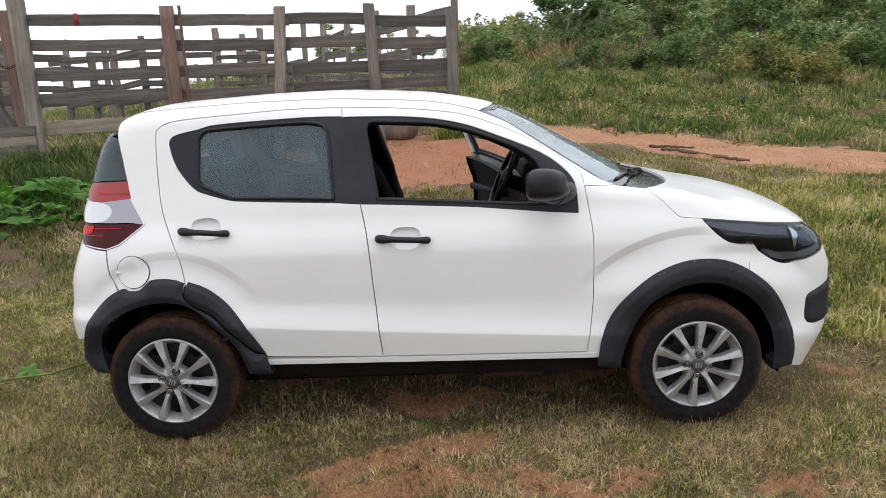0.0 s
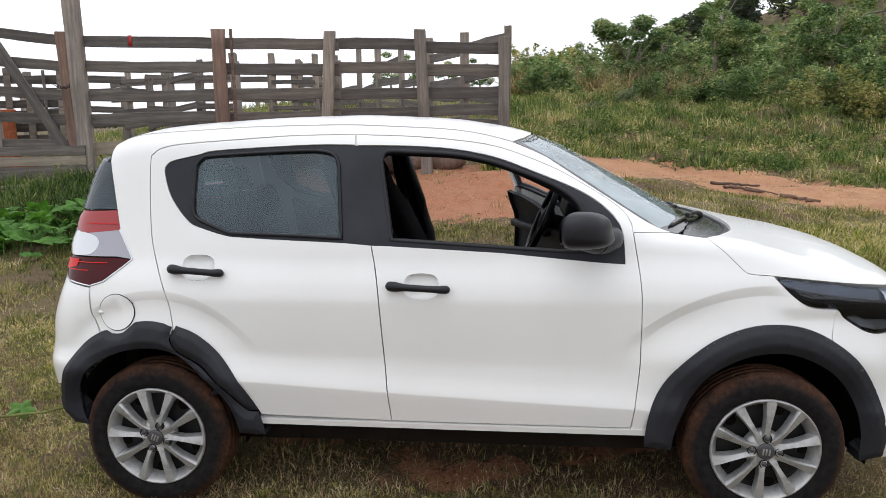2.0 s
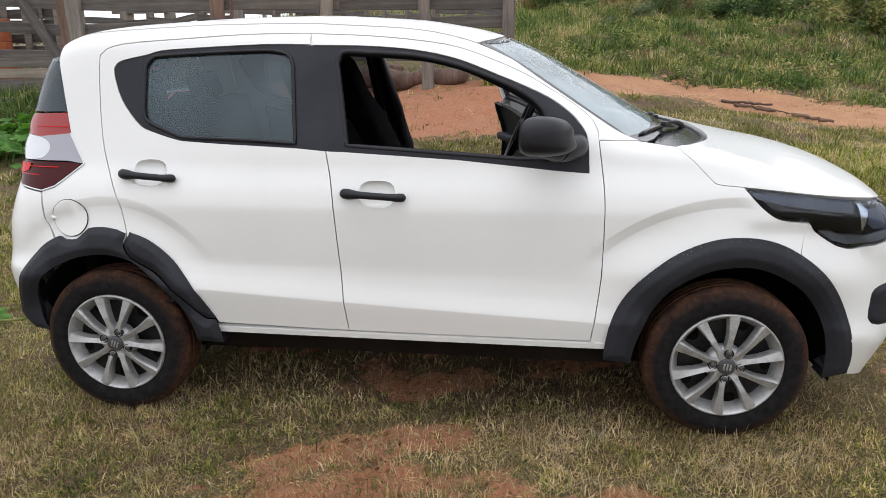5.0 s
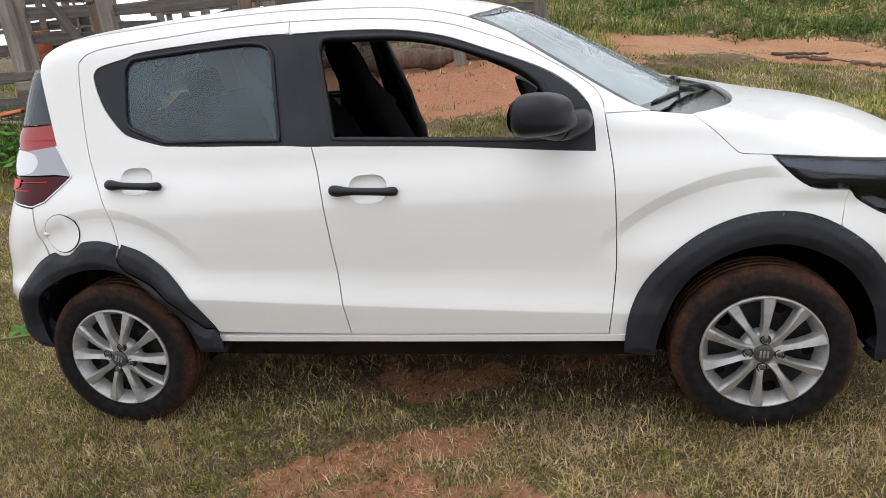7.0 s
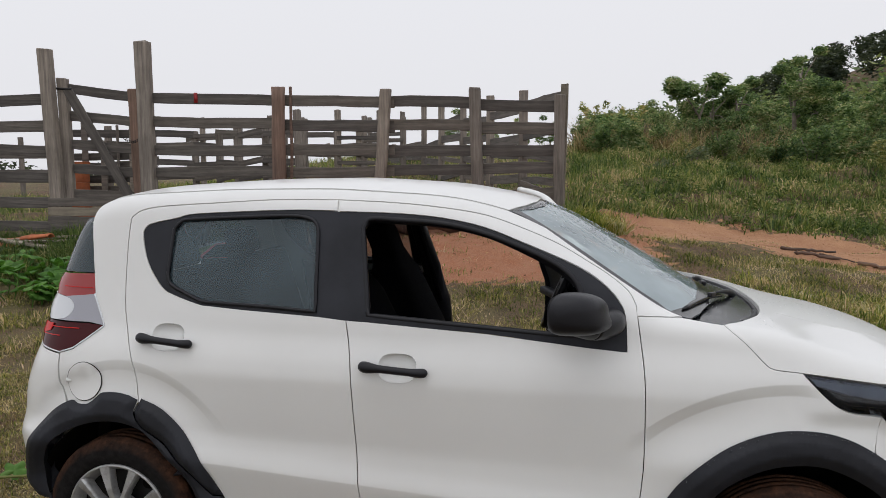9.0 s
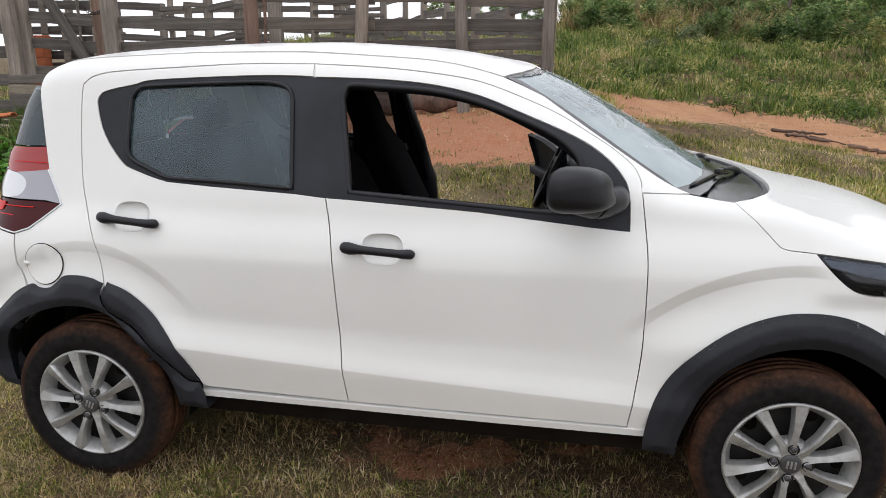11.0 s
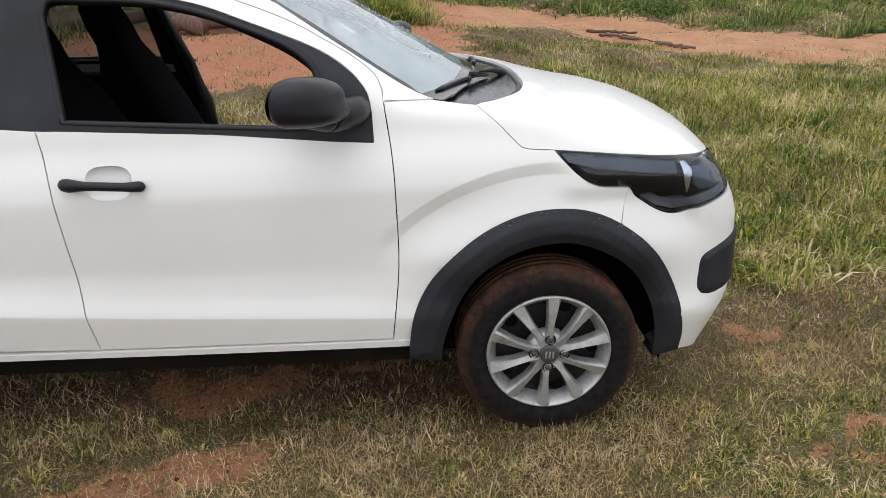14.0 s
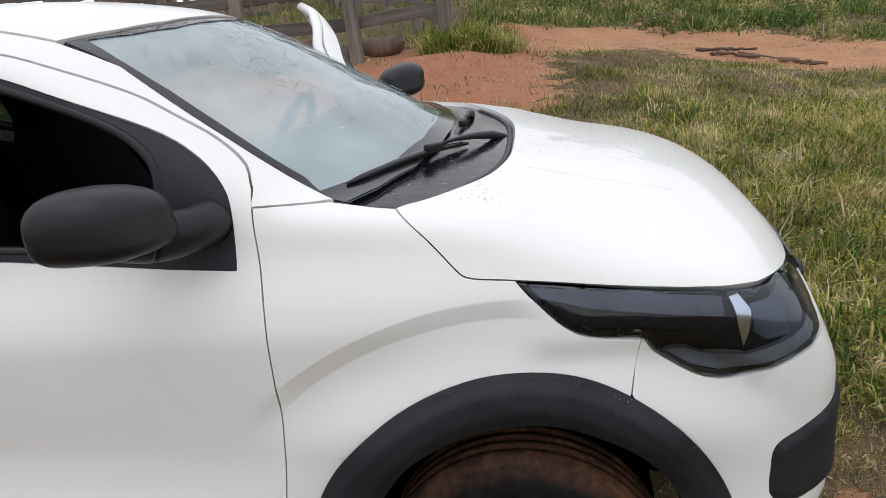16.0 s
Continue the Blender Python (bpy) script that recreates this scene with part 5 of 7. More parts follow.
def windscreen(car):
    side = sx(SCREEN_SIDE)
    top = tx([(0.245, 0.30), (0.285, 0.43), (0.316, 0.60), (0.322, 0.80)])
    base = tx([(0.845, 0.14), (0.89, 0.24), (0.945, 0.40), (0.98, 0.60), (0.99, 0.80)])
    mid = UNIT * math.pi / 2
    h = [tuple(p) for p in ring_uv(np.concatenate([base[::-1], side, top]))]
    full = h + [(u, 2 * mid - v) for u, v in h[::-1][1:-1]]
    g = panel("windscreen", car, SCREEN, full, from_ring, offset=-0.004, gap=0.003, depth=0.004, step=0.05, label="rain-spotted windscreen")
    b2 = tx([(0.785, 0.18), (0.84, 0.27), (0.90, 0.42), (0.935, 0.60), (0.945, 0.80)])
    s2 = sx([(0.75, 1.098), (0.69, 1.135), (0.58, 1.207), (0.47, 1.278), (0.35, 1.352)])
    t2 = tx([(0.27, 0.345), (0.315, 0.45), (0.350, 0.60), (0.356, 0.80)])
    i = [tuple(p) for p in ring_uv(np.concatenate([b2[::-1], s2 + np.array([0, 0.02, 0.0]), t2]))]
    inner = i + [(u, 2 * mid - v) for u, v in i[::-1][1:-1]]
    panel("screen_border", g, BLACKG, full, from_ring, holes=[inner], offset=-0.0015, gap=0.001, depth=0.003, step=0.05, label="black painted glass border")
    rim = tx(spline([(0.946, 0.132), (0.997, 0.192), (1.081, 0.337), (1.122, 0.45), (1.149, 0.60), (1.155, 0.80)], 5))
    c0 = sx([(0.822, 1.0668), (0.854, 1.062), (0.902, 1.055)])
    base2 = tx([(0.98, 0.80), (0.97, 0.60), (0.935, 0.40), (0.88, 0.24), (0.832, 0.165)])
    j = [tuple(p) for p in ring_uv(np.concatenate([base2, c0, rim]))]
    cowl = j + [(u, 2 * mid - v) for u, v in j[::-1][1:-1]]
    panel("cowl", car, WETPL, cowl, from_ring, offset=-0.015, gap=-0.004, depth=0.02, label="wet black plastic scuttle")
    half = tx(spline([(1.032, 0.262), (1.074, 0.345), (1.114, 0.456), (1.140, 0.60), (1.147, 0.80)], 5))
    both = list(half) + [np.array([p[0], 2 * CY - p[1], p[2]]) for p in half[::-1][1:]]
    vs, fs = tube([p + np.array([-0.004, 0, -0.014]) for p in both], 0.008, 8)
    link_mesh("bonnet_seal", vs, fs, TRIM, car, "black rubber bonnet seal")
    return g


def wiper(car, pivot, tip, start=0.30):
    """Arm and blade between two places, with a hub at the pivot and a clip where they meet."""
    a, b = Vector(pivot), Vector(tip)
    vs, fs = lathe([(0.0, 0.022), (0.010, 0.022), (0.015, 0.016), (0.017, -0.03), (0.0, -0.03)], 16)
    ob = link_mesh("wiper", [(a.x + x, a.y + z, a.z + y) for x, y, z in vs], fs, TRIM, car, "black windscreen wiper")
    up = Vector((0.35, 0, 0.94))
    on = lambda t, h: a.lerp(b, t) + up * (h + 0.03 * math.sin(math.pi * min(1, t)))
    vs, fs = tube([on(0.0, 0.012), on(0.12, 0.018), on(0.28, 0.016), on(0.42, 0.012), on(0.54, 0.006)], [0.011, 0.012, 0.009, 0.005, 0.0045], 10)
    link_mesh("wiper_arm", vs, fs, TRIM, ob)
    vs, fs = tube([on(start + (1 - start) * k / 10, -0.004) for k in range(11)], [0.003] + [0.0075] * 9 + [0.004], 8)
    link_mesh("wiper_blade", vs, fs, BLACKG, ob)
    d = (b - a).normalized()
    part("blade_clip", box_bm((0.07, 0.018, 0.018), Matrix.Translation(on(0.55, 0.004)) @ d.to_track_quat("X", "Z").to_matrix().to_4x4(), 0.005), TRIM, ob)
    return ob


def rear_end(car):
    edge = rear_uv(sx(TAIL_EDGE))
    gl = [tuple(p) for p in edge] + [(UNIT * math.radians(45), 1.10), (UNIT * math.radians(30), 1.02), (0, 1.0)]
    gl = [(UNIT * 0.0, 1.37), (UNIT * math.radians(35), 1.365), (UNIT * math.radians(55), 1.36)] + gl[:3] + [(UNIT * math.radians(58), 1.158), (UNIT * math.radians(45), 1.13), (UNIT * math.radians(25), 1.08), (0.0, 1.07)]
    full = gl + [(-u, v) for u, v in gl[::-1][1:-1]]
    panel("tailgate_glass", car, TINT, full, from_rear, offset=-0.002, label="black tailgate glass")
    low = [(0.0, 1.064), (UNIT * math.radians(25), 1.074), (UNIT * math.radians(45), 1.122), (UNIT * math.radians(48), 1.0), (UNIT * math.radians(46), 0.90), (UNIT * math.radians(44), 0.70), (UNIT * math.radians(38), 0.62), (0.0, 0.62)]
    panel("tailgate", car, WHITE, low + [(-u, v) for u, v in low[::-1][1:-1]], from_rear, label="white tailgate")
    bump = [(0.0, 0.616), (UNIT * math.radians(38), 0.616), (UNIT * math.radians(44.5), 0.70), (UNIT * math.radians(46.5), 0.90), (UNIT * math.radians(52), 0.922), (UNIT * math.radians(62), 0.889)] + [tuple(p) for p in rear_uv(sx([(-1.384, 0.875), (-1.374, 0.769), (-1.345, 0.69)] + arch_circle(-1.155, 0.30, 0.385, 122, 148, 8)))] + [(UNIT * math.radians(64), 0.50), (UNIT * math.radians(55), 0.46), (UNIT * math.radians(46), 0.40), (UNIT * math.radians(30), 0.32), (0.0, 0.29)]
    panel("rear_bumper", car, WHITE, bump + [(-u, v) for u, v in bump[::-1][1:-1]], from_rear, label="white rear bumper")
    for s in (False, True):
        a = lambda d, z: (UNIT * math.radians(d), z)
        e = [tuple(p) for p in rear_uv(sx([(-1.305, 1.160), (-1.288, 1.085), (-1.226, 0.976), (-1.33, 0.897), (-1.384, 0.880)]))]
        lamp = e + [a(62, 0.893), a(52, 0.925), a(49, 1.0), a(50, 1.09), a(57, 1.152)]
        base = panel("tail_lamp", car, DARK, lamp, from_rear, offset=-0.012, mirror=s, label="red and clear tail lamp")
        q = rear_uv(sx([(-1.262, 1.035), (-1.252, 0.948)]))
        blob_edge = spline([a(63.5, 0.985), a(66.4, 0.992), a(68.0, 1.006), a(68.8, 1.026), a(68.4, 1.046), a(66.8, 1.062), a(64.3, 1.070)], 4)
        panel("upper_red_lens", base, RLENS, [e[0], e[1], a(66, 1.070), a(50, 1.078), a(50, 1.09), a(57, 1.152)], from_rear, gap=0.0005, offset=0.004, depth=0.02, crown=0.006, mirror=s, label="red upper lens")
        panel("clear_lens", base, SMOKE, [e[1], tuple(q[0]), e[2], a(75, 0.985)] + [tuple(p) for p in blob_edge] + [a(64.3, 1.071)], from_rear, gap=0.0005, offset=0.006, depth=0.02, crown=0.005, mirror=s, label="smoky clear lens")
        panel("reverse_lens", base, CLENS, [a(60, 0.983), a(49, 0.987), a(49.5, 1.077), a(62, 1.072)] + [tuple(p) for p in blob_edge[::-1]], from_rear, gap=0.0005, offset=0.006, depth=0.02, crown=0.005, mirror=s, label="white reversing lens")
        panel("lower_red_lens", base, DRLENS, [e[2], e[3], e[4], a(62, 0.893), a(52, 0.925), a(49, 0.985), a(60, 0.981), a(75, 0.981)], from_rear, gap=0.0005, offset=0.006, depth=0.02, crown=0.006, mirror=s, label="dark red lower lens")
        for z, d in ((0.962, 73), (0.934, 68)):
            panel("red_lamp_line", base, REDLINE, [a(58, z), a(d, z), a(d, z - 0.003), a(58, z - 0.003)], from_rear, offset=0.0075, gap=0, depth=0.002, step=0.03, mirror=s)
        panel("red_lamp_spot", base, REDLINE, [a(58, 0.971), a(63.5, 0.971), a(63.5, 0.945), a(61, 0.935), a(58, 0.937)], from_rear, offset=0.0075, gap=0, depth=0.002, step=0.03, mirror=s)
        for z in (1.108,):
            panel("red_lamp_line", base, REDLINE, [a(63, z), a(74, z), a(74, z - 0.003), a(63, z - 0.003)], from_rear, offset=0.0055, gap=0, depth=0.002, step=0.03, mirror=s)
        edge_pts = from_rear(np.array(dense(e[1:] + [a(62, 0.893)], 0.02)[:-12]))
        vs, fs = tube([p + n * 0.002 for p, n in zip(edge_pts, skin_normal(edge_pts))], 0.0032, 6)
        link_mesh("lamp_rim", fixer(s, None)(vs), fs, CLENS, base, "pale clear lamp rim")


def cladding(car, mirror=False):
    """Matt arch extensions, thick and rounded, standing proud of the wings."""
    outer = spline([(0.714, 0.300), (0.717, 0.355), (0.735, 0.450), (0.782, 0.546), (0.855, 0.628), (0.950, 0.697), (1.060, 0.741), (1.160, 0.754), (1.262, 0.743), (1.355, 0.704), (1.450, 0.633), (1.519, 0.542), (1.565, 0.436), (1.584, 0.335), (1.576, 0.262)], 4)
    inner = spline([(1.494, 0.240), (1.494, 0.346), (1.466, 0.453), (1.412, 0.541), (1.340, 0.601), (1.240, 0.645), (1.150, 0.652), (1.050, 0.632), (0.950, 0.575), (0.885, 0.498), (0.845, 0.420), (0.820, 0.345), (0.812, 0.288)], 4)
    panel("front_arch_trim", car, CLAD, outer + inner, from_arch, offset=0.020, gap=0, depth=0.09, crown=0.017, bevel=0.032, step=0.013, edge=0.013, mirror=mirror, label="matt dark grey wheel arch trim")
    o2 = spline([(-0.733, 0.409), (-0.771, 0.489), (-0.824, 0.572), (-0.888, 0.652), (-0.962, 0.708), (-1.036, 0.736)], 4)
    i2 = spline([(-1.058, 0.690), (-1.050, 0.665), (-1.022, 0.634), (-0.937, 0.586), (-0.872, 0.517), (-0.807, 0.440), (-0.770, 0.408)], 4)
    panel("rear_door_arch_trim", car, CLAD, o2 + i2, from_arch, offset=0.024, gap=0.001, depth=0.05, crown=0.019, bevel=0.026, step=0.012, edge=0.012, mirror=mirror, label="matt dark grey arch trim on the rear door")
    o3 = [(-0.708, 0.310), (-0.716, 0.360), (-0.731, 0.404)] + spline([(-0.770, 0.405), (-0.810, 0.437), (-0.875, 0.514), (-0.940, 0.583), (-1.025, 0.631), (-1.053, 0.663), (-1.061, 0.692), (-1.050, 0.730)], 4) + spline([(-1.085, 0.744), (-1.135, 0.751), (-1.195, 0.747), (-1.219, 0.729), (-1.250, 0.706), (-1.290, 0.703), (-1.325, 0.712), (-1.400, 0.671), (-1.464, 0.598), (-1.500, 0.526), (-1.526, 0.429), (-1.518, 0.385), (-1.480, 0.340)], 4)
    i3 = spline([(-1.420, 0.328), (-1.440, 0.385), (-1.440, 0.470), (-1.403, 0.548), (-1.337, 0.600), (-1.235, 0.638), (-1.140, 0.648), (-1.060, 0.634), (-1.000, 0.602), (-0.898, 0.502), (-0.836, 0.391), (-0.812, 0.312)], 4)
    panel("rear_arch_trim", car, CLAD, o3 + i3, from_arch, offset=0.018, gap=0.001, depth=0.10, crown=0.014, bevel=0.026, step=0.012, edge=0.012, mirror=mirror, label="matt dark grey rear wheel arch trim")
    # inner liners of the arches
    for cx, r, a0, a1 in ((1.17, 0.352, -14, 190), (-1.15, 0.342, -10, 178)):
        vs, fs = [], []
        n = 24
        for i in range(n + 1):
            a = radians(a0 + (a1 - a0) * i / n)
            for y in (0.02, 0.42):
                vs.append((cx + r * 1.02 * math.cos(a), y, 0.31 + r * math.sin(a)))
        c = len(vs)
        vs.append((cx, 0.42, 0.30))
        for i in range(n):
            fs.append((2 * i, 2 * i + 1, 2 * i + 3, 2 * i + 2))
            fs.append((2 * i + 1, c, 2 * i + 3))
        link_mesh("arch_liner", fixer(mirror, None)(vs), fs, DARK, car)


def sill(car, mirror=False):
    strip = [(-0.745, 0.368), (-0.70, 0.369), (-0.22, 0.366), (0.66, 0.359), (0.77, 0.359), (0.77, 0.333), (-0.22, 0.342), (-0.73, 0.345)]
    panel("sill_strip", car, WHITE, strip, offset=0.003, gap=0.001, depth=0.03, step=0.02, mirror=mirror, label="white sill edge")
    rock = [(-0.80, 0.343), (0.80, 0.332), (0.80, 0.250), (-0.80, 0.260)]
    panel("rocker", car, MUDDY, rock, offset=-0.035, gap=0, depth=0.02, step=0.04, mirror=mirror, label="black rocker panel")


def wheel(car, x, y, turn, out=-1):
    """Tyre, hubcap with ten spokes, four bolts and cap, seen from its outer face at -y."""
    R, r = 0.290, 0.196
    prof = [(r - 0.006, 0.150), (r + 0.012, 0.158), (r + 0.045, 0.166), (R - 0.03, 0.160), (R - 0.008, 0.148), (R, 0.125), (R, 0.112), (R - 0.004, 0.110), (R - 0.004, 0.104), (R, 0.102), (R + 0.001, 0.084), (R - 0.004, 0.082), (R - 0.004, 0.076), (R + 0.001, 0.074), (R, 0.056), (R - 0.004, 0.054), (R - 0.004, 0.048), (R, 0.046), (R, 0.03), (R - 0.008, 0.010), (R - 0.028, -0.004), (r + 0.05, -0.010), (r + 0.022, -0.006), (r + 0.006, 0.0), (r - 0.004, 0.012)]
    vs, fs = lathe(prof, 72)
    tyre = link_mesh("wheel", vs, fs, TYRE, car, "muddy road wheel with silver ten-spoke cover")
    m = pose(x, y, 0.285)
    if out > 0:
        m = m @ pose(0, 0, 0, 0, 0, 180)
    tyre.matrix_basis = m @ pose(0, 0, 0, 0, turn, 0)
    # outer ring
    vs, fs = lathe([(r - 0.032, 0.044), (r - 0.024, 0.024), (r - 0.012, 0.006), (r - 0.006, -0.004), (r - 0.003, -0.006), (r + 0.002, -0.002), (r + 0.002, 0.012)], 64)
    link_mesh("cover_rim", vs, fs, ALLOY, tyre, "silver cover rim")
    vs, fs = lathe([(0.03, 0.050), (0.10, 0.058), (0.13, 0.046), (0.150, 0.056), (0.178, 0.045), (r - 0.008, 0.03)], 48)
    link_mesh("steel_disc", vs, fs, STEEL, tyre, "dark steel wheel disc")
    for k in range(10):
        a = radians(36 * k + 90)
        holes = a + radians(18)
        vs, fs = lathe([(0.0, 0.0), (0.02, 0.0), (0.024, 0.006)], 14)
        vs = [(0.150 * math.cos(holes) + p[0] * 0.9, 0.046 - 0.004 + p[1], 0.150 * math.sin(holes) + p[2] * 0.9) for p in vs]
        if k % 2:
            link_mesh("vent_hole", vs, fs, DARK, tyre)
        # spoke: narrow waist near the hub, broad flat end at the rim, with chamfered flanks
        lean = radians(4.5 if k % 2 else -4.5)
        ridge = 0.62 if k % 2 else -0.62
        st = ((0.036, 0.0190, -0.003, 0), (0.056, 0.0135, -0.005, 0.2), (0.078, 0.0102, -0.008, 0.45), (0.108, 0.0110, -0.010, 0.7), (0.140, 0.0144, -0.008, 0.9), (0.168, 0.0184, -0.006, 1.0), (r - 0.005, 0.0214, -0.004, 1.0))
        vs, fs = [], []
        for rad, half, yy, le in st:
            an = a - lean * (1 - le)
            c, s = math.cos(an), math.sin(an)
            for w, dy in ((-half * 1.12, 0.034), (-half, 0.007), (-half * 0.90, 0.002), (ridge * half, -0.005), (half * 0.90, 0.002), (half, 0.007), (half * 1.12, 0.034)):
                vs.append((rad * c - w * s, yy + dy, rad * s + w * c))
        q = len(st) - 1
        for j in range(q):
            for i in range(6):
                fs.append((j * 7 + i, j * 7 + i + 1, (j + 1) * 7 + i + 1, (j + 1) * 7 + i))
        fs.append(tuple(range(7))[::-1])
        fs.append(tuple(7 * q + i for i in range(7)))
        link_mesh("spoke", vs, fs, ALLOY, tyre, smooth=False)
    vs, fs = lathe([(0.0, -0.004), (0.032, -0.004), (0.050, 0.0), (0.062, 0.006), (0.070, 0.018), (0.073, 0.040)], 40)
    link_mesh("cover_hub", vs, fs, ALLOY, tyre)
    vs, fs = lathe([(0.0, -0.013), (0.024, -0.013), (0.030, -0.010), (0.032, -0.002)], 28)
    link_mesh("centre_cap", vs, fs, BADGE, tyre, "dark grey centre cap")
    for k in (-1, 0, 1):
        bm = box_bm((0.006, 0.003, 0.024), pose(k * 0.011, -0.0135, 0), 0.001)
        part("cap_bar", bm, ALLOY, tyre)
    for k in range(4):
        a = radians(90 * k)
        cx, cz = 0.049 * math.cos(a), 0.049 * math.sin(a)
        vs, fs = lathe([(0.0125, -0.004), (0.0165, -0.006), (0.0175, 0.004)], 18)
        link_mesh("bolt_well", [(cx + p[0], p[1] - 0.002, cz + p[2]) for p in vs], fs, STEEL, tyre)
        vs, fs = lathe([(0.0, -0.012), (0.008, -0.012), (0.0105, -0.008), (0.011, 0.0)], 6)
        link_mesh("wheel_bolt", [(cx + p[0], p[1], cz + p[2]) for p in vs], fs, BADGE, tyre)
    return tyre


def seat(car, x, y, side):
    s = part("front_seat", box_bm((0.52, 0.48, 0.16), pose(x + 0.14, y, 0.52, 0, -8, 0), 0.05, 4), FABRIC, car, "charcoal fabric front seat")
    bm = bmesh.new()
    rows = ((0.0, 0.23, 0.10), (0.2, 0.255, 0.12), (0.4, 0.25, 0.10), (0.54, 0.22, 0.090), (0.60, 0.165, 0.075), (0.66, 0.135, 0.062), (0.74, 0.138, 0.062), (0.81, 0.125, 0.055), (0.845, 0.085, 0.035))
    vs, fs = [], []
    n = 20
    for h, half, th in rows:
        cx, cz = x - 0.10 - 0.36 * h, 0.55 + h * 0.94
        for i in range(n):
            a = 2 * math.pi * i / n
            c, q = math.cos(a), math.sin(a)
            vs.append((cx + th * abs(q) ** 0.7 * (1 if q > 0 else -1), y + half * abs(c) ** 0.5 * (1 if c > 0 else -1), cz))
    for j in range(len(rows) - 1):
        for i in range(n):
            k = (i + 1) % n
            fs.append((j * n + i, j * n + k, (j + 1) * n + k, (j + 1) * n + i))
    fs.append(tuple((len(rows) - 1) * n + i for i in range(n)))
    link_mesh("backrest", vs, fs, FABRIC, s)
    bm.free()
    return s


def interior(car):
    part("cabin_floor", box_bm((2.6, 1.36, 0.06), pose(-0.15, CY, 0.30), 0.01), DARK, car)
    part("firewall", box_bm((0.05, 1.36, 0.62), pose(0.98, CY, 0.62, 0, -10, 0), 0.01), DARK, car)
    part("parcel_wall", box_bm((0.05, 1.30, 0.70), pose(-1.30, CY, 0.65, 0, 8, 0), 0.01), DARK, car)
    for s in (0, 1):
        seat(car, -0.10, 0.45 if s == 0 else 1.15, s)
    b = part("rear_bench", box_bm((0.48, 1.22, 0.18), pose(-0.72, CY, 0.52, 0, -8, 0), 0.06, 4), FABRIC, car, "charcoal fabric rear bench")
    part("bench_back", box_bm((0.16, 1.22, 0.62), pose(-1.06, CY, 0.84, 0, -16, 0), 0.06, 4), FABRIC, b)
    for y in (0.5, 1.1):
        part("bench_headrest", box_bm((0.08, 0.24, 0.13), pose(-1.18, y, 1.20, 0, -12, 0), 0.03, 3), FABRIC, b)
    d = part("dashboard", box_bm((0.40, 1.34, 0.30), pose(0.73, CY, 0.86, 0, 0, 0), 0.09, 5), DASH, car, "dark grey dashboard")
    part("dash_top", box_bm((0.46, 1.30, 0.06), pose(0.84, CY, 1.005, 0, 4, 0), 0.025, 3), DASH, d)
    part("binnacle", box_bm((0.16, 0.36, 0.10), pose(0.58, 1.15, 1.03, 0, 12, 0), 0.04, 4), DASH, d, "hooded instrument binnacle")
    part("centre_screen", box_bm((0.03, 0.24, 0.14), pose(0.53, 0.80, 0.93, 0, 10, 0), 0.01), BLACKG, d)
    for y in (0.68, 0.92, 1.42, 0.2):
        vs, fs = lathe([(0.0, 0.0), (0.034, 0.0), (0.042, 0.012), (0.045, 0.03)], 18)
        ob = link_mesh("air_vent", vs, fs, TRIM, d)
        ob.matrix_basis = pose(0.53, y, 0.96, 0, 0, -90)
    c = Vector((0.40, 1.15, 0.985))
    m = Matrix.Translation(c) @ pose(0, 0, 0, 0, 24, 0)
    ring = [m @ Vector((0, 0.182 * math.cos(a), 0.182 * math.sin(a))) for a in np.linspace(0, 2 * math.pi, 40, endpoint=False)]
    vs, fs = tube(ring, 0.016, 10, True)
    w = link_mesh("steering_wheel", vs, fs, TRIM, car, "black three-spoke steering wheel")
    vs, fs = lathe([(0.0, -0.03), (0.05, -0.028), (0.072, -0.01), (0.066, 0.02), (0.0, 0.03)], 24)
    h = link_mesh("wheel_boss", vs, fs, DASH, w)
    h.matrix_basis = m @ pose(0.015, 0, 0, 0, 0, 90)
    for a in (8, 172, 270):
        e = m @ Vector((0, 0.175 * math.cos(radians(a)), 0.175 * math.sin(radians(a))))
        vs, fs = tube([m @ Vector((0.02, 0, 0)), m @ Vector((0.012, 0.09 * math.cos(radians(a)), 0.09 * math.sin(radians(a)))), e], [0.026, 0.018, 0.014], 8)
        link_mesh("wheel_spoke", vs, fs, DASH, w)
    vs, fs = tube([m @ Vector((0.02, 0, 0)), Vector((0.66, 1.15, 0.90))], [0.04, 0.05], 10)
    link_mesh("steering_column", vs, fs, DASH, w)
    vs, fs = tube([m @ Vector((0.06, 0.04, 0.02)), m @ Vector((0.05, 0.19, 0.05))], [0.010, 0.007], 8)
    link_mesh("stalk", vs, fs, TRIM, w)
    vs, fs = tube([(0.36, 0.80, 1.36), (0.40, 0.80, 1.33)], 0.01, 8)
    part("rear_view_mirror", box_bm((0.03, 0.22, 0.06), pose(0.33, CY, 1.33, 0, 12, 0), 0.014, 3), TRIM, car)
    for s in (0, 1):
        f = fixer(bool(s), None)
        pil = sx([(-0.37, 1.40), (-0.33, 1.20), (-0.29, 1.03), (-0.25, 0.85), (-0.23, 0.62), (-0.22, 0.40)])
        vs, fs = tube([p + np.array([0, 0.078, 0]) for p in pil], [0.035, 0.042, 0.05, 0.055, 0.055, 0.055], 10)
        link_mesh("door_pillar", f(vs), fs, TRIM, car, "black cabin pillar")
        strap = [p + np.array([0.01, 0.13, 0]) for p in pil[:4]]
        vs, fs = tube(strap, 0.012, 6)
        link_mesh("seat_belt", f(vs), fs, FABRIC, car)
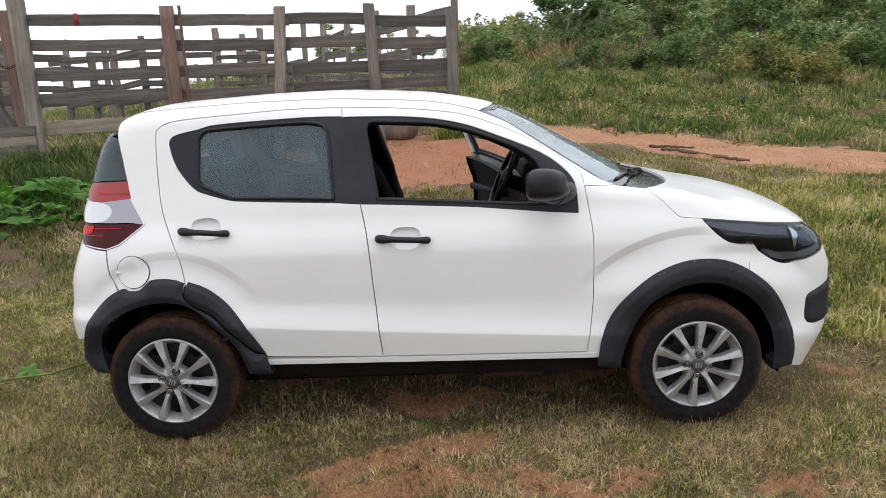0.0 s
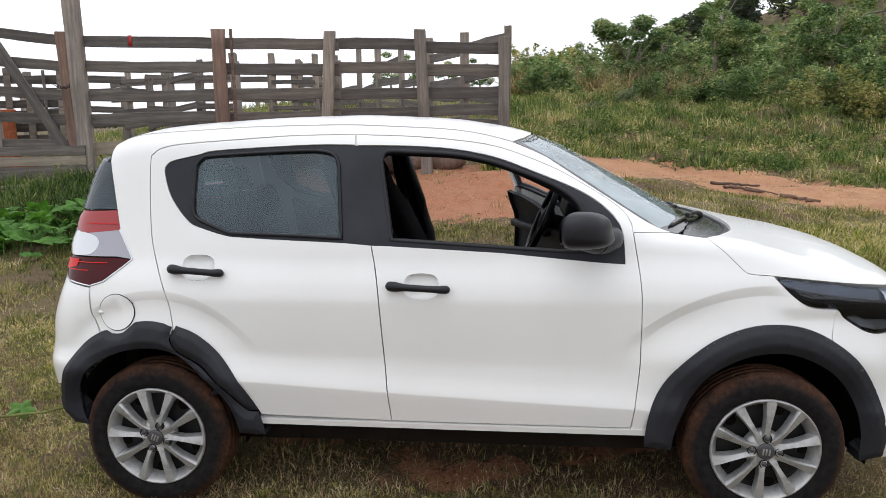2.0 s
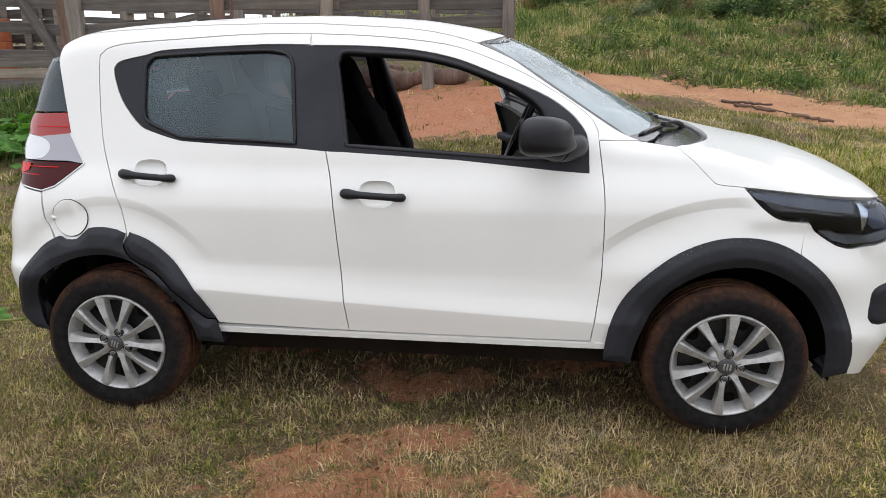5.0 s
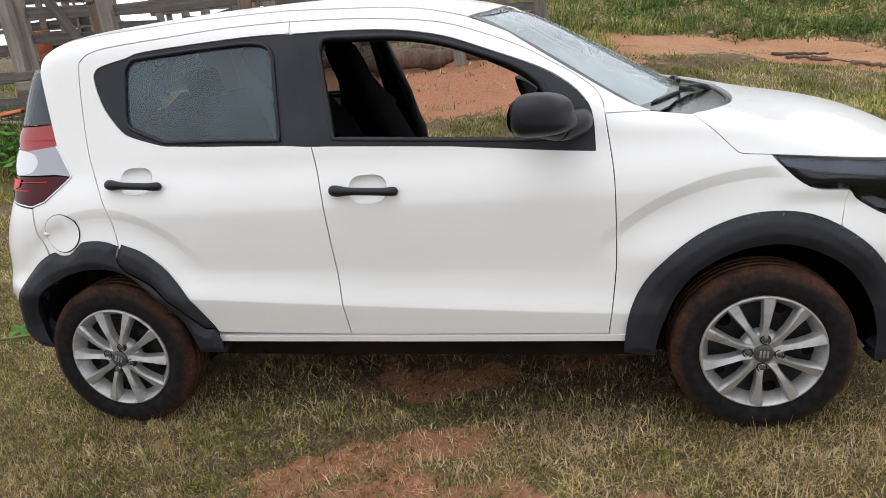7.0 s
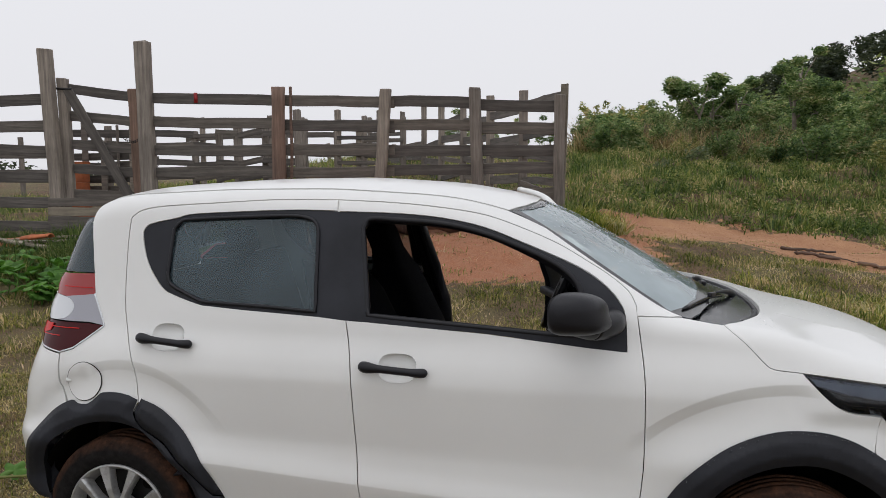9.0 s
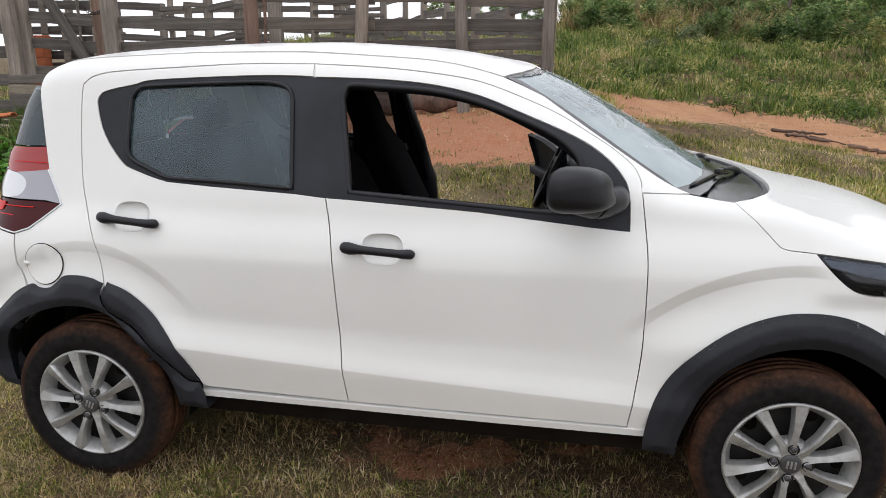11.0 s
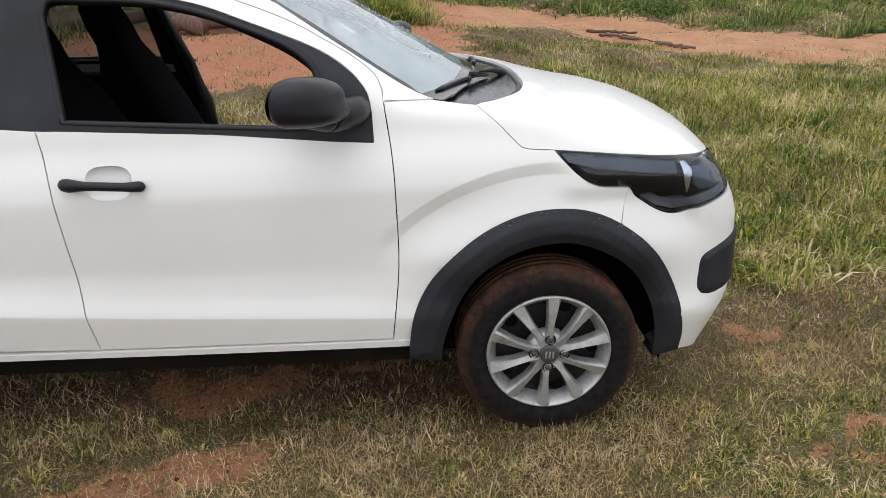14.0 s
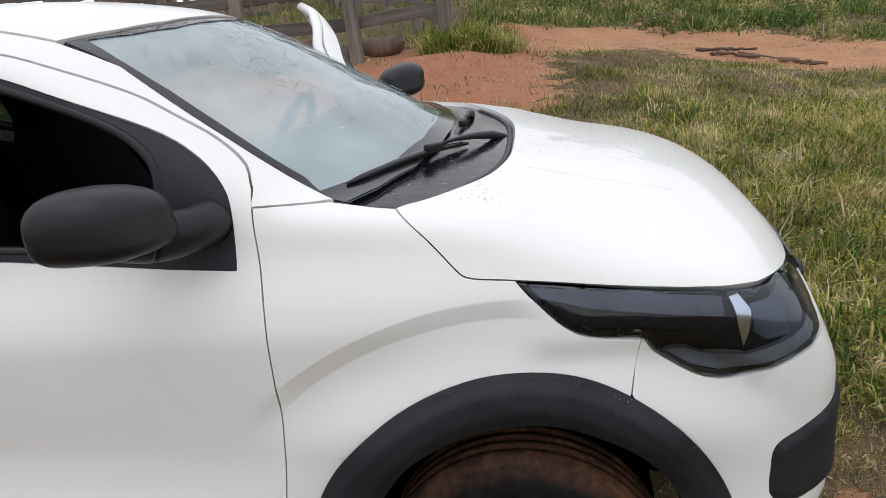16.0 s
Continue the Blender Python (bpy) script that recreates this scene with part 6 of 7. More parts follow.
        rail = sx([(-0.36, 1.405), (-0.1, 1.395), (0.12, 1.365), (0.3, 1.31), (0.45, 1.24), (0.56, 1.16), (0.62, 1.05)])
        vs, fs = tube([p + np.array([0, 0.06, -0.005]) for p in rail], 0.022, 8)
        link_mesh("pillar_lining", f(vs), fs, TRIM, car)


def build_car():
    car = empty("car", None, label="white compact hatchback with a far front door open", category="car")
    for s in (False, True):
        swing = None
        if s:
            hinge = Matrix.Translation((0.68, 1.60, 0))
            swing = hinge @ Matrix.Rotation(radians(-69), 4, "Z") @ hinge.inverted()
        front_door(car, s, swing)
        rear_door(car, s)
        rail_lip(car, s)
        side_frame(car, s)
        fender(car, s)
        headlamp(car, s)
        cladding(car, s)
        sill(car, s)
    bonnet(car)
    bonnet_marks(car)
    roof(car)
    windscreen(car)
    front_end(car)
    rear_end(car)
    wiper(car, (1.118, 0.88, 1.015), (0.832, 0.225, 1.083))
    wiper(car, (1.005, 1.20, 1.03), (0.985, 0.70, 1.045), 0.12)
    interior(car)
    part("underbody", box_bm((2.9, 1.10, 0.14), pose(0.0, CY, 0.235), 0.02), MUDDY, car, "dark underbody")
    part("floor_pan", box_bm((1.54, 1.30, 0.06), pose(0.0, CY, 0.272), 0.02), MUDDY, car, "dark floor pan")
    wheel(car, 1.1525, -0.012, 4)
    wheel(car, -1.1525, -0.012, 22)
    wheel(car, 1.1525, 1.612, 10, 1)
    wheel(car, -1.1525, 1.612, 40, 1)
    return car


CAR = build_car()


def raindrops():
    """Beads of water: low domes on the screen, bonnet, roof edge and arch trims."""
    rg = np.random.default_rng(9)
    P = []
    def add(xy):
        p = from_top(xy)
        P.append((p, skin_normal(p)))
    n = 1500
    u, v = rg.uniform(0, 1, n), rg.uniform(0, 1, n) ** 1.3
    y = 0.33 + 0.95 * u
    x0 = 0.28 - 0.1 * (np.abs(y - CY) / 0.5) ** 2 + 0.06
    x = x0 + (0.62 - 0.25 * (np.abs(y - CY) / 0.5) ** 2) * v
    add(np.stack([x, y], -1))
    add(np.stack([rg.uniform(1.15, 1.74, 1300), rg.uniform(0.62, 1.45, 1300)], -1))
    add(np.stack([rg.uniform(0.9, 1.14, 220), rg.uniform(0.2, 0.7, 220)], -1))
    add(np.stack([rg.uniform(-0.2, 0.3, 160), rg.uniform(0.3, 1.2, 160)], -1))
    a = np.radians(rg.uniform(40, 140, 420))
    r = rg.uniform(0.425, 0.448, 420)
    q = from_side(np.stack([1.15 + r * np.cos(a), 0.305 + r * np.sin(a)], -1))
    P.append((q + skin_normal(q) * 0.010, skin_normal(q)))
    p, nn = np.concatenate([a for a, _ in P]), np.concatenate([b for _, b in P])
    k = len(p)
    t = np.cross(nn, [0.3, 1, 0.2])
    t /= np.linalg.norm(t, axis=1, keepdims=True)
    b = np.cross(nn, t)
    r = rg.uniform(0.0009, 0.0027, k) * np.where(np.arange(k) < n, 1.45, 1.0)
    rings = []
    for rad, h in ((1.0, 0.0), (0.72, 0.42)):
        for i in range(6):
            an = math.pi / 3 * i
            rings.append(p + (t * (math.cos(an) * rad) + b * (math.sin(an) * rad) + nn * h) * r[:, None])
    rings.append(p + nn * (0.6 * r)[:, None])
    co = np.stack(rings, 1).reshape(-1, 3)
    base = np.arange(k)[:, None] * 13
    quads = [base + np.array([i, (i + 1) % 6, 6 + (i + 1) % 6, 6 + i]) for i in range(6)]
    tris = [base + np.array([6 + i, 6 + (i + 1) % 6, 12]) for i in range(6)]
    ob = fast_mesh("rain_beading", co, quads + tris, WATER, CAR)
    ob.data.shade_smooth()
    tagged(ob, "beads of rain on the paint and glass", kind="stuff")


raindrops()


# ---- timber yards behind the car ----
rnd = random.Random(11)


def timber(name, parent, p0, p1, h, t, mat, wob=0.012, label="", twist=0.0):
    """A sawn board from p0 to p1, h high and t thick, lying along its own x axis."""
    a, b = Vector(p0), Vector(p1)
    L = (b - a).length
    k = rnd.uniform(-0.01, 0.01)
    bm = box_bm((L, t, h), None, min(h, t) * 0.12, 1, wob, max(2, int(L / 0.35)), rnd)
    bend = rnd.uniform(-0.012, 0.012) * L
    for v in bm.verts:
        s = v.co.x / L
        v.co.z += bend * (1 - 4 * s * s)
        v.co.z *= 1 + 0.10 * noise.noise(Vector((s * 5, k * 900, 0)))
    ob = part(name, bm, mat, parent, label)
    ob.data.shade_flat()
    d = (b - a).normalized()
    rz, ry = math.atan2(d.y, d.x), -math.asin(d.z)
    ob.matrix_basis = Matrix.Translation((a + b) / 2) @ Euler((radians(twist), ry, rz)).to_matrix().to_4x4()
    return ob


def post(parent, x, y, top, w, mat=None, d=None, foot=None, lean=0.0, name="post", round_=False, label=""):
    """An upright post sunk in the ground; lean: how far its foot stands to +x of its head."""
    base = float(ground_z(x, y)) - 0.15 if foot is None else foot
    H = top - base
    if round_:
        bm = bmesh.new()
        bmesh.ops.create_cone(bm, cap_ends=True, segments=14, radius1=w * 0.54, radius2=w * 0.46, depth=H)
        side = [e for e in bm.edges if abs(e.verts[0].co.z - e.verts[1].co.z) > 0.5 * H]
        bmesh.ops.subdivide_edges(bm, edges=side, cuts=10)
        off = rnd.uniform(0, 50)
        for v in bm.verts:
            v.co += Vector(noise.noise_vector(Vector((v.co.x * 9 + off, v.co.y * 9, v.co.z * 1.4)))) * 0.018
    else:
        bm = box_bm((w, d or w * 0.8, H), None, w * 0.08, 1, 0.010, 6, rnd)
    for v in bm.verts:
        s = v.co.z / H
        v.co.x -= lean * (s - 0.5)
        if s > 0.49:
            v.co.z += rnd.uniform(-0.012, 0.012)
    ob = part(name, bm, mat or WOOD, parent, label)
    if not round_:
        ob.data.shade_flat()
    ob.matrix_basis = pose(x + lean / 2, y, base + H / 2, 0, 0, rnd.uniform(-6, 6))
    return ob


FY = 7.8


def yard_fence():
    f = empty("yard_fence", pose(0, 0, 0), label="weathered grey timber cattle yard fence", category="fence")
    post(f, -6.01, FY, 3.51, 0.21, d=0.16, lean=0.03, label="tall square gate post")
    post(f, -3.83, FY - 0.06, 2.79, 0.21, WOODR, round_=True, label="reddish round log post")
    post(f, -2.14, FY - 0.05, 2.72, 0.15, lean=-0.16)
    post(f, -1.00, FY - 0.05, 2.71, 0.15, lean=0.08)
    post(f, 0.20, FY - 0.04, 2.60, 0.15)
    post(f, 0.28, FY + 0.16, 2.76, 0.10, WOODP, lean=-0.04)
    timber("stake", f, (-3.69, FY + 0.02, 1.0), (-3.67, FY + 0.02, 2.80), 0.035, 0.035, WOODR)
    rows = ((2.69, 2.46), (2.325, 2.16), (1.905, 1.855), (1.545, 1.605))
    xs = [-5.95, -3.83, -2.16, -0.98, 0.22]
    for z0, z1 in rows:
        for a, b in zip(xs[:-1], xs[1:]):
            za, zb = (z0 + (z1 - z0) * (x + 5.95) / 6.17 for x in (a, b))
            j = rnd.uniform(-0.015, 0.015)
            timber("rail", f, (a - 0.04, FY + 0.05, za + j), (b + 0.04, FY + 0.05, zb + j), 0.155, 0.045, WOODH)
    timber("rail", f, (-5.9, FY + 0.06, 1.12), (-3.8, FY + 0.06, 1.17), 0.19, 0.04, WOODP, label="pale bottom board")
    timber("rail", f, (-3.8, FY + 0.06, 1.16), (-1.0, FY + 0.06, 1.18), 0.16, 0.04, WOODH)
    timber("rail", f, (-1.0, FY + 0.06, 1.18), (0.2, FY + 0.06, 1.28), 0.15, 0.04, WOODH)
    part("red_mark", box_bm((0.06, 0.004, 0.15), pose(-5.17, FY + 0.0255, 2.665), 0.0), REDTAPE, f, "red paint mark")
    # left of the gateway
    post(f, -7.72, FY, 3.45, 0.19, d=0.15, lean=0.13, label="tall leaning gate post")
    for z0, z1 in ((2.76, 2.70), (2.38, 2.28), (1.93, 1.88), (1.52, 1.48), (1.13, 1.08), (0.72, 0.70)):
        timber("rail", f, (-12.8, FY + 0.12, z0 + 0.02), (-7.65, FY + 0.05, z1), 0.17, 0.045, WOODH)
    post(f, -10.4, FY + 0.05, 2.9, 0.15)
    post(f, -12.8, FY + 0.1, 3.0, 0.15)
    for k in range(5):
        timber("board", f, (-7.66, FY - 0.10, 0.545 + 0.138 * k), (-5.93, FY - 0.10, 0.560 + 0.138 * k), 0.130, 0.035, WOODP if k in (0, 3) else WOODH)
    return f


def yard_gate():
    g = empty("yard_gate", pose(0, 0, 0), label="old braced timber gate held by a chain", category="gate")
    post(g, -7.50, FY + 0.14, 3.02, 0.15, d=0.12, foot=1.05, name="hinge_stile", lean=0.04)
    post(g, -6.36, FY + 0.24, 2.84, 0.14, WOODR, d=0.12, foot=1.05, name="latch_stile", lean=0.05)
    for z0, z1 in ((2.88, 2.72), (2.45, 2.34), (2.02, 1.92), (1.62, 1.55), (1.22, 1.18)):
        timber("gate_rail", g, (-7.52, FY + 0.16, z0), (-6.33, FY + 0.26, z1), 0.15, 0.035, WOODH)
    timber("brace", g, (-7.36, FY + 0.08, 2.84), (-6.38, FY + 0.17, 1.10), 0.15, 0.035, WOODH, twist=0)
    for k in range(9):
        vs, fs = tube([Vector((-6.42 + 0.04 * k, FY + 0.10 - 0.01 * k, 2.08 - 0.06 * math.sin(k / 8 * math.pi))) + Vector((0.022 * math.cos(a), 0.008 * math.sin(a) * (k % 2), 0.016 * math.sin(a))) for a in np.linspace(0, 2 * math.pi, 10, endpoint=False)], 0.006, 5, True)
        link_mesh("chain_link", vs, fs, STEEL, g)
    vs, fs = tube([(-7.60, FY + 0.06, 2.86), (-7.45, FY + 0.07, 2.85), (-7.28, FY + 0.08, 2.84)], 0.018, 8)
    link_mesh("hinge", vs, fs, STEEL, g)
    return g


def brick_stack():
    s = empty("brick_stack", pose(-7.58, 8.75, float(ground_z(-7.58, 8.75))), label="stack of orange hollow bricks behind the gate", category="bricks")
    base = None
    for r in range(7):
        for c in range(1 + (r < 2)):
            bm = box_bm((0.27, 0.18, 0.17), None, 0.008, 1)
            if base is None:
                me = bpy.data.meshes.new("brick")
                bm.to_mesh(me)
                me.materials.append(CLAY)
                base = me
            bm.free()
            b = new("brick", base)
            b.parent = s
            b.matrix_basis = pose(-0.3 + 0.29 * c + rnd.uniform(-0.02, 0.02), rnd.uniform(-0.02, 0.02), 0.09 + 0.175 * r, 0, 0, rnd.uniform(-9, 9))


def board_screen():
    s = empty("board_screen", pose(0, 0, 0), label="screen of old grey boards behind the gate", category="fence")
    for k in range(7):
        z = 1.05 + 0.20 * k
        timber("board", s, (-8.5, 9.02, z + rnd.uniform(-0.03, 0.03)), (-6.75 - 0.12 * (k % 3), 9.06, z + rnd.uniform(-0.05, 0.03)), 0.13 + 0.02 * (k % 2), 0.03, WOODH)
    for k in range(5):
        x = -8.3 + 0.33 * k + rnd.uniform(-0.05, 0.05)
        timber("upright", s, (x, 8.96, 0.7), (x + rnd.uniform(-0.05, 0.05), 8.97, 2.2 + rnd.uniform(-0.15, 0.25)), 0.10, 0.04, WOOD, twist=0)


def back_fences():
    f = empty("back_fence", pose(0, 0, 0), label="irregular grey timber fence running into the paddock", category="fence")
    pts = [(0.25, 7.95), (-0.46, 10.0), (-1.22, 11.7), (-1.95, 13.0), (-2.65, 14.2), (-3.4, 15.8), (-4.5, 18.0), (-6.2, 20.5)]
    tops = [0, 2.92, 3.02, 3.12, 3.2, 3.25, 3.3, 3.35]
    for (x, y), t in zip(pts[1:], tops[1:]):
        post(f, x, y, t, 0.15 if y < 12 else 0.13)
    for z in (2.62, 2.15, 1.78, 1.42):
        for (xa, ya), (xb, yb) in zip(pts[:-1], pts[1:]):
            timber("rail", f, (xa, ya, z + rnd.uniform(-0.10, 0.10) + 0.015 * (ya - 8)), (xb, yb, z + rnd.uniform(-0.10, 0.10) + 0.015 * (yb - 8)), rnd.uniform(0.10, 0.17), 0.04, WOODH)
    timber("loose_board", f, (-0.46, 9.6, 1.34), (0.14, 8.3, 1.12), 0.20, 0.035, WOODH)
    p = empty("cattle_pen", pose(0, 0, 0), label="grey timber cattle pen with many rails", category="pen")
    xs = [-9.6, -8.6, -7.55, -7.05, -6.55, -6.0, -5.55, -5.2]
    for i, x in enumerate(xs):
        post(p, x, 12.0 + 0.1 * (i % 2), 2.35 + 0.35 * rnd.random(), 0.13)
    for z in (2.38, 2.10, 1.78, 1.48):
        for a, b in zip(xs[:-1], xs[1:]):
            timber("rail", p, (a, 11.95, z + rnd.uniform(-0.06, 0.06)), (b, 11.95, z + rnd.uniform(-0.06, 0.06)), rnd.uniform(0.09, 0.15), 0.04, WOODH)
    for z in (2.30, 1.95, 1.65):
        timber("rail", p, (-9.2, 14.5, z + 0.1), (-5.2, 14.6, z + rnd.uniform(-0.1, 0.2)), 0.13, 0.04, WOODH)
    for x in (-8.8, -7.9, -7.0, -6.1, -5.3):
        post(p, x, 14.6, 2.5 + 0.5 * rnd.random(), 0.12)
    c = empty("loading_chute", pose(0, 0, 0), label="narrow slatted timber loading chute", category="chute")
    for x, t in ((-5.06, 3.02), (-4.55, 2.75), (-4.06, 2.98)):
        post(c, x, 14.0, t, 0.13)
        post(c, x + 0.25, 15.3, t - 0.05, 0.12)
    for k in range(8):
        z = 1.42 + 0.19 * k
        timber("slat", c, (-5.06, 13.93, z), (-4.06, 13.93, z + rnd.uniform(-0.02, 0.02)), 0.09, 0.035, WOODH)
        if k % 2:
            timber("slat", c, (-4.8, 15.25, z), (-3.8, 15.25, z), 0.10, 0.035, WOODH)
    l = empty("far_fence", pose(0, 0, 0), label="far grey timber fence", category="fence")
    for k in range(9):
        post(l, -24 + 1.5 * k, 17.5, 2.5 + 0.2 * rnd.random(), 0.13)
    for z in (2.35, 1.95, 1.55):
        timber("rail", l, (-24, 17.45, z), (-11.8, 17.45, z + 0.05), 0.12, 0.04, WOODH)
    s = empty("lone_post", pose(0, 0, 0), label="lone leaning grey post", category="post")
    post(s, -4.72, 10.6, 2.72, 0.13, lean=0.05)
    for k in range(6):
        q = empty("far_post", pose(0, 0, 0), label="distant grey fence post", category="post", group="distant posts")
        post(q, -9.6 + 0.55 * k + rnd.uniform(-0.1, 0.1), 26.0, 2.55 + 0.25 * rnd.random(), 0.14, lean=rnd.uniform(-0.1, 0.1))


yard_fence()
yard_gate()
brick_stack()
board_screen()
back_fences()


def log_thing(name, p0, p1, r0, r1, mat, label, knots=11):
    a, b = Vector(p0), Vector(p1)
    pts, rad = [], []
    for k in range(knots + 1):
        t = k / knots
        pts.append(a.lerp(b, t) + Vector((rnd.uniform(-1, 1), rnd.uniform(-1, 1), rnd.uniform(-0.4, 0.4))) * r0 * 1.1)
        rad.append((r0 + (r1 - r0) * t) * rnd.uniform(0.68, 1.25))
    vs, fs = tube(pts, rad, 9)
    ob = link_mesh(name, vs, fs, mat)
    return tagged(ob, label, "log")


WOODB = wood("dark_wet_bark", (0.050, 0.030, 0.023), (0.24, 0.16, 0.12), axis=0)


def gz(x, y, up=0.0):
    return (x, y, float(ground_z(x, y)) + up)


log_thing("fallen_log", gz(-2.3, 8.2, 0.10), gz(-0.35, 8.05, 0.12), 0.13, 0.11, WOODR, "dark log lying at the foot of the fence")
log_thing("fallen_log", gz(-3.6, 8.3, 0.10), gz(-1.4, 8.5, 0.24), 0.12, 0.10, WOODR, "dark log lying at the foot of the fence")
log_thing("branch", gz(3.25, 8.35, 0.03), gz(4.05, 8.75, 0.04), 0.024, 0.014, WOODB, "broken dark branch on the track")
log_thing("branch", gz(3.35, 8.15, 0.03), gz(3.95, 8.25, 0.04), 0.028, 0.018, WOODB, "broken dark branch on the track")
log_thing("branch", gz(4.15, 8.15, 0.03), gz(4.62, 8.02, 0.03), 0.030, 0.022, WOODB, "short dark branch on the track")
log_thing("branch", gz(3.75, 8.45, 0.03), gz(4.3, 8.1, 0.03), 0.012, 0.007, WOODB, "thin dark branch on the track")


def tile_pile():
    for k in range(5):
        vs, fs = [], []
        n, m = 10, 6
        for j in range(m + 1):
            for i in range(n + 1):
                a = math.pi * i / n
                r = 0.085 - 0.012 * j / m
                vs.append((0.42 * (j / m - 0.5), r * math.cos(a), r * 0.7 * math.sin(a)))
        for j in range(m):
            for i in range(n):
                q = j * (n + 1) + i
                fs.append((q, q + 1, q + n + 2, q + n + 1))
        ob = link_mesh("roof_tile", vs, fs, CLAY)
        sol = ob.modifiers.new("thick", "SOLIDIFY")
        sol.thickness = 0.014
        x, y = (-7.35, -7.0, -7.5, -6.75, -7.9)[k], (6.55, 6.75, 6.9, 6.35, 6.6)[k]
        ob.matrix_basis = pose(*gz(x, y, 0.16 + 0.03 * k), rnd.uniform(-8, 8), rnd.uniform(-8, 8), rnd.uniform(-30, 30))
        tagged(ob, "curved orange clay roof tile lying in the weeds", "roof tile", group="dumped roof tiles")
    for k in range(3):
        ob = timber("plank", None, gz(-8.3 + 0.2 * k, 6.9 - 0.1 * k, 0.24), gz(-6.5 + 0.15 * k, 6.2 + 0.2 * k, 0.16), 0.035, 0.12, WOODP)
        tagged(ob, "pale broken plank lying in the weeds", "plank", group="dumped planks")


tile_pile()


# ---- plants ----
def leaf_cloud(rng, lobes, n, size, flat=0.35):
    """Leaf quads in the shells of ellipsoid lobes (cx, cy, cz, rx, ry, rz): vertices and quads."""
    w = np.array([l[3] * l[4] + l[4] * l[5] + l[3] * l[5] for l in lobes])
    pick = rng.choice(len(lobes), n, p=w / w.sum())
    L = np.array(lobes)[pick]
    d = rng.normal(0, 1, (n, 3))
    d /= np.linalg.norm(d, axis=1, keepdims=True)
    r = rng.uniform(0.25, 1.0, n) ** 0.45 * rng.uniform(0.75, 1.12, n)
    c = L[:, :3] + d * L[:, 3:] * r[:, None]
    u = rng.normal(0, 1, (n, 3))
    u[:, 2] *= flat
    u /= np.linalg.norm(u, axis=1, keepdims=True)
    v = np.cross(u, d + 0.6 * rng.normal(0, 1, (n, 3)))
    v /= np.maximum(np.linalg.norm(v, axis=1, keepdims=True), 1e-6)
    s = size * rng.uniform(0.55, 1.3, n)[:, None]
    fold = np.cross(u, v) * s * 0.18
    co = np.stack([c - u * s, c + v * s * 0.42 + fold, c + u * s, c - v * s * 0.42 + fold], 1).reshape(-1, 3)
    k = np.arange(n)[:, None] * 4
    return co, k + np.array([0, 1, 2, 3])


def shrub_master(seed, R, H, n, size, mat, label, stems=6, wild=0.5, category="shrub"):
    rg = np.random.default_rng(seed)
    s = empty("shrub", pose(0, 0, -50), label=label, category=category)
    lobes = []
    for k in range(11):
        a, q = rg.uniform(0, 2 * np.pi), np.sqrt(rg.uniform(0, 1)) * R * 0.7
        z = rg.uniform(0.25, 0.85) * H
        rr = R * rg.uniform(0.22, 0.5)
        lobes.append((q * np.cos(a), q * np.sin(a), z, rr, rr, rr * rg.uniform(0.6, 1.1)))
    for k in range(int(8 * wild)):
        a, q = rg.uniform(0, 2 * np.pi), rg.uniform(0.2, 0.95) * R
        lobes.append((q * np.cos(a), q * np.sin(a), H * rg.uniform(0.8, 1.12), R * 0.10, R * 0.10, H * 0.14))
    co, f = leaf_cloud(rg, lobes, n, size)
    co[:, 2] = np.maximum(co[:, 2], 0.0)
    fast_mesh("crown", co, [f], mat, s)
    for k in range(stems):
        l = lobes[int(rg.integers(len(lobes)))]
        b = rg.uniform(-0.12, 0.12, 2) * R
        vs, fs = tube([(b[0], b[1], -0.2), (l[0] * 0.4 + b[0], l[1] * 0.4 + b[1], l[2] * 0.5), (l[0], l[1], l[2])], [0.03, 0.02, 0.008], 6)
        link_mesh("stem", vs, fs, BARK, s)
    return s


def tree_master(seed, H, R, n, size, mat, label):
    rg = np.random.default_rng(seed)
    s = empty("tree", pose(0, 0, -60), label=label, category="tree")
    pts = [(0, 0, -0.4)] + [(0.05 * H * rg.uniform(-1, 1) * k / 5, 0.05 * H * rg.uniform(-1, 1) * k / 5, H * 0.85 * k / 5) for k in range(1, 6)]
    vs, fs = tube(pts, [0.028 * H, 0.022 * H, 0.018 * H, 0.013 * H, 0.008 * H, 0.003 * H], 9)
    link_mesh("trunk", vs, fs, BARK, s)
    lobes = []
    for k in range(13):
        a, h = rg.uniform(0, 2 * np.pi), rg.uniform(0.38, 0.95)
        q = R * rg.uniform(0.3, 0.95) * (1.15 - 0.6 * abs(h - 0.6))
        e = (q * np.cos(a), q * np.sin(a), H * h)
        rr = R * rg.uniform(0.2, 0.42)
        lobes.append((*e, rr, rr, rr * 0.65))
        if k < 9:
            b = pts[2 + k % 3]
            vs, fs = tube([b, ((b[0] + e[0]) / 2, (b[1] + e[1]) / 2, (b[2] + e[2]) / 2 + 0.04 * H), e], [0.010 * H, 0.006 * H, 0.002 * H], 6)
            link_mesh("limb", vs, fs, BARK, s)
    co, f = leaf_cloud(rg, lobes, n, size)
    fast_mesh("crown", co, [f], mat, s)
    return s


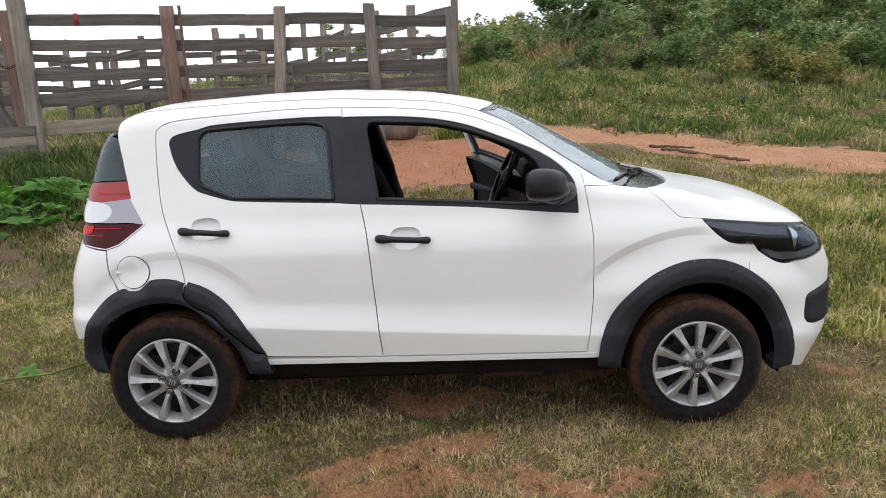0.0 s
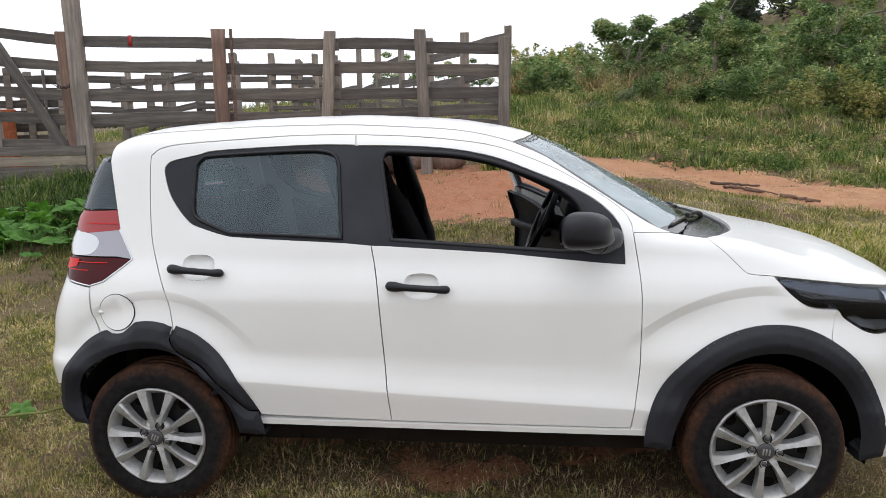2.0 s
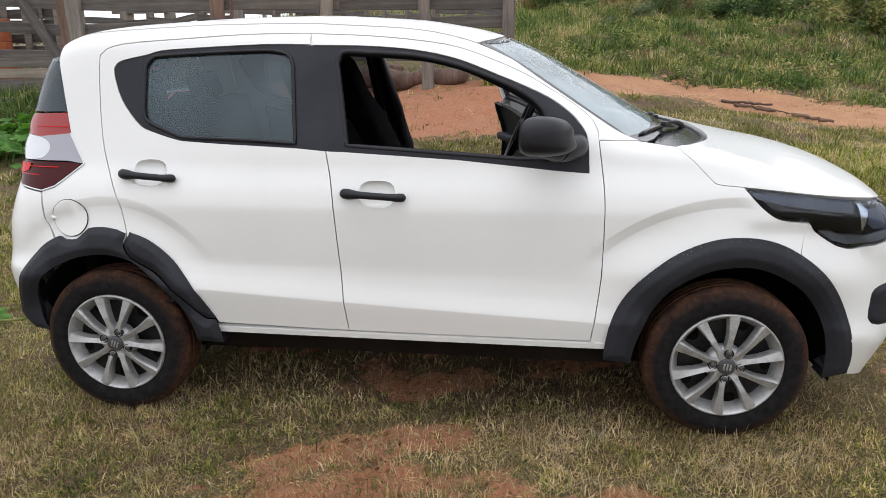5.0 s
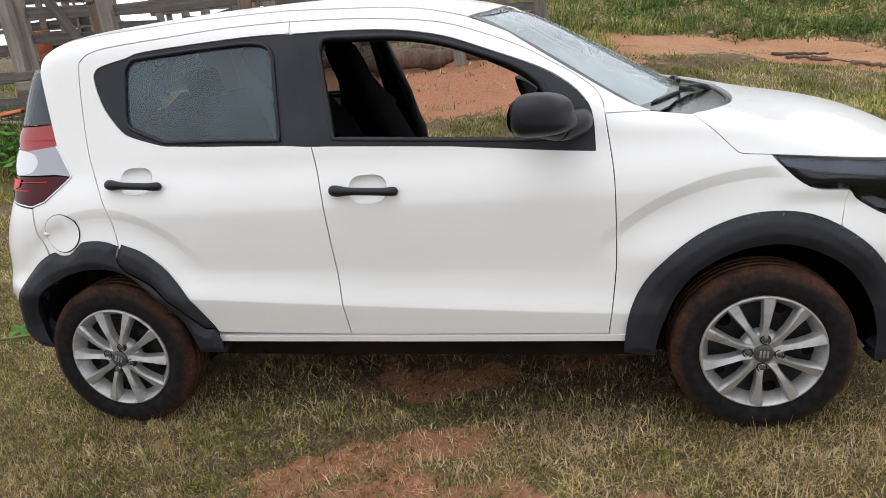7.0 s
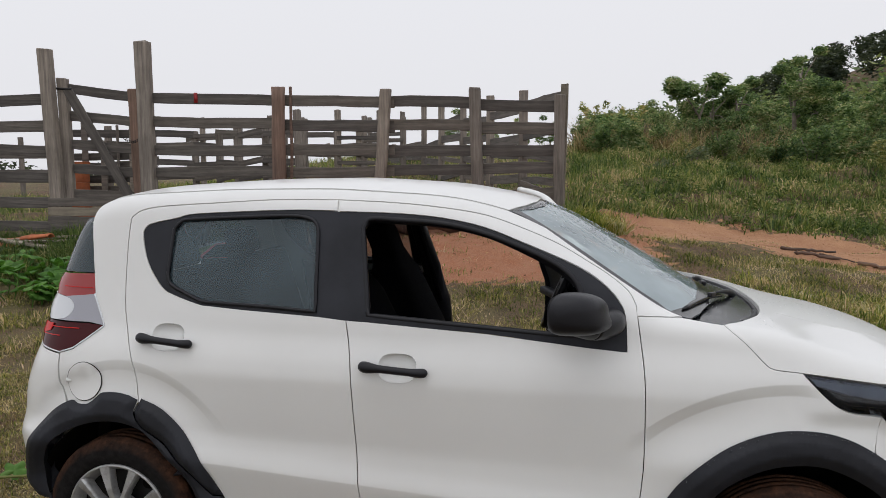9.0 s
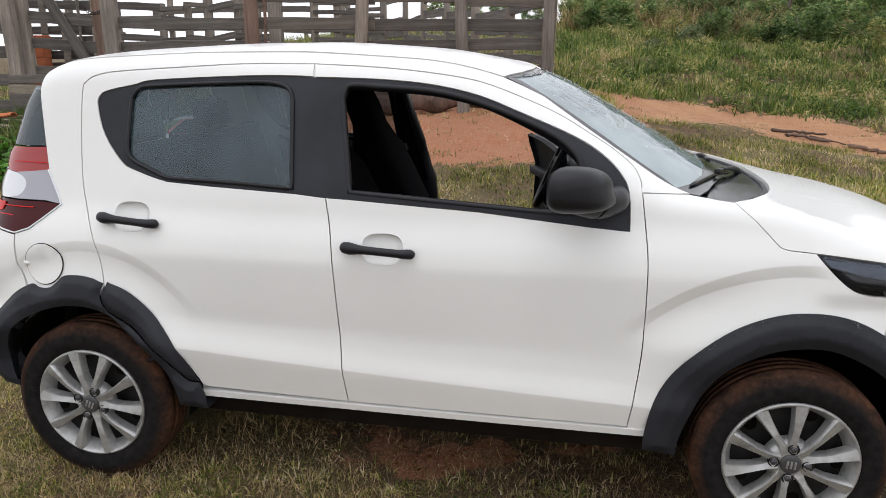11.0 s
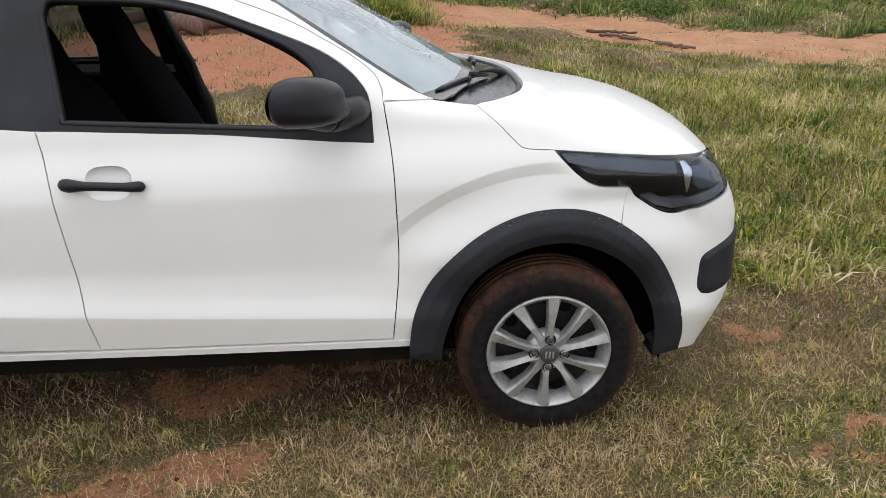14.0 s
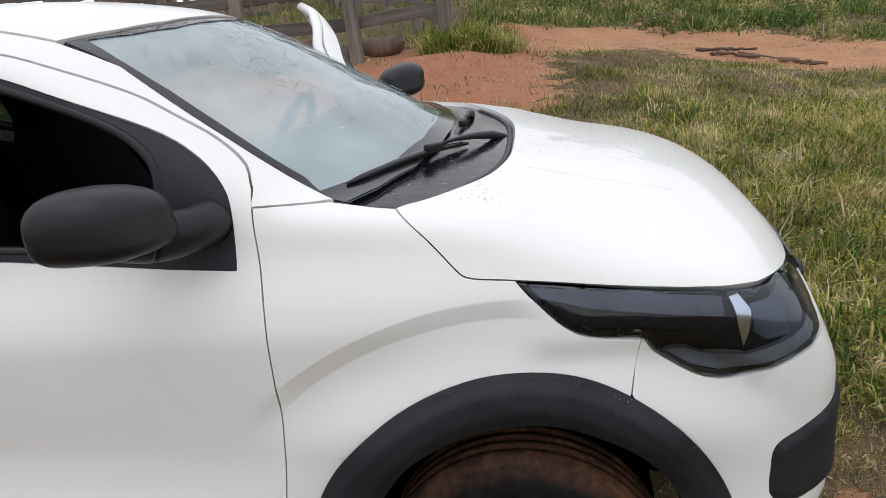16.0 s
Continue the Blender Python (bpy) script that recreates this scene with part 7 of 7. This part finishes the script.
def crest(x, y):
    """How high the growth on the bank stands there: low to the west, rising up the hillside."""
    d, az = math.hypot(x - 0.5, y + 2.3), math.degrees(math.atan2(x - 0.5, y + 2.3))
    return 1.5 + d * math.tan(radians(float(np.interp(az, [-12, -3, -1.5, 4, 8, 12, 13.5, 16.5, 18.4, 21, 30], [6.3, 5.6, 5.2, 5.6, 6.1, 6.9, 7.6, 8.9, 9.5, 9.9, 11.0]))))


def plant_out(master, spots, label_group, tall=1.3):
    """Sets the master at the first spot and copies at the rest; a spot is (x, y, scale)."""
    for k, (x, y, s) in enumerate(spots):
        s = max(0.3, min(s, (crest(x, y) * rnd.uniform(0.86, 1.0) - float(ground_z(x, y))) / tall))
        m = pose(x, y, float(ground_z(x, y)) - 0.05, 0, 0, rnd.uniform(0, 360)) @ Matrix.Diagonal((s, s, s * rnd.uniform(0.88, 1.1), 1))
        if k == 0:
            first = m
        else:
            copy_thing(master, m).scale = m.to_scale()
    master.matrix_basis = first
    for o in [master]:
        tagged(o, group=label_group)


def hedge():
    dark = [shrub_master(21 + k, 1.0, 1.35, 3600, 0.060, LEAF, "dark green leafy bush on the bank") for k in range(3)]
    yel = [shrub_master(31 + k, 1.0, 1.2, 3200, 0.056, LEAFY, "yellow-green bush on the bank", wild=1.0) for k in range(2)]
    rg = random.Random(5)
    spots = [[], [], [], [], []]
    for k in range(38):
        x = 0.8 + 17.0 * k / 37 + rg.uniform(-0.4, 0.4)
        y = 19.2 + rg.uniform(-1.0, 2.2)
        i = rg.choice((0, 1, 2, 0, 1, 2, 3, 4))
        spots[i].append((x, y, rg.uniform(0.4, 1.0)))
    for k in range(36):
        x, y = rg.uniform(0.8, 28), rg.uniform(24.0, 36)
        spots[rg.choice((0, 1, 2, 3, 4))].append((x, y, rg.uniform(1.0, 1.9)))
    for i, extra in enumerate(([(8.95, 15.9, 1.0), (11.6, 17.4, 0.9)], [(8.1, 16.2, 0.8)], [(11.9, 18.2, 0.95)], [(7.75, 15.7, 0.85)], [(8.45, 15.55, 0.8), (9.6, 15.7, 0.65)])):
        spots[i] = extra + spots[i]
    for mst, sp in zip(dark + yel, spots):
        plant_out(mst, sp, "bushes on the bank")
    pale = shrub_master(44, 0.42, 0.42, 420, 0.05, foliage("pale_leaf", [(0, (0.10, 0.14, 0.08)), (1, (0.26, 0.30, 0.20))]), "small pale grey-green shrub in the grass")
    plant_out(pale, [(3.28, 17.0, 1.1), (4.3, 17.2, 0.7), (9.9, 13.6, 0.8), (2.4, 16.2, 0.7)], "pale shrubs")
    # three young trees that stand out of the thicket
    for seed, x, y, top in ((53, 4.15, 21.4, 4.75), (54, 7.0, 21.9, 5.55), (55, 5.3, 22.3, 4.7)):
        z = float(ground_z(x, y))
        lone = tree_master(seed, top - z, 0.34 * (top - z), 9000, 0.052, LEAF, "slender pale-trunked tree above the thicket")
        lone.matrix_basis = pose(x, y, z - 0.05)
    trees = [tree_master(51, 3.6, 1.3, 4200, 0.075, LEAF, "slender dark green tree above the bushes"), tree_master(52, 4.2, 1.7, 4600, 0.085, LEAF, "broad dark green tree above the bushes")]
    plant_out(trees[0], [(4.0, 20.8, 0.85), (4.5, 21.6, 0.9), (7.6, 22.0, 0.95), (10.8, 22.5, 1.1), (13.0, 24, 1.3), (3.0, 28, 0.9), (17.0, 28, 1.5), (1.7, 26, 1.0), (2.7, 24.5, 1.0), (5.4, 26, 1.1), (0.9, 30, 1.1)], "trees on the bank", 4.0)
    plant_out(trees[1], [(6.6, 25, 0.85), (3.7, 29, 1.0), (8.8, 27, 1.1), (2.0, 32, 1.1), (10.8, 24, 0.8), (14.5, 22, 1.3), (-2.3, 31, 1.0), (-3.4, 27, 1.0), (-4.6, 29, 1.05), (-0.9, 33, 0.9), (15.5, 32, 1.7), (20.5, 30, 1.7)], "trees on the bank", 4.8)


def dry_stands():
    p = scatter(rng, 60000, 0.3, 19, 18.6, 25.5, lambda x, y: np.clip(0.05 + 1.1 * lumps(x, y, 0.8, 12), 0, 1) * ease((y - 18.6) / 1.0) * 0.8)
    blades("dry_reeds", p, rng.uniform(0.4, 1.1, len(p)), rng.uniform(0.012, 0.026, len(p)), 0.5, DRY, rng, "tall straw-coloured dry grass among the bushes", curl=0.9)
    c = scatter(rng, 4600, 0.4, 19, 18.9, 26.0, lambda x, y: np.clip(0.15 + 1.0 * lumps(x, y, 0.6, 52), 0, 1))
    p, way = tufts(rng, c, 12, 0.13)
    h = np.repeat(rng.uniform(0.5, 1.15, len(c)), 12) * rng.uniform(0.4, 1.5, len(p))
    blades("dead_brush", p, h, rng.uniform(0.010, 0.024, len(p)), 0.6, BRUSH, rng, "grey-brown dead stalks and brush in the thicket", curl=0.8, way=way)
    p = scatter(rng, 26000, 0.3, 17, 13.0, 20.5, lambda x, y: np.clip(0.15 + lumps(x, y, 0.9, 15), 0, 1) * 0.7)
    blades("tall_green_grass", p, rng.uniform(0.18, 0.50, len(p)), rng.uniform(0.012, 0.024, len(p)), 0.6, SWARD, rng, "taller green grass before the bushes", curl=1.0)


def bank_weeds():
    """Leafy weeds that break up the sward."""
    rg = np.random.default_rng(61)
    lobes = []
    for k in range(420):
        x, y = rg.uniform(0.6, 14), rg.uniform(10.6, 20)
        if x < 1.2 + 0.8 * y and dirt_mask(x, y) < 0.3:
            r = rg.uniform(0.10, 0.34)
            z = float(ground_z(x, y))
            for _ in range(3):
                q = r * rg.uniform(0.4, 0.8)
                lobes.append((x + rg.normal(0, 0.5) * r, y + rg.normal(0, 0.5) * r, z + 0.6 * q, q, q, q * 0.8))
    co, f = leaf_cloud(rg, lobes, 20000, 0.034)
    ob = fast_mesh("bank_weeds", co, [f], SWARD)
    tagged(ob, "low leafy weeds in the sward", "weeds", kind="stuff")


def far_woods():
    def grove(name, seed, n, az, reach, tall, stack, mat, label, leaves, low=0.85):
        rg = np.random.default_rng(seed)
        cos, fs, k = [], [], 0
        for i in range(n):
            a, d = radians(rg.uniform(*az)), rg.uniform(*reach)
            x, y = d * math.sin(a), d * math.cos(a)
            z = float(ground_z(x, y))
            H = max(1.5, min(rg.uniform(*tall), (crest(x, y) * rg.uniform(low, 1.0) - z) / 1.03))
            if stack:
                lobes = [(x + rg.uniform(-1, 1) * 0.10 * H, y + rg.uniform(-1, 1) * 0.10 * H, z + H * (0.30 + 0.14 * q), 0.15 * H, 0.15 * H, 0.12 * H) for q in range(5)]
            else:
                lobes = [(x + rg.uniform(-1, 1) * 0.30 * H, y + rg.uniform(-1, 1) * 0.3 * H, z + H * rg.uniform(0.35, 0.9), 0.26 * H, 0.26 * H, 0.24 * H) for _ in range(6)]
            co, f = leaf_cloud(rg, lobes, leaves, 0.050 * H)
            cos.append(co)
            fs.append(f + k)
            k += len(co)
        ob = fast_mesh(name, np.concatenate(cos), [np.concatenate(fs)], mat)
        tagged(ob, label, "woods", kind="stuff")
    grove("hillside_scrub", 77, 300, (1, 46), (36, 100), (2.5, 4.5), False, LEAFM, "green scrub up the hillside", 220)
    grove("far_woods", 79, 260, (12, 46), (105, 150), (9.0, 15.0), True, LEAFD, "dark tall plantation trees along the ridge", 260, 0.93)
    rg = np.random.default_rng(78)
    cos, fs, k = [], [], 0
    for i in range(120):
        a = radians(rg.uniform(-50, 2))
        d = rg.uniform(150, 420)
        x, y = d * math.sin(a), d * math.cos(a)
        z = float(ground_z(x, y))
        H = rg.uniform(1.5, 4.0)
        co, f = leaf_cloud(rg, [(x, y, z + 0.5 * H, 2.2 * H, 1.5 * H, 0.5 * H)], 90, 0.22 * H)
        cos.append(co)
        fs.append(f + k)
        k += len(co)
    ob = fast_mesh("far_tree_line", np.concatenate(cos), [np.concatenate(fs)], LEAFD)
    tagged(ob, "low dusky tree line on the horizon", "woods", kind="stuff")


def big_leaf(parent, m, r):
    """One broad lobed leaf, dished and folded along its veins."""
    vs, fs = [(0, 0, 0)], []
    n = 30
    for i in range(n):
        a = 2 * math.pi * (i + 0.5) / n
        notch = 1 - 0.85 * math.exp(-((a - math.pi) / 0.22) ** 2)
        q = r * (0.82 + 0.14 * math.cos(5 * a) + 0.03 * math.sin(17 * a)) * notch
        for s in (0.55, 1.0):
            z = r * (0.10 * math.cos(5 * a) * s - 0.30 * s * s + 0.20 * s)
            vs.append((q * s * math.cos(a), q * s * math.sin(a), z))
    for i in range(n):
        j = (i + 1) % n
        fs.append((0, 1 + 2 * i, 1 + 2 * j))
        fs.append((1 + 2 * i, 2 + 2 * i, 2 + 2 * j, 1 + 2 * j))
    ob = link_mesh("leaf", vs, fs, BROAD, parent)
    ob.matrix_basis = m
    return ob


def vine(cx, cy, rx, ry, n, hmax, seed, label, size=0.135):
    rg = random.Random(seed)
    v = empty("gourd_plant", pose(cx, cy, float(ground_z(cx, cy))), label=label, category="plant")
    for k in range(n):
        a, q = rg.uniform(0, 2 * math.pi), math.sqrt(rg.random())
        x, y = rx * q * math.cos(a), ry * q * math.sin(a)
        g = float(ground_z(cx + x, cy + y)) - float(ground_z(cx, cy))
        h = g + rg.uniform(0.12, hmax) * (1 - 0.4 * q)
        big_leaf(v, pose(x, y, h, rg.uniform(-28, 38), rg.uniform(-25, 25), rg.uniform(0, 360)), size * rg.uniform(0.75, 1.25))
        vs, fs = tube([(x + rg.uniform(-0.1, 0.1), y + rg.uniform(-0.1, 0.1), g - 0.03), (x, y, h - 0.02)], 0.006, 5)
        link_mesh("leaf_stalk", vs, fs, BROAD, v)
    return v


hedge()
dry_stands()
bank_weeds()
far_woods()
vine(-4.35, 4.7, 0.95, 0.75, 70, 0.42, 3, "sprawling gourd plant with broad green leaves")
vine(-5.9, 4.6, 1.0, 0.8, 46, 0.40, 4, "sprawling gourd plant with broad green leaves")
runner = vine(-2.28, 0.62, 0.2, 0.12, 4, 0.14, 8, "small gourd runner with a few broad leaves", 0.055)
vs, fs = tube([(-0.3, -0.1, 0.05), (-0.05, 0.02, 0.07), (0.15, 0.12, 0.06), (0.32, 0.2, 0.09)], 0.007, 6)
link_mesh("runner_stem", vs, fs, LEAFY, runner)


def earth_clods():
    """Crumbs and small stones on the bare patches."""
    rg = np.random.default_rng(83)
    p = scatter(rg, 52000, -3.0, 3.2, -0.9, 1.2, lambda x, y: np.clip(dirt_mask(x, y) - 0.35, 0, 1) * 0.8)
    p = np.concatenate([p, scatter(rg, 16000, -3.0, 8.0, 5.2, 10.4, lambda x, y: np.clip(dirt_mask(x, y) - 0.3, 0, 1) * 0.35)])
    r = 0.0022 + 0.011 * rg.uniform(0, 1, len(p)) ** 4 + 0.006 * (p[:, 1] > 5) * rg.uniform(0, 1, len(p)) ** 3
    c = np.stack([p[:, 0], p[:, 1], ground_z(p[:, 0], p[:, 1]) + 0.3 * r], -1)
    d = np.array([(1, 0, 0), (0, 1, 0), (-1, 0, 0), (0, -1, 0), (0, 0, 0.8), (0, 0, -0.8)], float)
    co = c[:, None] + (d[None] + rg.normal(0, 0.22, (len(p), 6, 3))) * r[:, None, None]
    k = np.arange(len(p))[:, None] * 6
    faces = [k + np.array(t) for t in ((0, 1, 4), (1, 2, 4), (2, 3, 4), (3, 0, 4))]
    ob = fast_mesh("earth_clods", co.reshape(-1, 3), faces, CLOD)
    tagged(ob, "crumbs of red earth and small stones", "clods", kind="stuff")


CLOD = foliage("red_earth_crumb", [(0.0, (0.10, 0.045, 0.024)), (0.6, (0.30, 0.145, 0.080)), (1.0, (0.50, 0.33, 0.22))], rough=0.95)
earth_clods()
